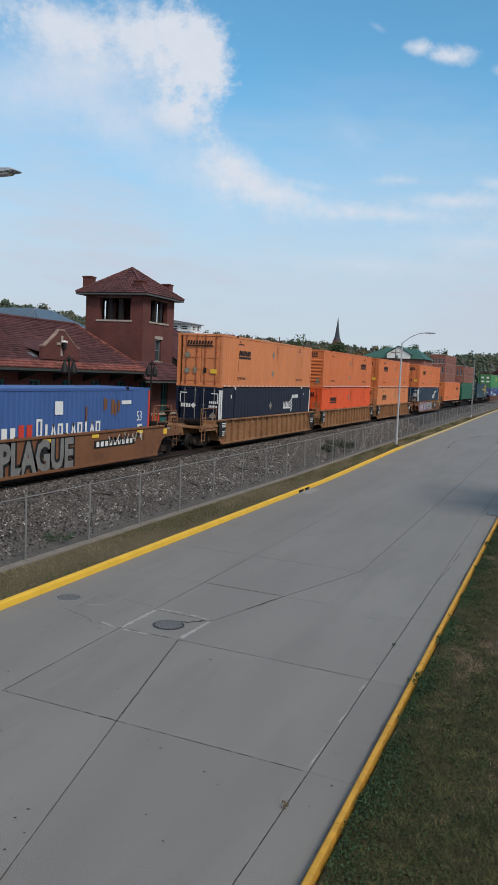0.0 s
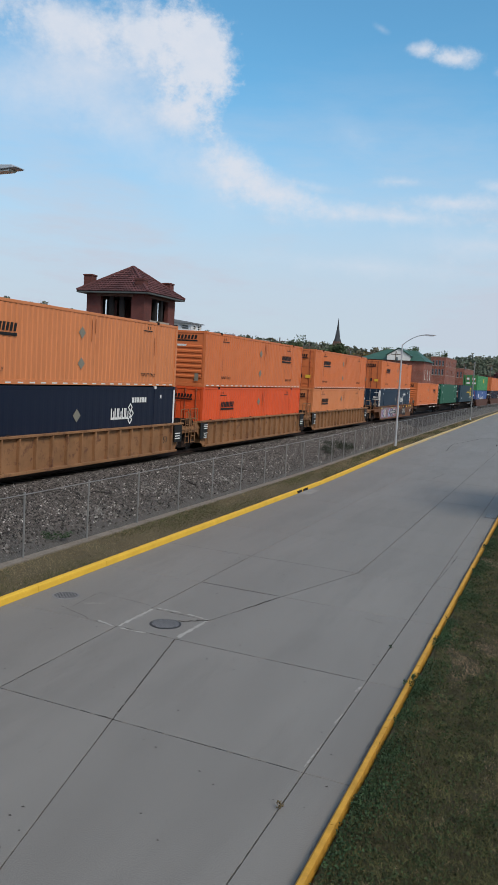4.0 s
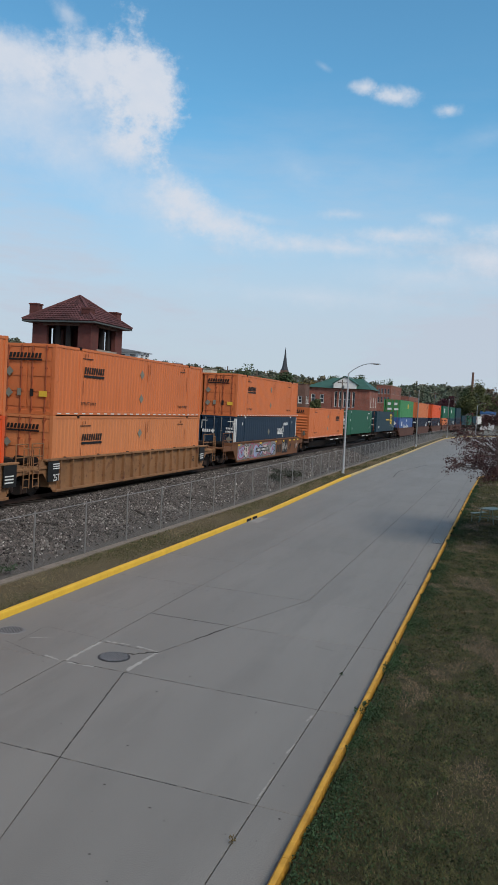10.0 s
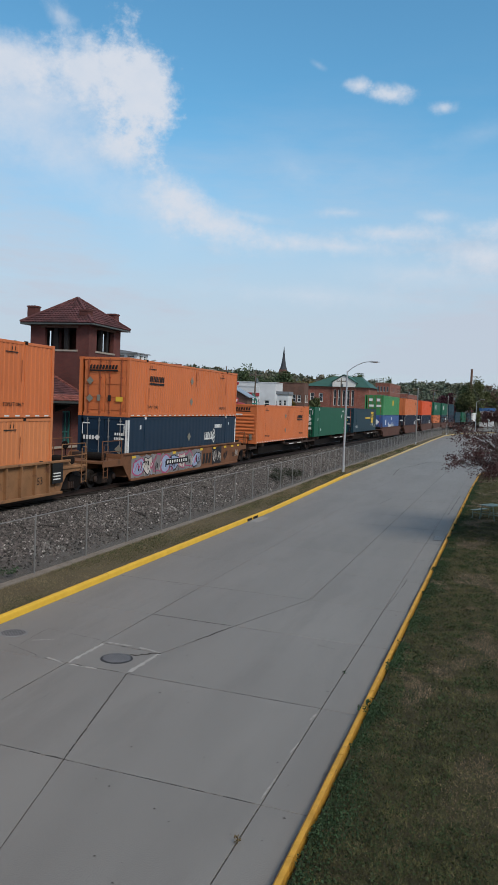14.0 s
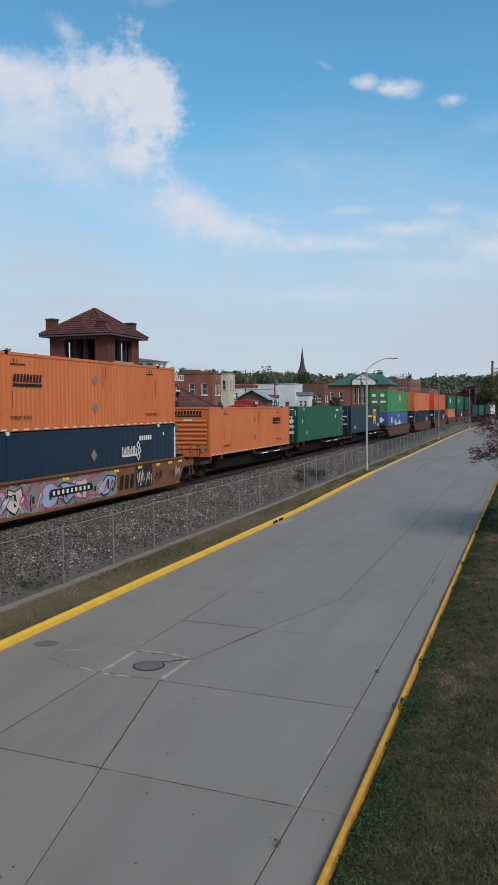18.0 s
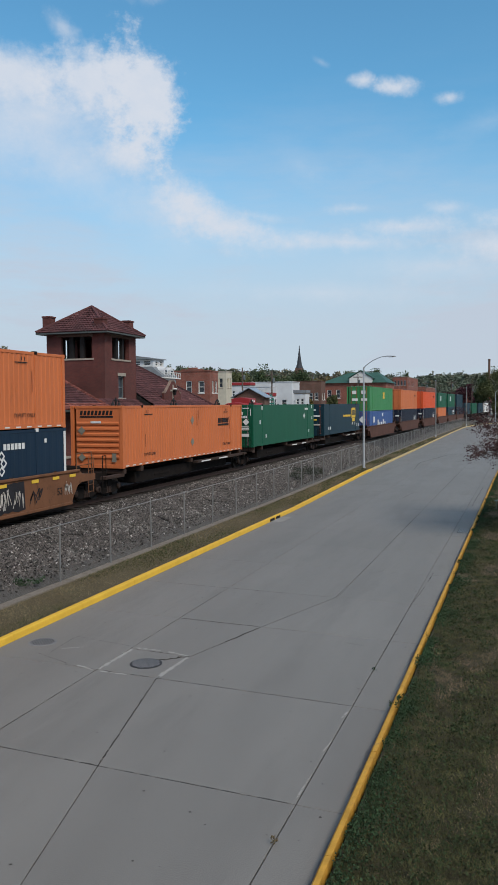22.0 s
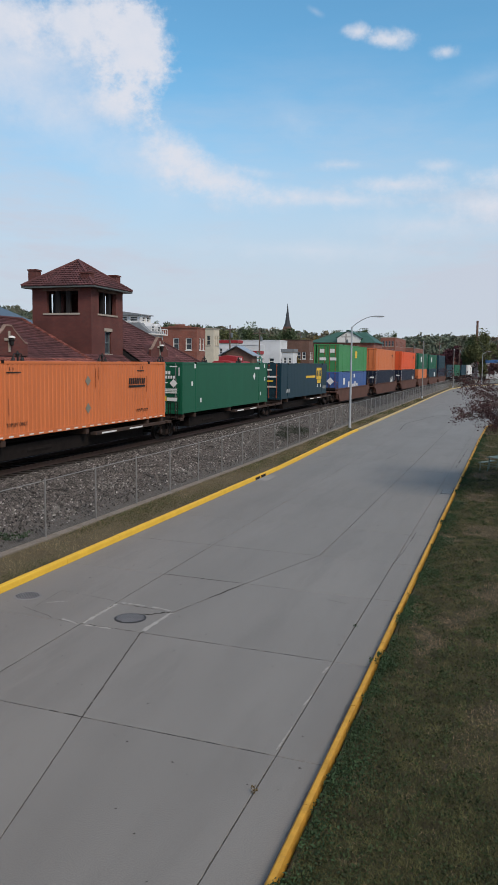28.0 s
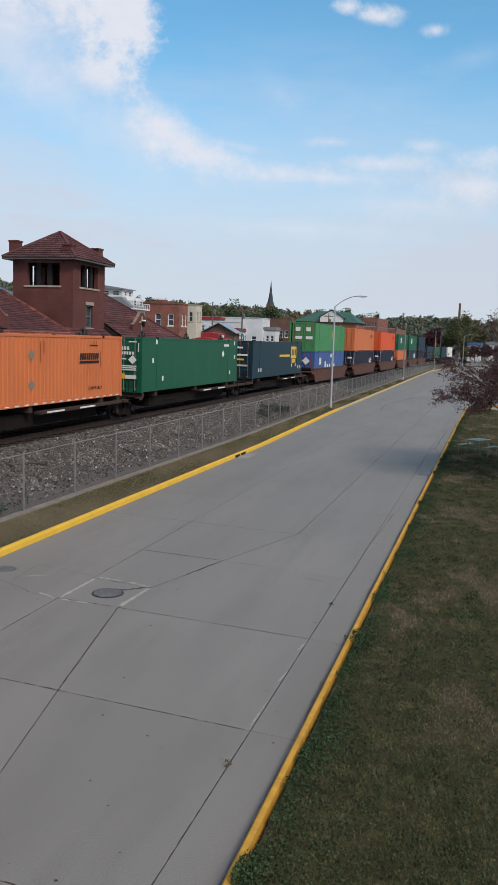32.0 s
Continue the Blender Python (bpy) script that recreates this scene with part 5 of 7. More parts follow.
def build_fence():
    f = thing("chain_link_fence", "galvanised chain-link fence between verge and ballast", "fence")
    wires_v, wires_f = [], []
    y = 11.2
    posts = []
    while y < 205:
        posts.append((along(FENCE, y), y))
        y += 3.03
    pm = nb()
    tube(pm, (0, 0, -0.1), (0, 0, 1.74), 0.026, seg=8)
    lathe(pm, [(0.030, 1.73), (0.032, 1.76), (0.018, 1.785)], seg=8)
    pm = mesh_of(pm, "post", galvanised)
    for x, y in posts:
        part("post", pm, None, f, at=pose(x, y, 0.25, random.uniform(-.6, .6), random.uniform(-.8, .8), 0))
    for (x0, y0), (x1, y1) in zip(posts, posts[1:]):
        bm = nb()
        tube(bm, (x0, y0, 1.97), (x1, y1, 1.97), 0.014, seg=6)
        part("top_rail", bm, galvanised, f)
        step = 0.095 if y0 < 75 else 0.2
        n = int(3.03 / step)
        lo, hi, w = 0.27, 1.93, 0.0010 if y0 < 75 else 0.0015
        rise = hi - lo
        # slanting wires both ways, cut at the panel's ends
        for way in (1, -1):
            for i in range(-int(rise / step), n):
                s0, s1, z0, z1 = i * step, i * step + rise, lo, hi
                if s0 < 0:
                    z0, s0 = lo - s0, 0.0
                if s1 > 3.03:
                    z1, s1 = hi - (s1 - 3.03), 3.03
                if s1 <= s0:
                    continue
                a, b = (s0, s1) if way > 0 else (3.03 - s0, 3.03 - s1)
                pa = (x0 + (x1 - x0) * a / 3.03, y0 + (y1 - y0) * a / 3.03, z0)
                pb = (x0 + (x1 - x0) * b / 3.03, y0 + (y1 - y0) * b / 3.03, z1)
                k = len(wires_v)
                for p in (pa, pb):
                    wires_v.extend([(p[0] + w, p[1], p[2]), (p[0] - w * 0.6, p[1] + w, p[2]), (p[0] - w * 0.6, p[1] - w, p[2])])
                wires_f.extend([(k, k + 1, k + 4, k + 3), (k + 1, k + 2, k + 5, k + 4), (k + 2, k, k + 3, k + 5)])
    tagged(soup("wire_mesh", wires_v, wires_f, galvanised, f), kind="stuff")
    strip = nb()
    for (x0, y0), (x1, y1) in zip(posts, posts[1:]):
        box(strip, min(x0, x1) - 0.16, max(x0, x1) + 0.22, y0 + .01, y1 - .01, 0.1, 0.275)
    solo("mow_strip", strip, M("strip_concrete", (0.20, 0.172, 0.142), 0.95, var=0.3, scale=1.5, stain=(0.11, 0.092, 0.062), stain_at=0.54, grain=20.0), "weathered concrete strip under the fence", "kerb", kind="structure")


build_fence()

lamp_metal = M("lamp_metal", (0.50, 0.52, 0.54), 0.4, 0.5, var=0.08)
pole_grey = M("pole_grey", (0.24, 0.24, 0.23), 0.6, 0.3, var=0.12)
lamp_glass = M("lamp_glass", (0.55, 0.55, 0.50), 0.3, var=0.05)


def street_lamp(x, y, z=0.2):
    l = thing("street_lamp", "tall grey metal street lamp with a curved arm over the road", "street lamp", pose(x, y, z), "street lamps")
    bm = nb()
    lathe(bm, [(0.17, 0), (0.17, 0.04), (0.12, 0.06), (0.12, 0.5), (0.105, 0.55)], seg=12)
    part("base", bm, lamp_metal, l)
    bm = nb()
    tube(bm, (0, 0, 0.3), (0, 0, 8.3), 0.10, 0.06, 12)
    part("pole", bm, lamp_metal, l)
    pts = [(0, 0, 8.2), (0.12, 0, 8.36), (0.40, 0, 8.58), (0.78, 0, 8.82), (1.15, 0, 8.99), (1.5, 0, 9.09), (1.85, 0, 9.12)]
    bm = nb()
    bent(bm, pts, 0.034, 8)
    part("arm", bm, lamp_metal, l)
    bm = nb()
    prism(bm, [(1.75, 9.08), (1.95, 9.06), (2.55, 9.08), (2.62, 9.1), (2.5, 9.15), (1.95, 9.17), (1.75, 9.15)], "y", -0.14, 0.14)
    head = part("lamp_head", bm, lamp_metal, l, bevel=0.02)
    bm = nb()
    prism(bm, [(2.0, 9.055), (2.45, 9.07), (2.4, 9.04), (2.05, 9.03)], "y", -0.1, 0.1)
    part("lens", bm, lamp_glass, head)
    return l


for x, y, z in ((-12.68, 12.9, 0.04), (-12.68, 65.1, 0.2), (-8.5, 236, 0.2)):
    street_lamp(x, y, z)
for x, y in ((-13.35, 126), (-13.0, 187)):
    l = thing("metal_pole", "plain grey metal pole without an arm on the verge", "pole", pose(x, y, 0.2), "plain poles")
    bm = nb()
    lathe(bm, [(0.17, 0), (0.17, 0.04), (0.12, 0.06), (0.12, 0.4), (0.105, 0.45)], seg=12)
    part("base", bm, lamp_metal, l)
    bm = nb()
    tube(bm, (0, 0, 0.3), (0, 0, 8.7), 0.11, 0.075, 12)
    part("pole", bm, pole_grey, l)
    bm = nb()
    lathe(bm, [(0.085, 8.68), (0.09, 8.74), (0.04, 8.8)], seg=10)
    part("cap", bm, lamp_metal, l)

# ---- depot behind the track ----


def brick_mat(name, a, b, mortar, scale=1.0):
    m = bpy.data.materials.new(name)
    m.use_nodes = True
    n, l = m.node_tree.nodes, m.node_tree.links
    bs = n["Principled BSDF"]
    bs.inputs["Roughness"].default_value = 0.9
    tc, sep, com = n.new("ShaderNodeTexCoord"), n.new("ShaderNodeSeparateXYZ"), n.new("ShaderNodeCombineXYZ")
    l.new(tc.outputs["Object"], sep.inputs[0])
    add = n.new("ShaderNodeMath")
    l.new(sep.outputs[0], add.inputs[0])
    l.new(sep.outputs[1], add.inputs[1])
    l.new(add.outputs[0], com.inputs[0])
    l.new(sep.outputs[2], com.inputs[1])
    bt = n.new("ShaderNodeTexBrick")
    bt.inputs["Color1"].default_value, bt.inputs["Color2"].default_value, bt.inputs["Mortar"].default_value = (*a, 1), (*b, 1), (*mortar, 1)
    bt.inputs["Scale"].default_value = scale
    bt.inputs["Brick Width"].default_value, bt.inputs["Row Height"].default_value, bt.inputs["Mortar Size"].default_value = 0.215, 0.075, 0.006
    l.new(com.outputs[0], bt.inputs["Vector"])
    ns = n.new("ShaderNodeTexNoise")
    ns.inputs["Scale"].default_value, ns.inputs["Detail"].default_value = 0.7, 6
    l.new(tc.outputs["Object"], ns.inputs["Vector"])
    mx = n.new("ShaderNodeMix")
    mx.data_type, mx.blend_type = "RGBA", "MULTIPLY"
    mr = n.new("ShaderNodeMapRange")
    mr.inputs["From Min"].default_value, mr.inputs["From Max"].default_value, mr.inputs["To Min"].default_value, mr.inputs["To Max"].default_value = 0.3, 0.7, 0.72, 1.15
    l.new(ns.outputs[0], mr.inputs[0])
    mx.inputs[0].default_value = 1.0
    l.new(bt.outputs[0], mx.inputs[6])
    l.new(mr.outputs[0], mx.inputs[7])
    l.new(mx.outputs[2], bs.inputs["Base Color"])
    bp = n.new("ShaderNodeBump")
    bp.inputs["Strength"].default_value, bp.inputs["Distance"].default_value = 0.4, 0.01
    l.new(bt.outputs["Fac"], bp.inputs["Height"])
    bp.invert = True
    l.new(bp.outputs[0], bs.inputs["Normal"])
    return m


depot_brick = brick_mat("depot_brick", (0.135, 0.036, 0.028), (0.10, 0.029, 0.025), (0.11, 0.055, 0.046))
town_brick = brick_mat("town_brick", (0.27, 0.085, 0.055), (0.21, 0.065, 0.045), (0.25, 0.16, 0.13))
brown_brick = brick_mat("brown_brick", (0.15, 0.075, 0.05), (0.12, 0.06, 0.045), (0.16, 0.11, 0.09))
tile_mat = M("clay_tile", (0.088, 0.034, 0.034), 0.8, var=0.4, scale=0.6, fine=12, stain=(0.29, 0.150, 0.120), stain_at=0.615, stain_scale=1.5, spread=0.38, stretch=(0.6, 0.35, 1.6), island=True)
red_tile = M("red_clay_tile", (0.20, 0.065, 0.050), 0.85, var=0.35, scale=1.5, fine=12, stain=(0.34, 0.20, 0.16), stain_at=0.58, stain_scale=2.5, spread=0.35, island=True)
lintel_stone = M("lintel_stone", (0.13, 0.085, 0.065), 0.9, var=0.2)
limestone = M("limestone", (0.36, 0.31, 0.26), 0.9, var=0.15)
coping_stone = M("coping_stone", (0.25, 0.175, 0.14), 0.9, var=0.25, scale=2)
teal_paint = M("teal_paint", (0.035, 0.16, 0.15), 0.6, var=0.15)
gutter_metal = M("gutter_metal", (0.10, 0.115, 0.11), 0.5, 0.3, var=0.15)
# Shade put into colour: near-black for soffits, brackets, roof decks, tower insides.
shade_dark = M("shade_dark", (0.018, 0.016, 0.016), 0.9, var=0.3)
flashing = M("flashing", (0.17, 0.20, 0.21), 0.5, 0.4, var=0.2)
paving = M("platform_paving", (0.28, 0.25, 0.22), 0.9, var=0.2, scale=0.8)
white_trim = M("white_trim", (0.70, 0.69, 0.66), 0.7, var=0.06)
window_glass = M("window_glass", (0.05, 0.06, 0.07), 0.08, var=0.2, bump=0)
slate_roof = M("slate_roof", (0.13, 0.145, 0.155), 0.8, var=0.2, scale=1.5)


def tiled(parent, a, b, c, d, course=0.36, width=0.27, name="roof_tiles", mat=None):
    """Lapped tile courses over the slope from the eave a-b to the ridge d-c; each tile is a piece with its own lip."""
    a, b, c, d = (Vector(p) for p in (a, b, c, d))
    up = ((d + c) - (a + b)).normalized()
    nrm = (b - a).cross(d - a).normalized()
    if nrm.z < 0:
        nrm = -nrm
    rows = max(2, int(((d + c) / 2 - (a + b) / 2).length / course))
    vs, fs = [], []
    for r in range(rows):
        t0, t1 = r / rows, min(1.0, (r + 1.25) / rows)
        p0, p1 = a + (d - a) * t0, b + (c - b) * t0
        q0, q1 = a + (d - a) * t1, b + (c - b) * t1
        n = max(1, int((p1 - p0).length / width))
        for i in range(n):
            s0, s1 = i / n, (i + 0.94) / n
            k = len(vs)
            j = random.uniform(0, 0.018)
            lip = nrm * (0.05 + j)
            e0, e1 = p0 + (p1 - p0) * s0, p0 + (p1 - p0) * s1
            f0, f1 = q0 + (q1 - q0) * s0, q0 + (q1 - q0) * s1
            m0, m1 = (e0 + e1) / 2 + nrm * 0.035, (f0 + f1) / 2 + nrm * 0.035
            vs += [e0 + lip, m0 + lip, e1 + lip, f1 + nrm * 0.01, m1 + nrm * 0.005, f0 + nrm * 0.01, e0, e1]
            fs += [(k, k + 1, k + 4, k + 5), (k + 1, k + 2, k + 3, k + 4), (k + 6, k + 7, k + 2, k + 1, k)]
    ob = soup(name, [tuple(v) for v in vs], fs, mat or tile_mat, parent)
    return tagged(ob, kind="stuff")


def wall_with_holes(bm, axis, at, u0, u1, z0, z1, holes, thick):
    """An upright wall with rectangular openings through it. axis 'x': the wall lies in x = at, runs along y."""
    us = sorted({u0, u1, *[h[0] for h in holes], *[h[1] for h in holes]})
    zs = sorted({z0, z1, *[h[2] for h in holes], *[h[3] for h in holes]})
    for a, b in zip(us, us[1:]):
        for c, d in zip(zs, zs[1:]):
            if any(h[0] <= a and b <= h[1] and h[2] <= c and d <= h[3] for h in holes):
                continue
            if axis == "x":
                box(bm, min(at, at - thick), max(at, at - thick), a, b, c, d)
            else:
                box(bm, a, b, min(at, at + thick), max(at, at + thick), c, d)
    bmesh.ops.remove_doubles(bm, verts=list(bm.verts), dist=1e-4)


depot = thing("railway_depot", "dark red brick railway depot with clay-tile roofs and a square tower", "building")
plat = nb()
box(plat, -27.8, -22.2, 5, 95, 0.8, 1.24)
solo("platform", plat, paving, "worn brick platform beside the track", "platform", kind="structure")

# long front wall, with doors and windows
holes = []
for i in range(15):
    y = 22.5 + i * 3.3
    holes.append((y, y + 1.15, 1.25 if i % 3 == 1 else 2.1, 4.5))
bm = nb()
wall_with_holes(bm, "x", -29.4, 14.0, 70.0, 1.1, 5.1, holes, 0.4)
part("front_wall", bm, depot_brick, depot)
bm = nb()
box(bm, -43, -29.85, 14, 14.4, 1.1, 5.1)
box(bm, -43, -29.85, 69.6, 70, 1.1, 5.1)
box(bm, -43.4, -43, 14, 70, 1.1, 5.1)
part("rear_wall", bm, depot_brick, depot)
bm = nb()
box(bm, -29.42, -29.3, 14, 70, 1.9, 2.06)
part("sill_band", bm, limestone, depot)
for y0, y1, z0, z1 in holes:
    door = z0 < 1.5
    w = nb()
    for a, b, c, d in ((y0, y0 + .1, z0, z1), (y1 - .1, y1, z0, z1), (y0 + .1, y1 - .1, z1 - .1, z1), (y0 + .1, y1 - .1, 3.0, 3.07), ((y0 + y1) / 2 - .04, (y0 + y1) / 2 + .04, z0, z1 - .1)):
        box(w, -29.6, -29.5, a, b, c, d)
    if door:
        box(w, -29.58, -29.52, y0 + .1, y1 - .1, z0, 2.1)
    fr = part("door" if door else "window", w, teal_paint, depot, "teal-painted wooden frame")
    g = nb()
    box(g, -29.63, -29.61, y0, y1, z0, z1)
    part("pane", g, window_glass, fr)

EAVE, RIDGE, RX = 5.2, 8.55, -36.0
core = nb()
quads(core, [(-28.1, 13, EAVE - .1), (-28.1, 50.6, EAVE - .1), (RX, 53.3, RIDGE - .1), (RX, 18, RIDGE - .1), (-43.9, 13, EAVE - .1), (-43.9, 58.4, EAVE - .1)],
      [(0, 1, 2, 3), (3, 2, 5, 4), (0, 3, 4), (0, 4, 5, 1), (1, 5, 2)])
quads(core, [(-28.1, 58.4, EAVE - .1), (-28.1, 70.9, EAVE - .1), (-34.2, 66.2, 9.05), (-34.2, 58.4, 9.05), (-41.5, 70.9, EAVE - .1), (-41.5, 58.4, EAVE - .1)],
      [(0, 1, 2, 3), (3, 2, 4, 5), (1, 4, 2), (0, 3, 5), (0, 5, 4, 1)])
part("roof_deck", core, shade_dark, depot)
tiled(depot, (-28, 13, EAVE), (-28, 50.6, EAVE), (RX, 53.3, RIDGE), (RX, 18, RIDGE))
tiled(depot, (-27.93, 13, EAVE + .02), (-27.93, 50.6, EAVE + .02), (-28.85, 50.9, EAVE + .43), (-28.85, 13.5, EAVE + .43), name="eave_tiles", mat=red_tile)
# low roof in front of the tower, and the verge of the long roof above it
bm = nb()
quads(bm, [(-27.95, 50.4, 4.55), (-27.95, 58.3, 4.55), (-29.98, 58.3, 5.93), (-29.98, 50.4, 5.93)], [(0, 1, 2, 3)])
part("low_roof_deck", bm, shade_dark, depot)
tiled(depot, (-27.9, 50.4, 4.6), (-27.9, 58.3, 4.6), (-29.98, 58.3, 5.98), (-29.98, 50.4, 5.98))
bm = nb()
box(bm, -27.98, -27.86, 50.4, 58.3, 4.44, 4.56)
part("low_gutter", bm, gutter_metal, depot)
bm = nb()
r12 = random.Random(12)
for i in range(24):
    a, b2 = i / 24, (i + 1.12) / 24
    p, q = (Vector((-28, 50.6, EAVE + .03)) + Vector((RX + 28, 2.7, RIDGE - EAVE)) * k for k in (a, b2))
    tube(bm, p + Vector((0, r12.uniform(-.03, .03), .05)), q + Vector((0, r12.uniform(-.03, .03), 0)), .15, .12, 8)
part("verge_tiles", bm, red_tile, depot, "weathered red half-round verge tiles")
tiled(depot, (-28, 58.4, EAVE), (-28, 71, EAVE), (-34.2, 66.2, 9.15), (-34.2, 58.4, 9.15))
tiled(depot, (-41.5, 71, EAVE), (-28, 71, EAVE), (-34.2, 66.2, 9.15), (-34.25, 66.2, 9.15))
bm = nb()
tube(bm, (RX, 18, RIDGE + .06), (RX, 53.4, RIDGE + .06), 0.13, seg=8)
tube(bm, (-34.2, 58.4, 9.2), (-34.2, 66.2, 9.2), 0.12, seg=8)
tube(bm, (-34.2, 66.2, 9.2), (-28, 71, EAVE + .1), 0.12, seg=8)
part("ridge_tiles", bm, tile_mat, depot)
bm = nb()
prism(bm, [(-28.05, EAVE - .14), (-27.93, EAVE - .14), (-27.9, EAVE), (-28.05, EAVE)], "y", 13, 50.4)
prism(bm, [(-28.05, EAVE - .14), (-27.93, EAVE - .14), (-27.9, EAVE), (-28.05, EAVE)], "y", 58.5, 71)
part("gutter", bm, gutter_metal, depot)
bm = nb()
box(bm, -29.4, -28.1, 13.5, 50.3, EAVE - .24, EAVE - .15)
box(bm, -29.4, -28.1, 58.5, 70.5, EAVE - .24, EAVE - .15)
part("soffit", bm, shade_dark, depot)
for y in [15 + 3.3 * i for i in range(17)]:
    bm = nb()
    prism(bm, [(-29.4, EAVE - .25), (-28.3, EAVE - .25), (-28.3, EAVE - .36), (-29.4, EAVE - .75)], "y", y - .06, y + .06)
    part("bracket", bm, shade_dark, depot)


def parapet_gable(y, base, top, half):
    """A shaped parapet gable with stone coping and a stone cross, a small roof behind it."""
    g = [(-half, .72), (-half + .3, .76), (-.52, top - base - .22), (-.3, top - base), (.3, top - base), (.52, top - base - .22), (half - .3, .76), (half, .72)]
    bm = nb()
    for (a, b), (c, d) in zip(g, g[1:]):
        quads(bm, [(x, y + u, base + v) for x in (-29.2, -29.0) for u, v in ((a, 0), (c, 0), (c, d), (a, b))], [(0, 1, 2, 3), (4, 7, 6, 5), (0, 4, 5, 1), (3, 2, 6, 7), (0, 3, 7, 4), (1, 5, 6, 2)])
    bmesh.ops.remove_doubles(bm, verts=list(bm.verts), dist=1e-4)
    gb = part("gable", bm, depot_brick, depot, "shaped brick parapet gable")
    for (a, b), (c, d) in zip(g, g[1:]):
        bm = nb()
        prism(bm, [(y + a, base + b), (y + c, base + d), (y + c, base + d + .11), (y + a, base + b + .11)], "x", -29.22, -28.97)
        part("coping", bm, coping_stone, gb, bevel=.015)
    bm = nb()
    zc = (base + top) / 2 + .1
    box(bm, -29.0, -28.95, y - .09, y + .09, zc - .75, zc + .5)
    box(bm, -29.0, -28.94, y - .5, y + .5, zc - .08, zc + .08)
    part("cross", bm, limestone, gb)
    bm = nb()
    tube(bm, (-29.0, y, zc + .1), (-28.82, y, zc + .16), .03, seg=6)
    lathe(bm, [(.05, zc + .10), (.19, zc - .01), (.20, zc - .04), (.14, zc - .1), (.12, zc - .34), (.04, zc - .4)], (-28.8, y, 0), seg=12)
    gl = part("gable_lamp", bm, black_paint, gb, "dark hooded lamp on the gable")
    bm = nb()
    lathe(bm, [(.02, zc + .22), (.16, zc + .19), (.23, zc + .10), (.2, zc + .08)], (-28.8, y, 0), seg=12)
    part("dish", bm, white_trim, gl, "white lamp dish")
    bm = nb()
    quads(bm, [(-29.3, y - half + .2, base + .4), (-29.3, y + half - .2, base + .4), (-29.3, y, top - .55), (-33.6, y, top - .55)], [(0, 2, 3), (2, 1, 3), (0, 1, 2)])
    part("cricket_roof", bm, tile_mat, gb)
    bm = nb()
    quads(bm, [(-29.3, y - half - .45, base + .12), (-29.3, y - half + .05, base + .12), (-33.4, y - .1, top - .3), (-33.4, y - .45, top - .3)], [(0, 1, 2, 3)])
    part("valley_flashing", bm, flashing, gb, "grey metal valley")


parapet_gable(41.6, 5.75, 7.5, 1.95)
parapet_gable(63.3, 5.75, 7.5, 1.75)
parapet_gable(26.0, 5.75, 7.5, 1.95)

# tower, square, hollow above
TX0, TX1, TY0, TY1, TT = -35.05, -30.0, 53.35, 58.4, 11.02
left_open = [(-33.8, -31.1, 9.05, 10.7)]
right_open = [(54.5, 57.25, 9.05, 10.7)]
slit = (55.42, 56.42, 6.05, 7.75)
for axis, at, u0, u1, holes, th in (("y", TY0, TX0, TX1, left_open, .35), ("x", TX1, TY0 + .35, TY1, right_open + [slit], .35),
                                    ("y", TY1 - .35, TX0, TX1 - .35, left_open, .35), ("x", TX0 + .35, TY0 + .35, TY1 - .35, right_open, .35)):
    bm = nb()
    wall_with_holes(bm, axis, at, u0, u1, 1.1, TT, holes, th)
    part("tower_wall", bm, depot_brick, depot)
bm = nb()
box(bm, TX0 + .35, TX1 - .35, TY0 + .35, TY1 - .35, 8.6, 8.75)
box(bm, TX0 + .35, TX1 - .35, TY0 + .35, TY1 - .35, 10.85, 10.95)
part("tower_floor", bm, shade_dark, depot)
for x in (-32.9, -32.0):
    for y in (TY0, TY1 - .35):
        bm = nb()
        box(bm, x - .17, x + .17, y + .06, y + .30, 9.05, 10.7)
        part("mullion", bm, shade_dark, depot)
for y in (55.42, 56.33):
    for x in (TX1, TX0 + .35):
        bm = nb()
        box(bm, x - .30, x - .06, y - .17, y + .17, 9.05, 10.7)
        part("mullion", bm, shade_dark, depot)
for bx in ((-34.1, -30.95, TY0 - .06, TY0 + .02, 8.92, 9.05), (TX1 - .02, TX1 + .06, 54.3, 57.45, 8.92, 9.05), (TX1 - .02, TX1 + .07, 55.3, 56.55, 5.93, 6.05), (TX1 - .02, TX1 + .05, 55.3, 56.55, 7.75, 8.0)):
    bm = nb()
    box(bm, *bx)
    part("stone_sill", bm, limestone, depot)
for bx in ((-34.1, -30.95, TY0 - .05, TY0 + .01, 10.7, 10.95), (TX1 - .01, TX1 + .05, 54.3, 57.45, 10.7, 10.93)):
    bm = nb()
    box(bm, *bx)
    part("lintel", bm, lintel_stone, depot)
bm = nb()
for a, b, c, d in ((55.42, 55.52, 6.05, 7.75), (56.32, 56.42, 6.05, 7.75), (55.52, 56.32, 7.65, 7.75), (55.52, 56.32, 6.05, 6.13), (55.52, 56.32, 6.86, 6.93)):
    box(bm, TX1 - .22, TX1 - .14, a, b, c, d)
fr = part("window", bm, flashing, depot)
bm = nb()
box(bm, TX1 - .26, TX1 - .23, 55.42, 56.42, 6.05, 7.75)
part("pane", bm, window_glass, fr)
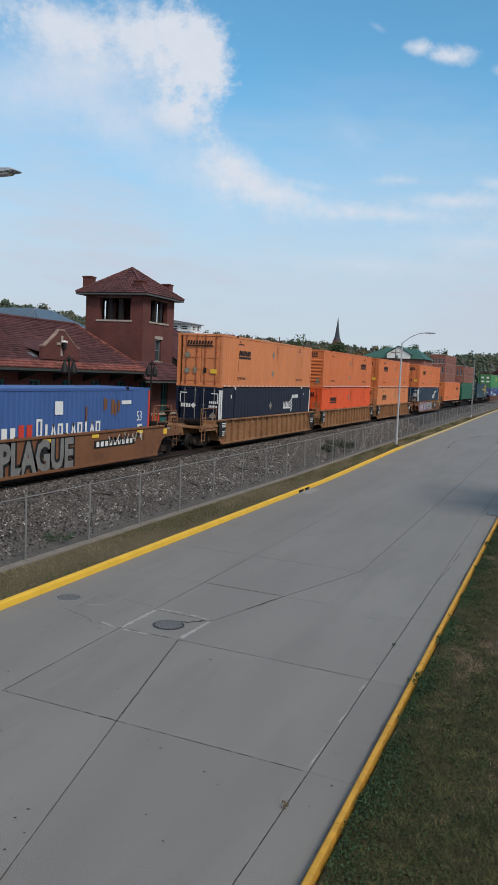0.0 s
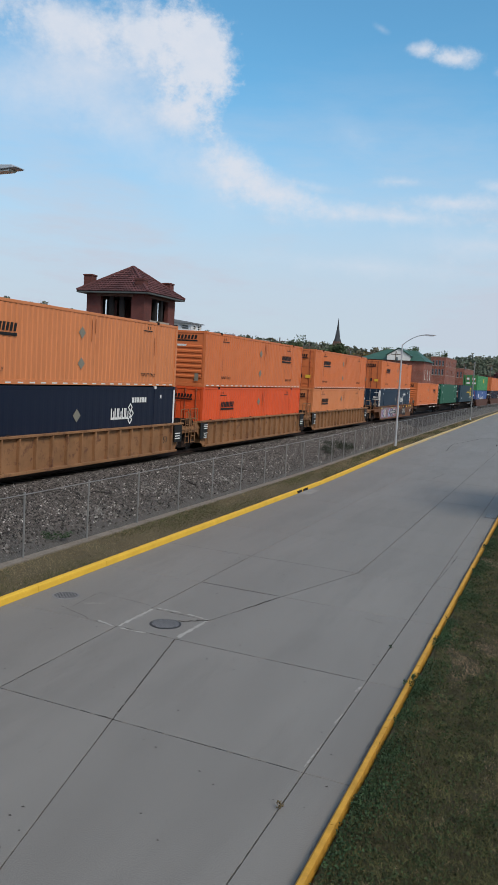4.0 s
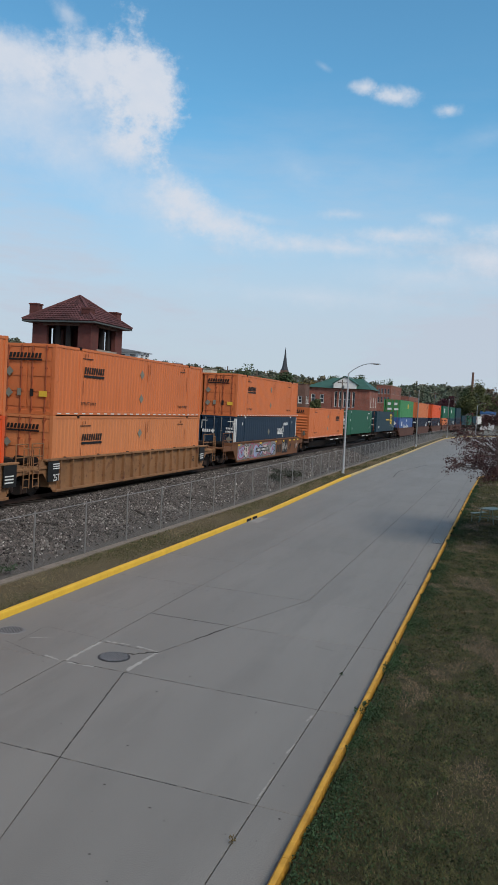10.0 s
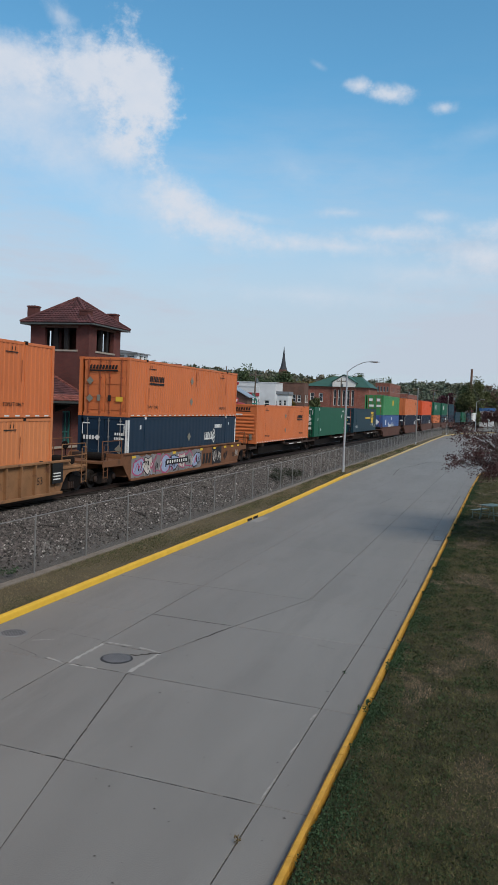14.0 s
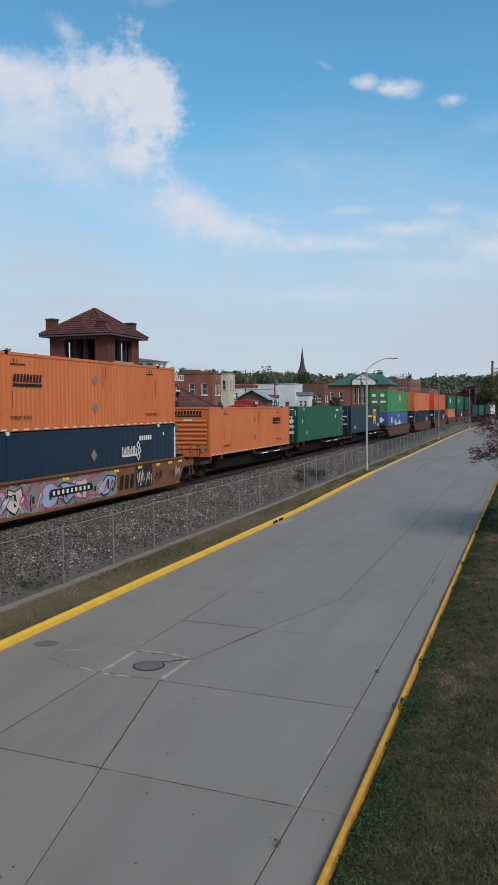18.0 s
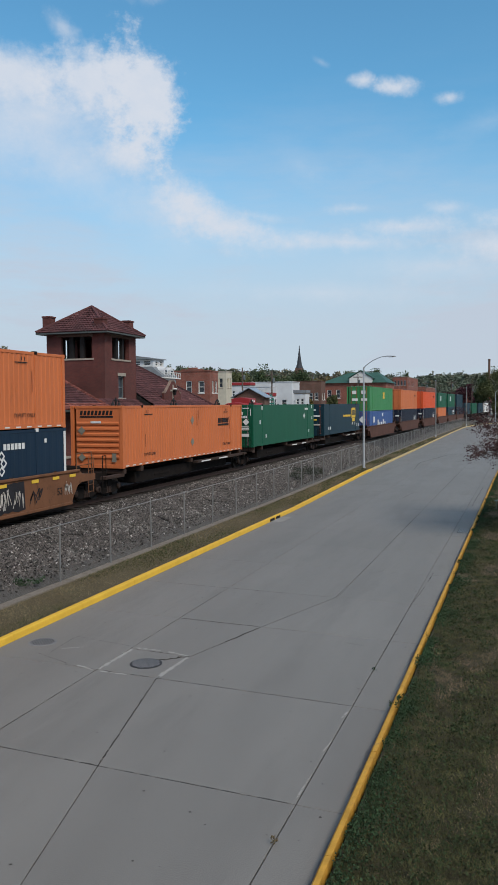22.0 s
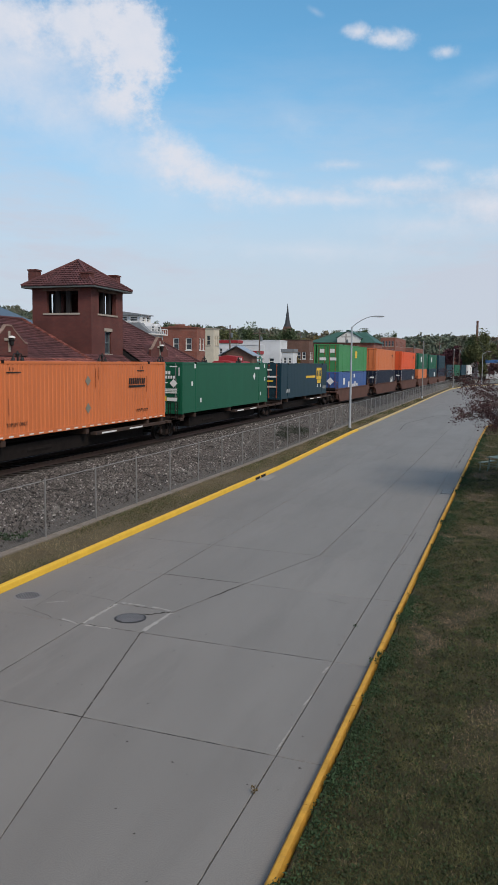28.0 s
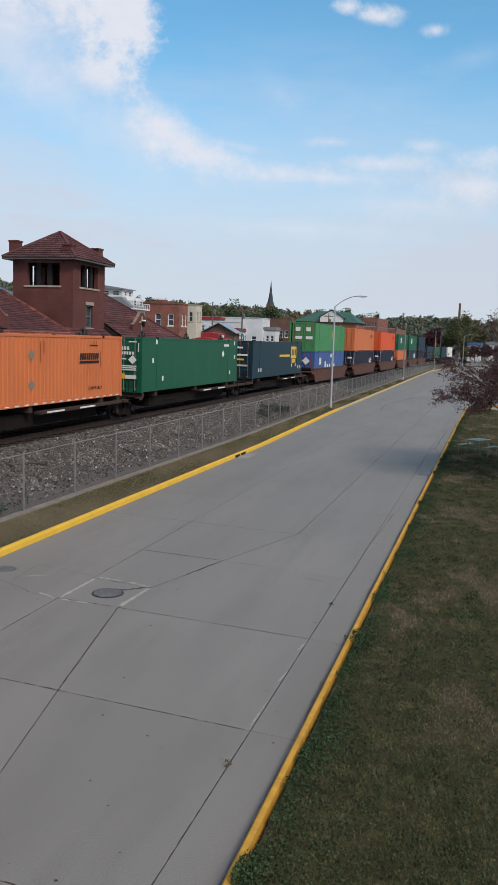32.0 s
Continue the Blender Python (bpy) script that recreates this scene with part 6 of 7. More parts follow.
# tower roof: low hipped tiles on a wide eave
OV = 0.58
e = [(TX0 - OV, TY0 - OV, TT), (TX1 + OV, TY0 - OV, TT), (TX1 + OV, TY1 + OV, TT), (TX0 - OV, TY1 + OV, TT)]
apex = ((TX0 + TX1) / 2, (TY0 + TY1) / 2, 13.2)
bm = nb()
quads(bm, [(x, y, z - .02) for x, y, z in e] + [(apex[0], apex[1], apex[2] - .05)] + [(x, y, z - .12) for x, y, z in e],
      [(0, 1, 4), (1, 2, 4), (2, 3, 4), (3, 0, 4), (5, 6, 7, 8), (0, 1, 6, 5), (1, 2, 7, 6), (2, 3, 8, 7), (3, 0, 5, 8)])
part("tower_roof_deck", bm, gutter_metal, depot)
for i in range(4):
    p, q = Vector(e[i]), Vector(e[(i + 1) % 4])
    tiled(depot, p, q, Vector(apex) + (q - p) * 0.01, Vector(apex) - (q - p) * 0.01, 0.3, 0.25)
    bm = nb()
    tube(bm, Vector(e[i]) + Vector((0, 0, .08)), Vector(apex) + Vector((0, 0, .08)), 0.1, 0.1, 6)
    part("hip_tiles", bm, tile_mat, depot)
for bx in ((-35.55, -34.85, 53.6, 54.3, 11.0, 12.4), (-31.2, -30.5, 58.3, 59.0, 11.0, 12.35), (-31.0, -30.25, 53.55, 54.25, 11.0, 12.1)):
    bm = nb()
    box(bm, *bx)
    box(bm, bx[0] - .05, bx[1] + .05, bx[2] - .05, bx[3] + .05, bx[5] - .12, bx[5] - .02)
    part("corner_pier", bm, depot_brick, depot)


def twin_lamp(x, y):
    l = thing("platform_lamp", "black cast-iron platform lamp with two hanging bell shades", "lamp post", pose(x, y, 1.24), "platform lamps")
    bm = nb()
    lathe(bm, [(0.16, 0), (0.14, 0.4), (0.08, 0.6), (0.06, 0.9), (0.05, 4.5), (0.09, 4.55), (0.03, 4.75)], seg=10)
    part("pole", bm, black_paint, l)
    bm = nb()
    bent(bm, [(0, -0.42, 4.4), (0, -0.36, 4.56), (0, -0.2, 4.6), (0, 0, 4.35), (0, 0.2, 4.6), (0, 0.36, 4.56), (0, 0.42, 4.4)], 0.03, 6)
    part("arms", bm, black_paint, l)
    for y1 in (-0.42, 0.42):
        bm = nb()
        lathe(bm, [(0.05, 4.42), (0.08, 4.36), (0.14, 4.18), (0.21, 3.88), (0.215, 3.83), (0.12, 3.78), (0.03, 3.7)], (0, y1, 0), seg=12)
        part("shade", bm, black_paint, l)
    return l


for y in (27.5, 36.6, 45.8, 54.7, 63.6, 72.5):
    twin_lamp(-25, y)

# blue-grey hipped roof behind the depot
bh = thing("blue_roofed_hall", "hall with a blue-grey ribbed metal hip roof behind the depot", "building")
bm = nb()
box(bm, -86, -66.2, 90, 106, 1, 9.6)
part("wall", bm, depot_brick, bh)
bm = nb()
quads(bm, [(-87, 89, 9.5), (-65.0, 89, 9.5), (-65.0, 107, 9.5), (-87, 107, 9.5), (-80, 96, 13.3), (-71.6, 96, 13.3), (-71.6, 100, 13.3), (-80, 100, 13.3)],
      [(0, 1, 5, 4), (1, 2, 6, 5), (2, 3, 7, 6), (3, 0, 4, 7), (4, 5, 6, 7), (0, 3, 2, 1)])
rf = part("roof", bm, M("blue_metal_roof", (0.10, 0.15, 0.20), 0.5, 0.3, var=0.15), bh)
for i in range(17):
    x = -86 + i * 1.3
    u = min(max(x, -80), -71.6)
    bm = nb()
    tube(bm, (x, 89, 9.55), (u, 96, 13.33), 0.06, seg=5)
    part("roof_rib", bm, M("roof_rib", (0.16, 0.21, 0.26), 0.5, 0.3) if i == 0 else bpy.data.materials["roof_rib"], rf)

# red barrier posts on the platform
bm = nb()
lathe(bm, [(.16, 0), (.16, .05), (.06, .08), (.06, .98), (.075, 1.0), (.03, 1.05)], seg=10)
lathe(bm, [(.064, .72), (.066, .73), (.066, .80), (.064, .81)], seg=10)
post = mesh_of(bm, "barrier_post", red_paint)
for i in range(9):
    y = 47.5 + i * .45
    tagged(part("barrier_post", post, None, at=pose(-27.2, y, 1.24)), "red plastic barrier post on the platform", "barrier post", "platform barriers")

# ---- town behind the depot ----
cream_wall = M("cream_wall", (0.55, 0.50, 0.40), 0.85, var=0.1)
white_wall = M("white_wall", (0.62, 0.63, 0.64), 0.8, var=0.1, scale=0.4)
grey_roof = M("grey_roof", (0.20, 0.215, 0.23), 0.8, var=0.15)
metal_roof = M("metal_roof", (0.33, 0.38, 0.43), 0.45, 0.3, var=0.1)
green_roof = M("green_roof", (0.035, 0.10, 0.076), 0.6, var=0.15, scale=0.6)
red_shed = M("red_shed", (0.30, 0.026, 0.030), 0.6, var=0.12)
blue_roof = M("blue_roof", (0.06, 0.16, 0.36), 0.6, var=0.1)
pole_wood = M("pole_wood", (0.13, 0.10, 0.08), 0.95, var=0.2)


def windows_in(b, wall, axis, at, spec, frame=white_trim, arch=False):
    """Frames, sills and panes for the openings of one wall."""
    for u0, u1, z0, z1 in spec:
        bm = nb()
        t = 0.12
        bars = ((u0, u0 + t, z0, z1), (u1 - t, u1, z0, z1), (u0 + t, u1 - t, z1 - t, z1), (u0 + t, u1 - t, z0, z0 + t), (u0 + t, u1 - t, (z0 + z1) / 2 - .05, (z0 + z1) / 2 + .05))
        for a, c, d, e in bars:
            box(bm, at - .2, at - .08, a, c, d, e) if axis == "x" else box(bm, a, c, at + .08, at + .2, d, e)
        w = part("window", bm, frame, b)
        bm = nb()
        box(bm, at - .26, at - .22, u0, u1, z0, z1) if axis == "x" else box(bm, u0, u1, at + .22, at + .26, z0, z1)
        part("pane", bm, window_glass, w)
        bm = nb()
        box(bm, at - .05, at + .08, u0 - .1, u1 + .1, z0 - .15, z0) if axis == "x" else box(bm, u0 - .1, u1 + .1, at - .08, at + .05, z0 - .15, z0)
        part("sill", bm, limestone if frame is not white_trim else white_trim, w)


def block(name, label, x0, x1, y0, y1, z1, wall, near=(), side=(), z0=1.0, cap=limestone, roof=grey_roof, frame=white_trim, parapet=0.5):
    """A flat-roofed building with openings in its near wall (y0) and the wall towards the track (x1)."""
    b = thing(name, label, "building")
    for axis, at, u0, u1, holes in (("y", y0, x0, x1, near), ("x", x1, y0 + .3, y1, side)):
        bm = nb()
        wall_with_holes(bm, axis, at, u0, u1, z0, z1, list(holes), .3)
        part("wall", bm, wall, b)
        windows_in(b, wall, axis, at, holes, frame)
    bm = nb()
    box(bm, x0, x0 + .3, y0 + .3, y1, z0, z1)
    box(bm, x0 + .3, x1 - .3, y1 - .3, y1, z0, z1)
    part("wall", bm, wall, b)
    bm = nb()
    box(bm, x0 + .3, x1 - .3, y0 + .3, y1 - .3, z1 - parapet - .2, z1 - parapet)
    part("roof", bm, roof, b)
    bm = nb()
    box(bm, x0 - .1, x1 + .1, y0 - .1, y0 + .4, z1, z1 + .14)
    box(bm, x1 - .4, x1 + .1, y0 + .4, y1 + .1, z1, z1 + .14)
    part("coping", bm, cap, b)
    return b


def row(a, b, n, w, z0, z1):
    s = (b - a) / n
    return [(a + s * (i + .5) - w / 2, a + s * (i + .5) + w / 2, z0, z1) for i in range(n)]


# pale house with a dormered lower roof and a boxed upper storey
h = thing("white_house", "white wooden house with grey roof, dormers and boxed upper storey", "house")
bm = nb()
wall_with_holes(bm, "y", 95, -52.8, -44.9, 1, 9.1, row(-52.3, -45.4, 4, .9, 6.3, 8.0), .3)
wall_with_holes(bm, "x", -44.9, 95.3, 99, 1, 9.1, row(95.6, 99, 2, .8, 6.3, 8.0), .3)
part("wall", bm, white_wall, h)
windows_in(h, white_wall, "y", 95, row(-52.3, -45.4, 4, .9, 6.3, 8.0))
bm = nb()
prism(bm, [(-53.2, 9.1), (-44.6, 9.1), (-46.3, 10.5), (-51.4, 10.5)], "y", 94.6, 99.4)
part("lower_roof", bm, grey_roof, h)
bm = nb()
box(bm, -46.2, -44.4, 94.5, 99.5, 8.95, 9.1)
part("balcony_deck", bm, white_trim, h)
for i in range(9):
    bm = nb()
    box(bm, -44.47, -44.41, 94.6 + i * .6, 94.66 + i * .6, 9.1, 9.7)
    part("baluster", bm, white_trim, h)
bm = nb()
box(bm, -44.48, -44.40, 94.5, 99.5, 9.7, 9.78)
part("balcony_rail", bm, white_trim, h)
bm = nb()
wall_with_holes(bm, "y", 95.2, -51.2, -46.4, 10.5, 11.5, row(-51.0, -46.6, 3, 1.1, 10.65, 11.35), .3)
wall_with_holes(bm, "x", -46.4, 95.5, 98.4, 10.5, 11.5, row(95.7, 98.4, 2, .9, 10.65, 11.35), .3)
part("upper_wall", bm, white_wall, h)
windows_in(h, white_wall, "y", 95.2, row(-51.0, -46.6, 3, 1.1, 10.65, 11.35))
windows_in(h, white_wall, "x", -46.4, row(95.7, 98.4, 2, .9, 10.65, 11.35))
bm = nb()
prism(bm, [(-51.6, 11.5), (-46.1, 11.5), (-46.2, 11.62), (-48.8, 11.95), (-51.4, 11.62)], "y", 94.8, 98.8)
part("upper_roof", bm, grey_roof, h)
for y in (96.1, 98.0):
    bm = nb()
    prism(bm, [(y - .55, 9.3), (y + .55, 9.3), (y + .55, 10.1), (y, 10.5), (y - .55, 10.1)], "x", -46.6, -45.0)
    d = part("dormer", bm, white_wall, h)
    bm = nb()
    box(bm, -45.0, -44.97, y - .28, y + .28, 9.5, 10.05)
    part("pane", bm, window_glass, d)

b = block("brick_shop", "two-storey red brick building with white-trimmed windows", -54.8, -48.4, 120, 123.5, 10.85, town_brick,
          row(-53.2, -48.8, 2, 1.05, 7.4, 9.3) + [(-54.4, -53.5, 3, 5.2)], row(120.6, 123.4, 2, .8, 7.4, 9.3), cap=town_brick)
bm = nb()
prism(bm, [(-54.9, 10.98), (-48.3, 10.98), (-48.3, 11.05), (-49.6, 11.05), (-49.6, 11.25), (-50.6, 11.25), (-50.6, 11.5), (-52.2, 11.5), (-52.2, 11.25), (-53.4, 11.25), (-53.4, 11.05), (-54.9, 11.05)], "y", 119.9, 120.3)
part("stepped_parapet", bm, town_brick, b)
block("cream_shop", "narrow cream-painted two-storey building", -56.6, -53.2, 140, 143, 11.6, cream_wall, row(-56.2, -53.6, 2, .8, 8.6, 10.4), row(140.4, 143, 2, .7, 8.6, 10.4), frame=cream_wall)
block("white_warehouse", "long low white warehouse", -66, -49.6, 172, 178, 10.4, white_wall, row(-62, -50, 4, 1.2, 5, 6.5), row(172.5, 178, 2, 1.2, 5, 6.5), cap=white_wall, parapet=0.3)
block("white_shop", "low white commercial building", -53.5, -47.6, 150, 153, 8.9, white_wall, row(-52, -46, 3, 1.0, 5, 6.5), row(150.5, 153, 1, 1.0, 5, 6.5), cap=white_wall, parapet=0.3)
block("brown_shop", "flat-roofed brown brick building", -54.2, -47.4, 190, 194, 11.0, brown_brick, row(-52, -48, 3, .9, 6.5, 8.2), row(190.6, 194, 2, 1, 6.5, 8.2), cap=brown_brick)

hut = thing("metal_roofed_shed", "small shed with a pale blue metal gable roof", "shed")
bm = nb()
prism(bm, [(-40.6, 1), (-35.9, 1), (-35.9, 6.5), (-38.2, 7.7), (-40.6, 6.5)], "y", 110, 112.4)
part("wall", bm, brown_brick, hut)
for a, b2 in (((-41, 6.4), (-38.2, 7.82)), ((-38.2, 7.82), (-35.5, 6.4))):
    bm = nb()
    prism(bm, [a, b2, (b2[0], b2[1] + .1), (a[0], a[1] + .1)], "y", 109.6, 112.8)
    part("roof", bm, metal_roof, hut)
cab = thing("red_caboose", "red wooden caboose parked behind the depot", "caboose")
bm = nb()
prism(bm, [(-37.2, 2.1), (-34.3, 2.1), (-34.3, 5.3), (-34.6, 5.6), (-35.75, 5.75), (-36.9, 5.6), (-37.2, 5.3)], "y", 97, 105)
part("body", bm, red_shed, cab, bevel=0.05)
bm = nb()
prism(bm, [(-37.0, 5.6), (-34.5, 5.6), (-34.5, 6.25), (-35.75, 6.4), (-37.0, 6.25)], "y", 99.2, 102)
part("cupola", bm, red_shed, cab, bevel=0.05)
bm = nb()
for i in range(3):
    box(bm, -34.5, -34.48, 99.8 + i * .6, 100.2 + i * .6, 5.75, 6.1)
part("number_bars", bm, white_paint, cab)
for y in (98.8, 103.2):
    bm = nb()
    box(bm, -36.8, -34.7, y - 1.2, y + 1.2, 1.25, 2.1)
    part("bogie", bm, grime_and_shade, cab)

g = thing("green_roofed_hall", "long brick hall with a green hipped roof and white gable", "building")
bm = nb()
nearw = row(-51.4, -46.6, 2, 1.1, 7.0, 9.2) + row(-44.6, -38.6, 5, .75, 6.0, 10.2)
wall_with_holes(bm, "y", 210, -52.2, -35, 1, 11.0, nearw, .3)
sidew = row(211, 223, 3, 1.2, 6.4, 9)
wall_with_holes(bm, "x", -35, 210.3, 223.5, 1, 11.0, sidew, .3)
part("wall", bm, town_brick, g)
bm = nb()
wall_with_holes(bm, "y", 209.8, -44.9, -38.3, 1, 10.9, nearw[2:], .2)
part("facade_panel", bm, town_brick, g, "brick entrance front with tall windows")
windows_in(g, town_brick, "y", 210, nearw)
windows_in(g, town_brick, "x", -35, sidew)
bm = nb()
quads(bm, [(-52.7, 209.4, 11), (-34.5, 209.4, 11), (-34.5, 224, 11), (-52.7, 224, 11), (-46.0, 215.5, 13.9), (-38.2, 215.5, 13.9), (-38.2, 218, 13.9), (-46, 218, 13.9)],
      [(0, 1, 5, 4), (1, 2, 6, 5), (2, 3, 7, 6), (3, 0, 4, 7), (4, 5, 6, 7), (0, 3, 2, 1)])
part("roof", bm, green_roof, g)
bm = nb()
prism(bm, [(-44.6, 11.0), (-38.6, 11.0), (-38.6, 12.2), (-41.6, 14.0), (-44.6, 12.2)], "y", 209.2, 214)
gg = part("gable", bm, white_trim, g, "white boarded gable")
for a, b2 in (((-45.0, 12.1), (-41.6, 14.15)), ((-41.6, 14.15), (-38.2, 12.1))):
    bm = nb()
    prism(bm, [a, b2, (b2[0], b2[1] + .15), (a[0], a[1] + .15)], "y", 208.9, 215)
    part("gable_roof", bm, green_roof, gg)
block("brick_block", "three-storey red brick block with a pale cornice", -39.6, -35.1, 250, 275, 13.6, town_brick, row(-39.3, -35.4, 4, .6, 11, 12.6) + row(-39.3, -35.4, 4, .6, 8.2, 10), row(251, 275, 8, .9, 11, 12.6) + row(251, 275, 8, .9, 8.2, 10), frame=grey_roof)
block("brick_row", "two-storey red brick shop row with dark windows", -40, -33.8, 285, 320, 11.2, town_brick, row(-39.5, -34, 5, .6, 8, 10), row(286, 320, 10, 1.0, 8, 10), frame=grey_roof)

church = thing("church_steeple", "slender dark church spire above the trees", "church")
bm = nb()
box(bm, -113.2, -109.8, 398, 402, 2, 24)
part("tower", bm, brown_brick, church)
bm = nb()
lathe(bm, [(2.1, 23.8), (1.35, 26), (0.65, 30.5), (0.06, 36.0)], (-111.5, 400, 0), seg=8)
part("spire", bm, M("spire_slate", (0.05, 0.055, 0.065), 0.8, var=0.2), church)
bm = nb()
box(bm, -125, -113.3, 400, 412, 2, 15)
part("nave", bm, brown_brick, church)
stack = nb()
lathe(stack, [(0.75, 0), (0.5, 25.6), (0.56, 25.7), (0.56, 26.4), (0.4, 26.4)], (-17.4, 400, 0), seg=12)
solo("factory_chimney", stack, brown_brick, "tall thin dark brick factory chimney", "chimney")

far = thing("white_gabled_house", "white house with a red gable roof at the road's far end", "house")
bm = nb()
prism(bm, [(-18.4, 0.5), (-14.2, 0.5), (-14.2, 5.5), (-16.3, 9.8), (-18.4, 5.5)], "y", 340, 352)
part("wall", bm, white_wall, far)
for s, (a, b2) in enumerate((((-18.9, 5.0), (-16.3, 10.1)), ((-16.3, 10.1), (-13.7, 5.0)))):
    bm = nb()
    prism(bm, [a, b2, (b2[0], b2[1] + .2), (a[0], a[1] + .2)], "y", 339.5, 353)
    part("roof", bm, red_shed, far)
bm = nb()
box(bm, -17, -15.6, 339.93, 340, 2.2, 4.6)
part("window", bm, window_glass, far)
for x0, x1, zt, rm, lab, y0 in ((-10.4, -5.2, 6.6, blue_roof, "low white building with a bright blue roof edge", 330), (-3.5, 6, 7.2, grey_roof, "low white roadside building", 345), (-30, -23, 9, tile_mat, "dark red-roofed brick house beyond the track", 350)):
    b = block("roadside_building", lab, x0, x1, y0, y0 + 15, zt, white_wall if rm is not tile_mat else town_brick, row(x0 + .3, x1 - .3, 3, 1, 2.6, 4.6), (), z0=0.2)
    bm = nb()
    box(bm, x0 - .4, x1 + .4, y0 - .4, y0 + 15, zt - .2, zt + 1.0)
    part("fascia", bm, rm, b)


def utility_pole(x, y, top, arms=True):
    u = thing("utility_pole", "weathered wooden utility pole with crossarm", "utility pole", pose(x, y, 0.9), "utility poles")
    bm = nb()
    tube(bm, (0, 0, 0), (0, 0, top - .9), 0.17, 0.11, 8)
    part("pole", bm, pole_wood, u)
    if arms:
        bm = nb()
        box(bm, -1.1, 1.1, -.07, .07, top - 1.7, top - 1.55)
        part("crossarm", bm, pole_wood, u)
        for k in (-.95, -.45, .45, .95):
            bm = nb()
            lathe(bm, [(.05, 0), (.07, .1), (.03, .18)], (k, 0, top - 1.55), seg=6)
            part("insulator", bm, window_glass, u)
        bm = nb()
        lathe(bm, [(.2, 0), (.22, .1), (.22, .7), (.15, .8)], (.32, 0, top - 3.0), seg=8)
        part("transformer", bm, flashing, u)
    return u


for x, y, z in ((-46.4, 130, 11.8), (-41.4, 131, 11.2), (-30.9, 262, 12.6), (-22.8, 262, 12.8), (-68.5, 262, 15.9), (-61.2, 262, 14.9), (-37.6, 186, 12.4), (-19, 300, 12)):
    utility_pole(x, y, z)

# green steel frame and small roofs among the lots behind the depot
fr = thing("green_steel_frame", "teal-green steel frame beside the parking lot", "frame", pose(-41.2, 128, 1))
tealf = M("teal_steel", (0.03, 0.20, 0.16), 0.6, var=0.15)
for x in (-1.1, 1.1):
    bm = nb()
    bent(bm, [(x, 0, 0), (x, 0, 5.2), (x * .3, 0, 6.3)], .12, 6)
    part("post", bm, tealf, fr)
for z in (4.6, 5.2):
    bm = nb()
    tube(bm, (-1.1, 0, z), (1.1, 0, z), .1, seg=6)
    part("beam", bm, tealf, fr)
for k, (x, y, w, zt, m, lab) in enumerate(((-51, 146, 3, 7.2, grey_roof, "low grey-roofed shed in the lot"), (-46.5, 142, 2.6, 6.9, red_shed, "low red-roofed shed in the lot"), (-58, 160, 5, 9.4, red_shed, "white shop with a red parapet"), (-44.5, 160, 2.4, 7.6, grey_roof, "small grey-roofed store in the lot"))):
    b = block("small_store", lab, x - w / 2, x + w / 2, y, y + 3, zt, white_wall, row(x - w / 2 + .2, x + w / 2 - .2, 2, .7, zt - 2.2, zt - 1.0))
    bm = nb()
    box(bm, x - w / 2 - .2, x + w / 2 + .2, y - .2, y + 3.2, zt + .15, zt + .75)
    part("fascia", bm, m, b)

# ---- plants ----
rng = np.random.default_rng(7)


def leaf_mat(name, col, spread=0.3):
    m = M(name, col, 0.75, var=0.25, scale=0.25, fine=3, bump=0, spread=spread, island=True)
    bs = m.node_tree.nodes["Principled BSDF"]
    bs.inputs["Specular IOR Level"].default_value = 0.25
    return m


leaf_green = leaf_mat("leaf_green", (0.064, 0.092, 0.042))
leaf_olive = leaf_mat("leaf_olive", (0.095, 0.105, 0.042))
leaf_gold = leaf_mat("leaf_gold", (0.15, 0.105, 0.025))
leaf_purple = leaf_mat("leaf_purple", (0.055, 0.018, 0.025))
leaf_russet = leaf_mat("leaf_russet", (0.090, 0.044, 0.042), 0.55)
# Distance haze is mixed into these three paler, greyer leaf colours.
hazed_green = leaf_mat("hazed_green", (0.105, 0.130, 0.092), 0.12)
hazed_olive = leaf_mat("hazed_olive", (0.130, 0.138, 0.098), 0.12)
hazed_gold = leaf_mat("hazed_gold", (0.155, 0.135, 0.088), 0.16)
bark = M("bark", (0.085, 0.065, 0.055), 0.95, var=0.25, scale=3, fine=30, bump=0.5)


def leaves(points, size, jitter=0.5, droop=0.0):
    """One four-cornered, slightly folded leaf or spray at each point, turned at random."""
    n = len(points)
    a = rng.normal(size=(n, 3))
    a[:, 2] -= droop
    a /= np.linalg.norm(a, axis=1)[:, None]
    b = np.cross(a, rng.normal(size=(n, 3)))
    b /= np.linalg.norm(b, axis=1)[:, None]
    s = (size * (1 + jitter * (rng.random(n) - 0.5) * 2))[:, None]
    v = np.stack([points - a * s, points + b * s * 0.55, points + a * s, points - b * s * 0.55], 1).reshape(-1, 3)
    f = np.arange(n * 4).reshape(-1, 4)
    return v, f


def crown_points(n, rx, ry, rz, clumps, tight=0.33):
    """Points gathered in clumps near the shell of an uneven crown."""
    c = rng.normal(size=(clumps, 3))
    c /= np.linalg.norm(c, axis=1)[:, None]
    c *= (0.45 + 0.5 * rng.random(clumps))[:, None]
    c[:, 2] = np.where(c[:, 2] < -0.55, -c[:, 2], c[:, 2])
    which = rng.integers(0, clumps, n)
    p = c[which] + np.clip(rng.normal(size=(n, 3)), -1.5, 1.5) * tight * (0.5 + rng.random(clumps))[which][:, None] * 0.6
    return p * np.array([rx, ry, rz])


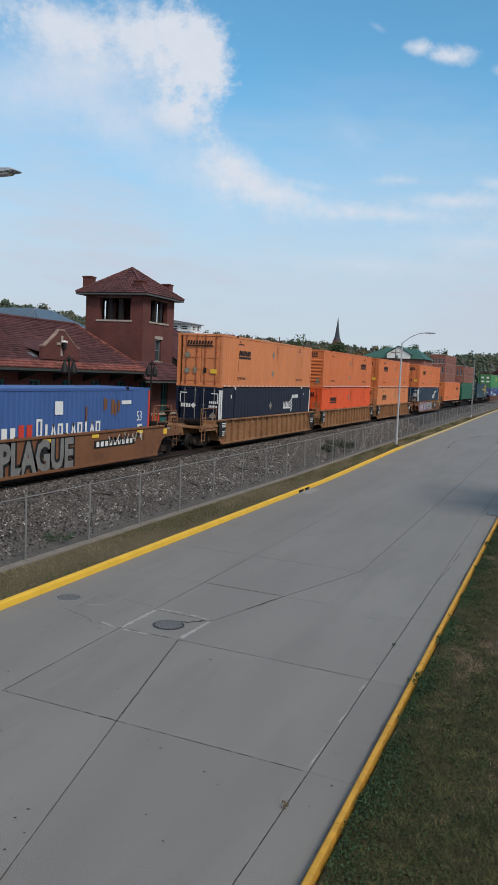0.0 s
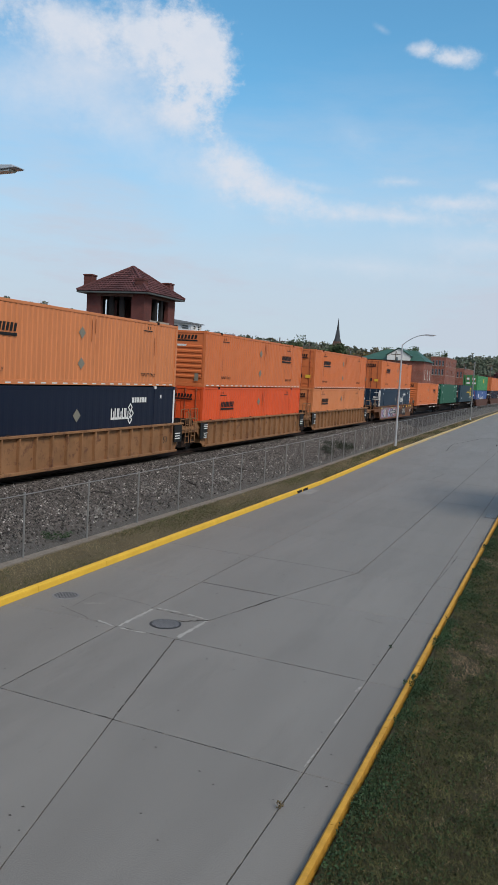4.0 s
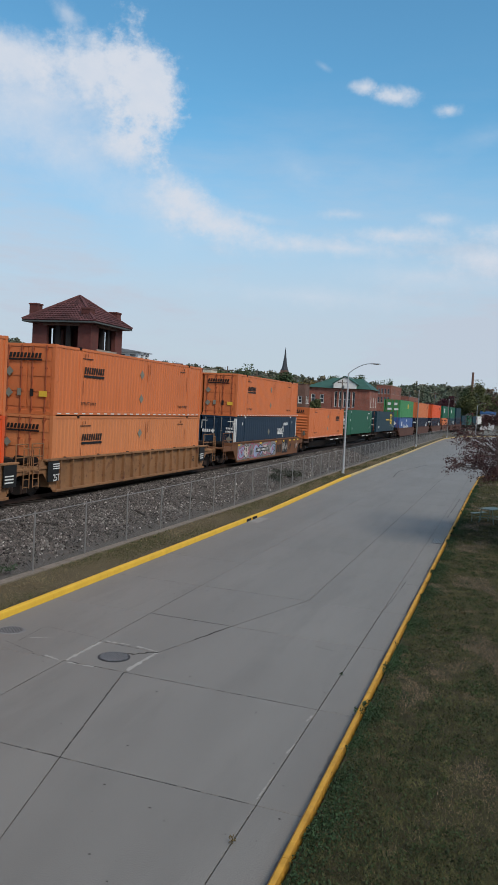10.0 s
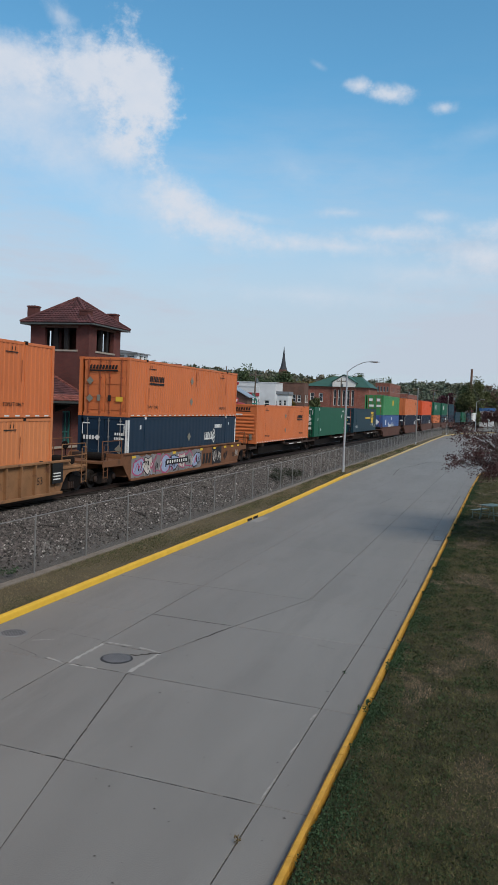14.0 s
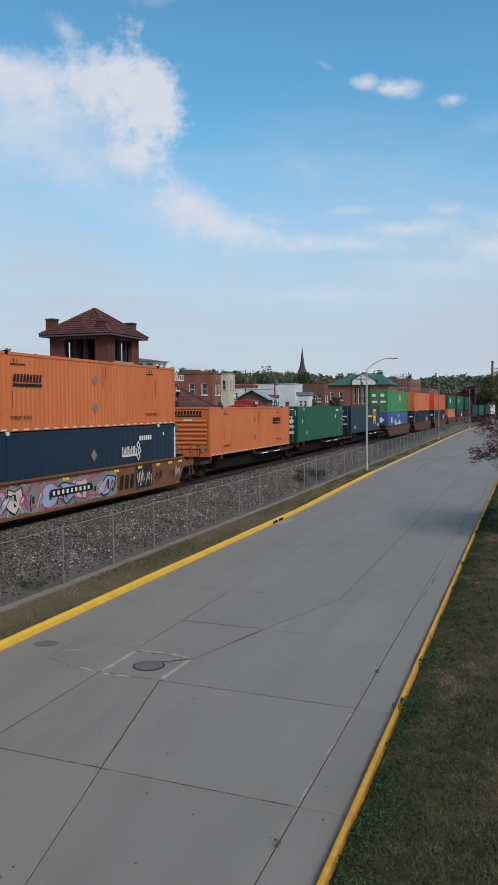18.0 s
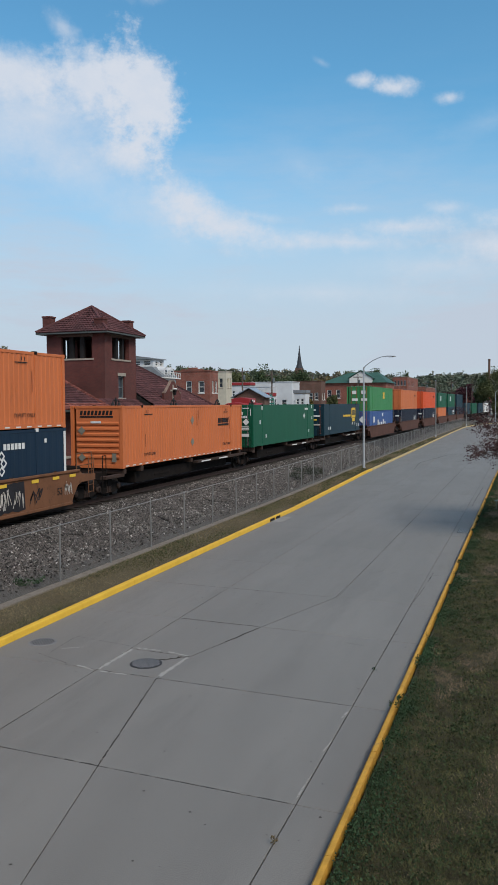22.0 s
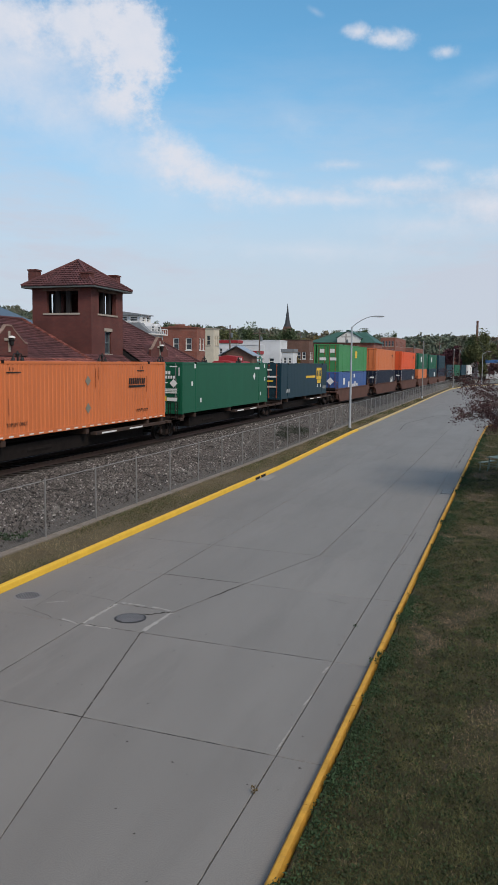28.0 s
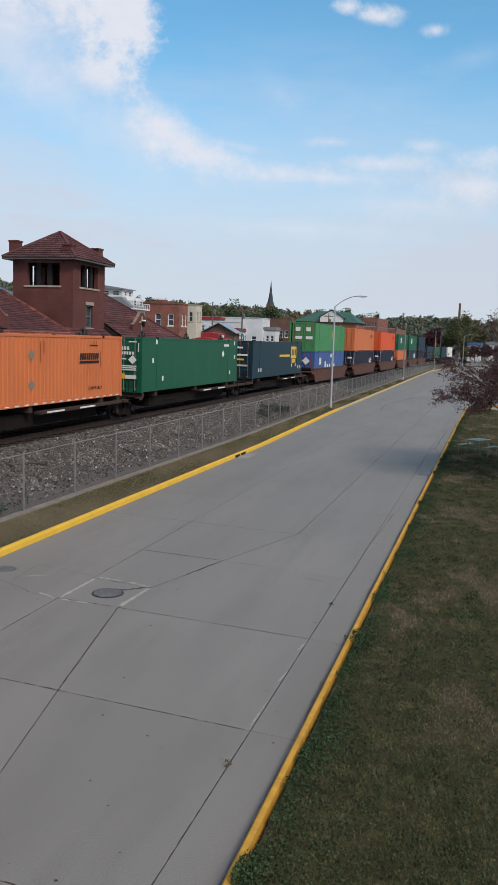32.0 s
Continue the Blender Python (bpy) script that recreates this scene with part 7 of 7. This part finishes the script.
def tree(x, y, z, height, radius, mat, label, n=900, size=0.35, name="tree"):
    t = thing(name, label, "tree", pose(x, y, z, 0, 0, rng.uniform(0, 360)), "town trees")
    bm = nb()
    th = height * 0.35
    tube(bm, (0, 0, -.2), (0.1, 0, th), radius * 0.07, radius * 0.05, 8)
    part("trunk", bm, bark, t)
    for i in range(5):
        a = i * 1.26 + rng.uniform(0, .6)
        bm = nb()
        tube(bm, (0.1, 0, th * rng.uniform(.75, 1)), (math.cos(a) * radius * .6, math.sin(a) * radius * .6, height * rng.uniform(.5, .8)), radius * 0.035, radius * 0.012, 6)
        part("limb", bm, bark, t)
    p = crown_points(n, radius, radius, height * 0.42, 30, 0.26) + np.array([0, 0, height * 0.60])
    v, f = leaves(p, size)
    tagged(soup("crown", v.tolist(), f.tolist(), mat, t), kind="stuff")
    return t


GREENS = (leaf_green, leaf_olive, leaf_green, leaf_gold, leaf_olive)
for i, (x, y, h, r, m) in enumerate((
        (-12.5, 332, 17.5, 5.5, leaf_olive), (-17, 336, 15, 4.5, leaf_green), (-7.5, 338, 14, 4.5, leaf_olive), (-22.8, 330, 11.5, 4.2, leaf_purple),
        (-3, 318, 5.8, 2.6, leaf_russet), (1.5, 312, 5.6, 2.8, leaf_russet), (-7, 316, 5.4, 2.4, leaf_russet), (-11, 322, 5.2, 2.2, leaf_olive), (5.5, 310, 6, 3, leaf_gold), (-111, 388, 19, 6, leaf_green), (-119, 392, 20, 7, leaf_green), (-103, 390, 17, 6, leaf_olive), (-96, 392, 17, 6, leaf_gold),
        (-62, 300, 18, 6, leaf_green), (-55, 305, 18.5, 5, leaf_green), (-68, 310, 16, 5, leaf_olive), (-44, 300, 16.5, 3.6, leaf_green), (-31, 340, 9, 3.2, leaf_russet),
        (-44, 187, 6.6, 1.5, leaf_olive), (-50, 186, 6.0, 1.4, leaf_gold), (-85, 260, 17, 6, leaf_green), (-92, 250, 16, 6, leaf_olive), (-75, 270, 16, 5, leaf_green), (-104, 240, 16, 6, leaf_olive), (-118, 230, 17, 6, leaf_green))):
    tree(x, y, 0.5, h, r, m, "leafy %s deciduous tree in the town" % {leaf_purple: "dark purple", leaf_gold: "yellowing", leaf_russet: "russet"}.get(m, "green"), 3600, 0.34)

# wooded hills round the town: the height of their skyline by direction
SKYLINE = ((-30, 2.1), (-5, 2.0), (0, 1.98), (3.6, 2.05), (6, 2.1), (8, 1.85), (11.4, 2.2), (13.3, 2.15), (15.5, 2.35), (20, 2.5), (26, 2.75), (33, 3.4), (36, 3.85), (39, 4.15), (45, 4.4), (80, 3.5))


def skyline(a):
    for (a0, e0), (a1, e1) in zip(SKYLINE, SKYLINE[1:]):
        if a0 <= a <= a1:
            return e0 + (e1 - e0) * (a - a0) / (a1 - a0)
    return 2.0


def hill_z(a, r):
    top = 5.5 + 620 * math.tan(radians(skyline(a))) - 13
    k = min(1.0, max(0.0, (r - 430) / 190))
    return 1.0 + (top - 1.0) * (k * k * (3 - 2 * k))


hv, hf = [], []
rs = (425, 470, 520, 570, 620, 700, 900, 1300)
angs = [-30 + i * 1.5 for i in range(74)]
for a in angs:
    for r in rs:
        hv.append((-math.sin(radians(a)) * r, math.cos(radians(a)) * r, hill_z(a, r) - (0.06 * (r - 620) if r > 620 else 0) - (1.2 if r == 425 else 0)))
for i in range(len(angs) - 1):
    for j in range(len(rs) - 1):
        k = i * len(rs) + j
        hf.append((k, k + 1, k + len(rs) + 1, k + len(rs)))
tagged(soup("hills", hv, hf, M("woodland_floor", (0.085, 0.098, 0.055), 0.95, var=0.3, scale=0.03, fine=0.5)), "low wooded hills beyond the town", "hill", kind="structure")

woods = {m: ([], 0) for m in (hazed_green, hazed_olive, hazed_gold)}
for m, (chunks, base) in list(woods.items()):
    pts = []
    for i in range(430 if m is not hazed_gold else 150):
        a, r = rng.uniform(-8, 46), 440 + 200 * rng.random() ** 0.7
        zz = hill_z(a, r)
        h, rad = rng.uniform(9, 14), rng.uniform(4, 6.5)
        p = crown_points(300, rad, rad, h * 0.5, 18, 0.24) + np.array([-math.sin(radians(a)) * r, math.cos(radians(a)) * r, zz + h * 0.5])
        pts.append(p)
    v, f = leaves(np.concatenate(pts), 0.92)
    tagged(soup("far_woods", v.tolist(), f.tolist(), m), "mixed %s woods on the far hills" % ("yellowing" if m is hazed_gold else "green"), "woods", kind="stuff")

# low spreading tree with sparse russet leaves over the lawn's edge
crab = thing("crabapple_tree", "low spreading crabapple tree with sparse russet-purple leaves", "tree", pose(3.1, 36.5, 0.45))
bm = nb()
bent(bm, [(0, 0, -.45), (-.05, .05, .8), (.05, 0, 1.5)], 0.16, 10)
part("trunk", bm, bark, crab)
tips = []
prng = random.Random(5)


def branch(p, d, length, r, depth):
    """A branch that forks and droops, with twigs at its end."""
    q = p
    pts = [p]
    for i in range(3):
        d = (d + Vector((prng.uniform(-.25, .25), prng.uniform(-.25, .25), prng.uniform(-.17, .17)))).normalized()
        q = q + d * length / 3
        if depth < 3:
            q = Vector((q.x, q.y, max(q.z, 3.05 - 0.34 * (math.hypot(q.x, q.y) - 2) + prng.uniform(-.3, .55))))
        pts.append(q)
    for k, (a, b) in enumerate(zip(pts, pts[1:])):
        tube(LIMB, a, b, r * (1 - k * .2), r * (.8 - k * .2), 5)
    if depth == 0:
        tips.extend(pts[1:])
        return
    for i in range(4 if depth > 1 else 5):
        e = (d + Vector((prng.uniform(-.9, .9), prng.uniform(-.9, .9), prng.uniform(-.55, .5)))).normalized()
        branch(pts[1 + i % 3], e, length * prng.uniform(.55, .75), r * .5, depth - 1)


for i in range(11):
    a = i * 0.58 + .2
    LIMB = nb()
    branch(Vector((0, 0, 1.9)), Vector((math.cos(a), math.sin(a), prng.uniform(.35, .75))).normalized(), prng.uniform(2.8, 3.4), 0.07, 3)
    part("limb", LIMB, bark, crab)
tp = np.array([tuple(t) for t in tips])
tp = np.repeat(tp, 34, 0) + rng.normal(size=(len(tp) * 34, 3)) * np.array((0.10, 0.10, 0.09))
v, f = leaves(tp, 0.034, 0.5, 0.5)
tagged(soup("foliage", v.tolist(), f.tolist(), leaf_russet, crab), kind="stuff")
# Out of view: this second tree is added to throw shade on the road.
tree(7.2, 34.2, 0.1, 12.5, 4.3, leaf_green, "unseen leafy green tree beside the lawn, added to shade the road", 4200, 0.20)

# picnic table
pt = thing("picnic_table", "dark green metal picnic table with two benches on the lawn", "picnic table", pose(-0.5, 42.2, 0.12, 0, 0, 60))
tgreen = M("table_green", (0.15, 0.22, 0.19), 0.5, 0.1, var=0.15)
for i in range(5):
    bm = nb()
    box(bm, -.62, .62, -.38 + i * .155, -.24 + i * .155, .73, .765)
    part("top_plank", bm, tgreen, pt, bevel=.006)
for s in (-1, 1):
    for i in range(2):
        bm = nb()
        box(bm, -.62, .62, s * .72 - .135 + i * .14, s * .72 - .005 + i * .14, .43, .46)
        part("bench_plank", bm, tgreen, pt, bevel=.006)
for x in (-.42, .42):
    for s in (-1, 1):
        bm = nb()
        bent(bm, [(x, s * .3, .73), (x, s * .42, 0.0)], .028, 6)
        part("leg", bm, tgreen, pt)
        bm = nb()
        bent(bm, [(x, s * .84, .43), (x, s * .84, 0.0)], .025, 6)
        part("bench_leg", bm, tgreen, pt)
    bm = nb()
    tube(bm, (x, -.84, .3), (x, .84, .3), .025, seg=6)
    part("crossbar", bm, tgreen, pt)

# grass: lawn, verge, and weeds along the kerb
def blades(n, xs, ys, zf, hgt, mat, label, name, keep=None, width=0.006, fan=0.0):
    """Single blades of grass; fan widens the strip with the distance along it."""
    y = ys[0] + (ys[1] - ys[0]) * rng.random(n) ** 2.0
    x = xs[0] + (xs[1] - xs[0] + fan * y) * rng.random(n)
    if keep is not None:
        ok = keep(x, y)
        x, y = x[ok], y[ok]
    n = len(x)
    z = zf(x, y)
    a = rng.uniform(0, 2 * np.pi, n)
    far = 1 + y / 18.0
    w = width * far
    h = hgt * (0.5 + rng.random(n))
    lean = rng.normal(size=(n, 2)) * h[:, None] * 0.9
    c, s = np.cos(a) * w, np.sin(a) * w
    v = np.stack([np.stack([x - c, y - s, z], 1), np.stack([x + c, y + s, z], 1), np.stack([x + lean[:, 0], y + lean[:, 1], z + h], 1)], 1).reshape(-1, 3)
    f = np.arange(n * 3).reshape(-1, 3)
    return tagged(soup(name, v.tolist(), f.tolist(), mat), label, "grass", kind="stuff")


def patchy(x, y, s, off):
    """Smooth patches over the ground, 0 to 1."""
    return 0.5 + 0.25 * (np.sin(x * 1.9 * s + off) * np.sin(y * 1.1 * s + off * 2) + np.sin(x * 0.7 * s - y * 0.9 * s + off * 3) + 0.6 * np.sin(x * 3.1 * s + y * 2.3 * s + off))


def lawn_z(x, y):
    return np.full(len(x), 0.115)


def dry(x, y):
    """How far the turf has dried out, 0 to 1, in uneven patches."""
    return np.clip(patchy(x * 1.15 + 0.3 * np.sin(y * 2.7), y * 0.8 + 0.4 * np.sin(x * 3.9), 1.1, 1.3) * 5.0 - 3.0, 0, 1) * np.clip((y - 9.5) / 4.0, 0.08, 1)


lawn_tan = M("dry_lawn_blade", (0.30, 0.212, 0.134), 0.85, var=0.3, scale=2, fine=9, bump=0, spread=0.4, island=True)
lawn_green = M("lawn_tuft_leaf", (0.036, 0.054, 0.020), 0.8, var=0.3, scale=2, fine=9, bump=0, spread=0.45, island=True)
lawn_edge = lambda x, y: (x > -2.02) & (rng.random(len(x)) > 0.8 * dry(x, y))
blades(430000, (-2.05, 0.7), (6.5, 74), lawn_z, 0.038, lawn_blade, "patchy green and brown mown lawn grass", "lawn_grass", lawn_edge, 0.0034, 0.085)
blades(60000, (-2.05, 9), (1, 74), lawn_z, 0.045, lawn_blade, "sparser mown grass in the shade", "lawn_grass", lawn_edge, 0.004)
blades(230000, (-2.0, 0.7), (6.5, 74), lawn_z, 0.032, lawn_tan, "dry straw in the lawn", "dry_lawn_grass", lambda x, y: rng.random(len(x)) < 0.03 + 0.9 * dry(x, y), 0.0026, 0.085)
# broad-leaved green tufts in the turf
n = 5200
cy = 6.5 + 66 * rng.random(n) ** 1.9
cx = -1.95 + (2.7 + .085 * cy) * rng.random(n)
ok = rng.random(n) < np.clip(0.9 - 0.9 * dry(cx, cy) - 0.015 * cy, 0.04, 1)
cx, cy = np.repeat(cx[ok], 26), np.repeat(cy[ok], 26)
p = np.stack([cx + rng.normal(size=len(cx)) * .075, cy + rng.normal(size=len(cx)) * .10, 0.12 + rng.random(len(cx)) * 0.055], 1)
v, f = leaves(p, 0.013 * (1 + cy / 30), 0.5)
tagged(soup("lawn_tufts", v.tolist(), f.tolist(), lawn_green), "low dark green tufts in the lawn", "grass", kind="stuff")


def verge_z(x, y):
    k = (-11.5 - x) / 1.5
    return 0.115 + 0.13 * np.clip(k, 0, 1)


def on_verge(x, y):
    kl = np.interp(y, [p[1] for p in KERB_L[:6]], [p[0] for p in KERB_L[:6]])
    fe = np.interp(y, [p[1] for p in FENCE[:5]], [p[0] for p in FENCE[:5]])
    return (x < kl - 0.2) & (x > fe + 0.22)


blades(120000, (-14.2, -11.45), (10, 130), verge_z, 0.045, straw, "dry straw-coloured verge grass", "verge_grass", on_verge, 0.005)
blades(90000, (-13.6, -11.45), (10, 130), verge_z, 0.055, grass_green, "patchy green verge grass", "green_verge_grass", lambda x, y: on_verge(x, y) & (rng.random(len(x)) < np.clip(patchy(x * 1.6, y * .5, .9, 4.1) * 2.2 - .65, 0, 1)), 0.005)
# broad-leaved weeds hugging the lawn's kerb
n = 70000
y = 4 + 60 * rng.random(n) ** 1.6
x = -2.06 - 0.10 * np.clip(patchy(np.zeros(n), y, 3.1, 1.1) * 3 - 1.9, 0, 1) + np.abs(rng.normal(size=n)) * (0.10 + 0.22 * patchy(np.zeros(n), y, 1.3, 2.2))
ok = rng.random(n) < np.clip(patchy(x * 0, y, 2.0, .4) * 1.7 - .25, 0.03, 1)
p = np.stack([x, y, np.where(x < -2.1, 0.165, 0.125) + rng.random(n) * 0.08], 1)[ok]
v, f = leaves(p, 0.017, 0.5)
tagged(soup("kerb_weeds", v.tolist(), f.tolist(), weed_green), "low green weeds growing along the lawn kerb", "weeds", kind="stuff")


dark_weed = leaf_mat("dark_weed", (0.020, 0.026, 0.013))


def weed(x, y, z, r, h, mat, label, n=260, size=0.035):
    p = crown_points(n, r, r, h * .5, 9) + np.array([x, y, z + h * .5])
    v, f = leaves(p, size)
    return tagged(soup("weed", v.tolist(), f.tolist(), mat), label, "weed", kind="stuff")


weed(-13.4, 19.2, 0.3, 0.45, 0.35, weed_green, "low green weed at the fence foot")
weed(-14.5, 53, 0.35, 1.5, 0.9, dark_weed, "dark bushy weeds behind the fence", 2600, 0.05)
weed(-14.3, 50, 0.3, 1.1, 0.7, dark_weed, "dark bushy weeds behind the fence", 1800, 0.05)
weed(-2.94, 9.3, 0.0, 0.05, 0.11, grass_dry, "dry tuft of grass in the gutter joint", 70, 0.014)
weed(-2.2, 13.9, 0.1, 0.10, 0.14, weed_green, "small weed growing over the kerb", 60, 0.02)
weed(-2.93, 16.2, 0.0, 0.05, 0.06, weed_green, "tiny weed in the gutter joint", 40, 0.014)

# ballast stones
def ballast(n, mat, size, label):
    y = 11 + 75 * rng.random(n) ** 1.35
    u = rng.random(n)
    tx = np.array([track_x(v) for v in y])
    fe = np.interp(y, [p[1] for p in FENCE[:5]], [p[0] for p in FENCE[:5]])
    x = (fe - 0.25) + (tx + 1.15 - fe + 0.25) * u
    d = np.clip((fe - x) / np.maximum(0.5, fe - (tx + 2.3)), 0, 1)
    z = 0.25 + 0.87 * d ** 0.85
    keep = rng.random(n) < 0.16 + 0.84 * np.clip((fe - x - .35) / 1.1, 0, 1)
    x, y, z = x[keep], y[keep], z[keep]
    n = len(x)
    base = np.array([(-1, -1, -.5), (1, -1, -.5), (1, 1, -.5), (-1, 1, -.5), (-.7, -.6, .6), (.6, -.7, .5), (.7, .6, .65), (-.6, .7, .45)])
    s = size * (0.6 + 0.9 * rng.random(n)) * (1 + y / 60)
    vv = base[None] * (1 + 0.35 * (rng.random((n, 8, 3)) - .5))
    a = rng.uniform(0, 6.28, n)
    tilt = rng.normal(size=(n, 2)) * .5
    c, si = np.cos(a), np.sin(a)
    X = vv[..., 0] * c[:, None] - vv[..., 1] * si[:, None]
    Y = vv[..., 0] * si[:, None] + vv[..., 1] * c[:, None]
    Z = vv[..., 2] + X * tilt[:, :1] + Y * tilt[:, 1:]
    P = np.stack([X * s[:, None] + x[:, None], Y * s[:, None] + y[:, None], Z * s[:, None] + (z + s * .6)[:, None]], -1).reshape(-1, 3)
    q = np.array([(4, 5, 6, 7), (0, 1, 5, 4), (1, 2, 6, 5), (2, 3, 7, 6), (3, 0, 4, 7)])
    F = (q[None] + (np.arange(n) * 8)[:, None, None]).reshape(-1, 4)
    tagged(soup("ballast_stones", P.tolist(), F.tolist(), mat), label, "ballast", kind="stuff")


ballast(120000, ballast_stone, 0.0165, "loose grey and brown crushed ballast stones")
ballast(5200, pale_stone, 0.0175, "pale stones scattered in the ballast")


def rubble(x, y, n, spread, label):
    """A scatter of pale broken concrete at the foot of the ballast."""
    bm = nb()
    r = random.Random(int(y * 7))
    for i in range(n):
        px, py, s = x + r.gauss(0, spread), y + r.gauss(0, spread * 1.6), r.uniform(.025, .085)
        pz = ground_z(px, py)
        a = r.uniform(0, 6.28)
        c, d = math.cos(a) * s, math.sin(a) * s
        quads(bm, [(px - c, py - d, pz - .01), (px + d * .8, py - c * .8, pz - .01), (px + c, py + d, pz - .01), (px - d * .7, py + c * .9, pz - .01),
                   (px - c * .6, py - d * .7, pz + s * .7), (px + d * .6, py - c * .5, pz + s * .8), (px + c * .7, py + d * .6, pz + s * .6), (px - d * .5, py + c * .6, pz + s * .75)],
              [(4, 5, 6, 7), (0, 1, 5, 4), (1, 2, 6, 5), (2, 3, 7, 6), (3, 0, 4, 7)])
    solo("rubble", bm, pale_rubble, label, "rubble", kind="stuff")


pale_rubble = M("pale_rubble", (0.21, 0.195, 0.18), 0.9, var=0.3, scale=5, spread=0.3, island=True)
for x, y, n, s in ((-14.3, 22.6, 70, .30), (-14.6, 27.5, 90, .34), (-14.2, 33.0, 50, .3), (-14.0, 44.5, 50, .35), (-13.9, 17.0, 40, .3)):
    rubble(x, y, n, s, "pale broken rubble on the ballast foot")
# old timbers lying on the ballast
for x, y, l, turn in ((-15.4, 24.6, .9, 35), (-15.7, 23.6, .5, -20), (-14.7, 30.6, 1.5, -38), (-15.2, 31.8, .6, 60), (-14.9, 36.5, 1.2, -30), (-15.6, 40.2, .8, 12)):
    bm = nb()
    box(bm, -l / 2, l / 2, -.06, .06, 0, .07)
    ob = solo("old_timber", bm, tie_wood, "dark broken sleeper timber on the ballast", "timber", "old timbers", bevel=.015)
    ob.matrix_basis = pose(x, y, ground_z(x, y) - .01, 0, 4, turn)
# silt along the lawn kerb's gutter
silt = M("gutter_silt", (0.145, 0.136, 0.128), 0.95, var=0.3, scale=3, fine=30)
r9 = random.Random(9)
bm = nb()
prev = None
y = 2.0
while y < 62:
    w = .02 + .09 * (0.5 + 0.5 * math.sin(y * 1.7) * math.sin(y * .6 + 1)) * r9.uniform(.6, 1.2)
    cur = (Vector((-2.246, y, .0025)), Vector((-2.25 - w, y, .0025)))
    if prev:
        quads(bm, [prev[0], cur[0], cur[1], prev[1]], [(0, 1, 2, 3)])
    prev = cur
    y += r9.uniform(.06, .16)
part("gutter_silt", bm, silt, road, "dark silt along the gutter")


# ---- what moves ----
def roll_times():
    """Times at which a wheel has turned by another 80 degrees, with the turn."""
    out, step, last = [(0.0, 0.0)], radians(78) * 0.42, 0.0
    for i in range(1, 32 * 60 + 1):
        t = i / 60
        d = run_of(0) - run_of(t)
        if d - last >= step or i == 32 * 60:
            out.append((t, d / 0.42))
            last = d
    return out


def motions():
    for ob, st, z in MOVING:
        walk(ob, [(t, on_track(st + run_of(t), z)) for t in TIMES])
    turns = roll_times()
    for ob, y, z in WHEELS:
        walk(ob, [(t, Matrix.Translation((0, y, z)) @ Matrix.Rotation(a, 4, "X")) for t, a in turns])


motions()
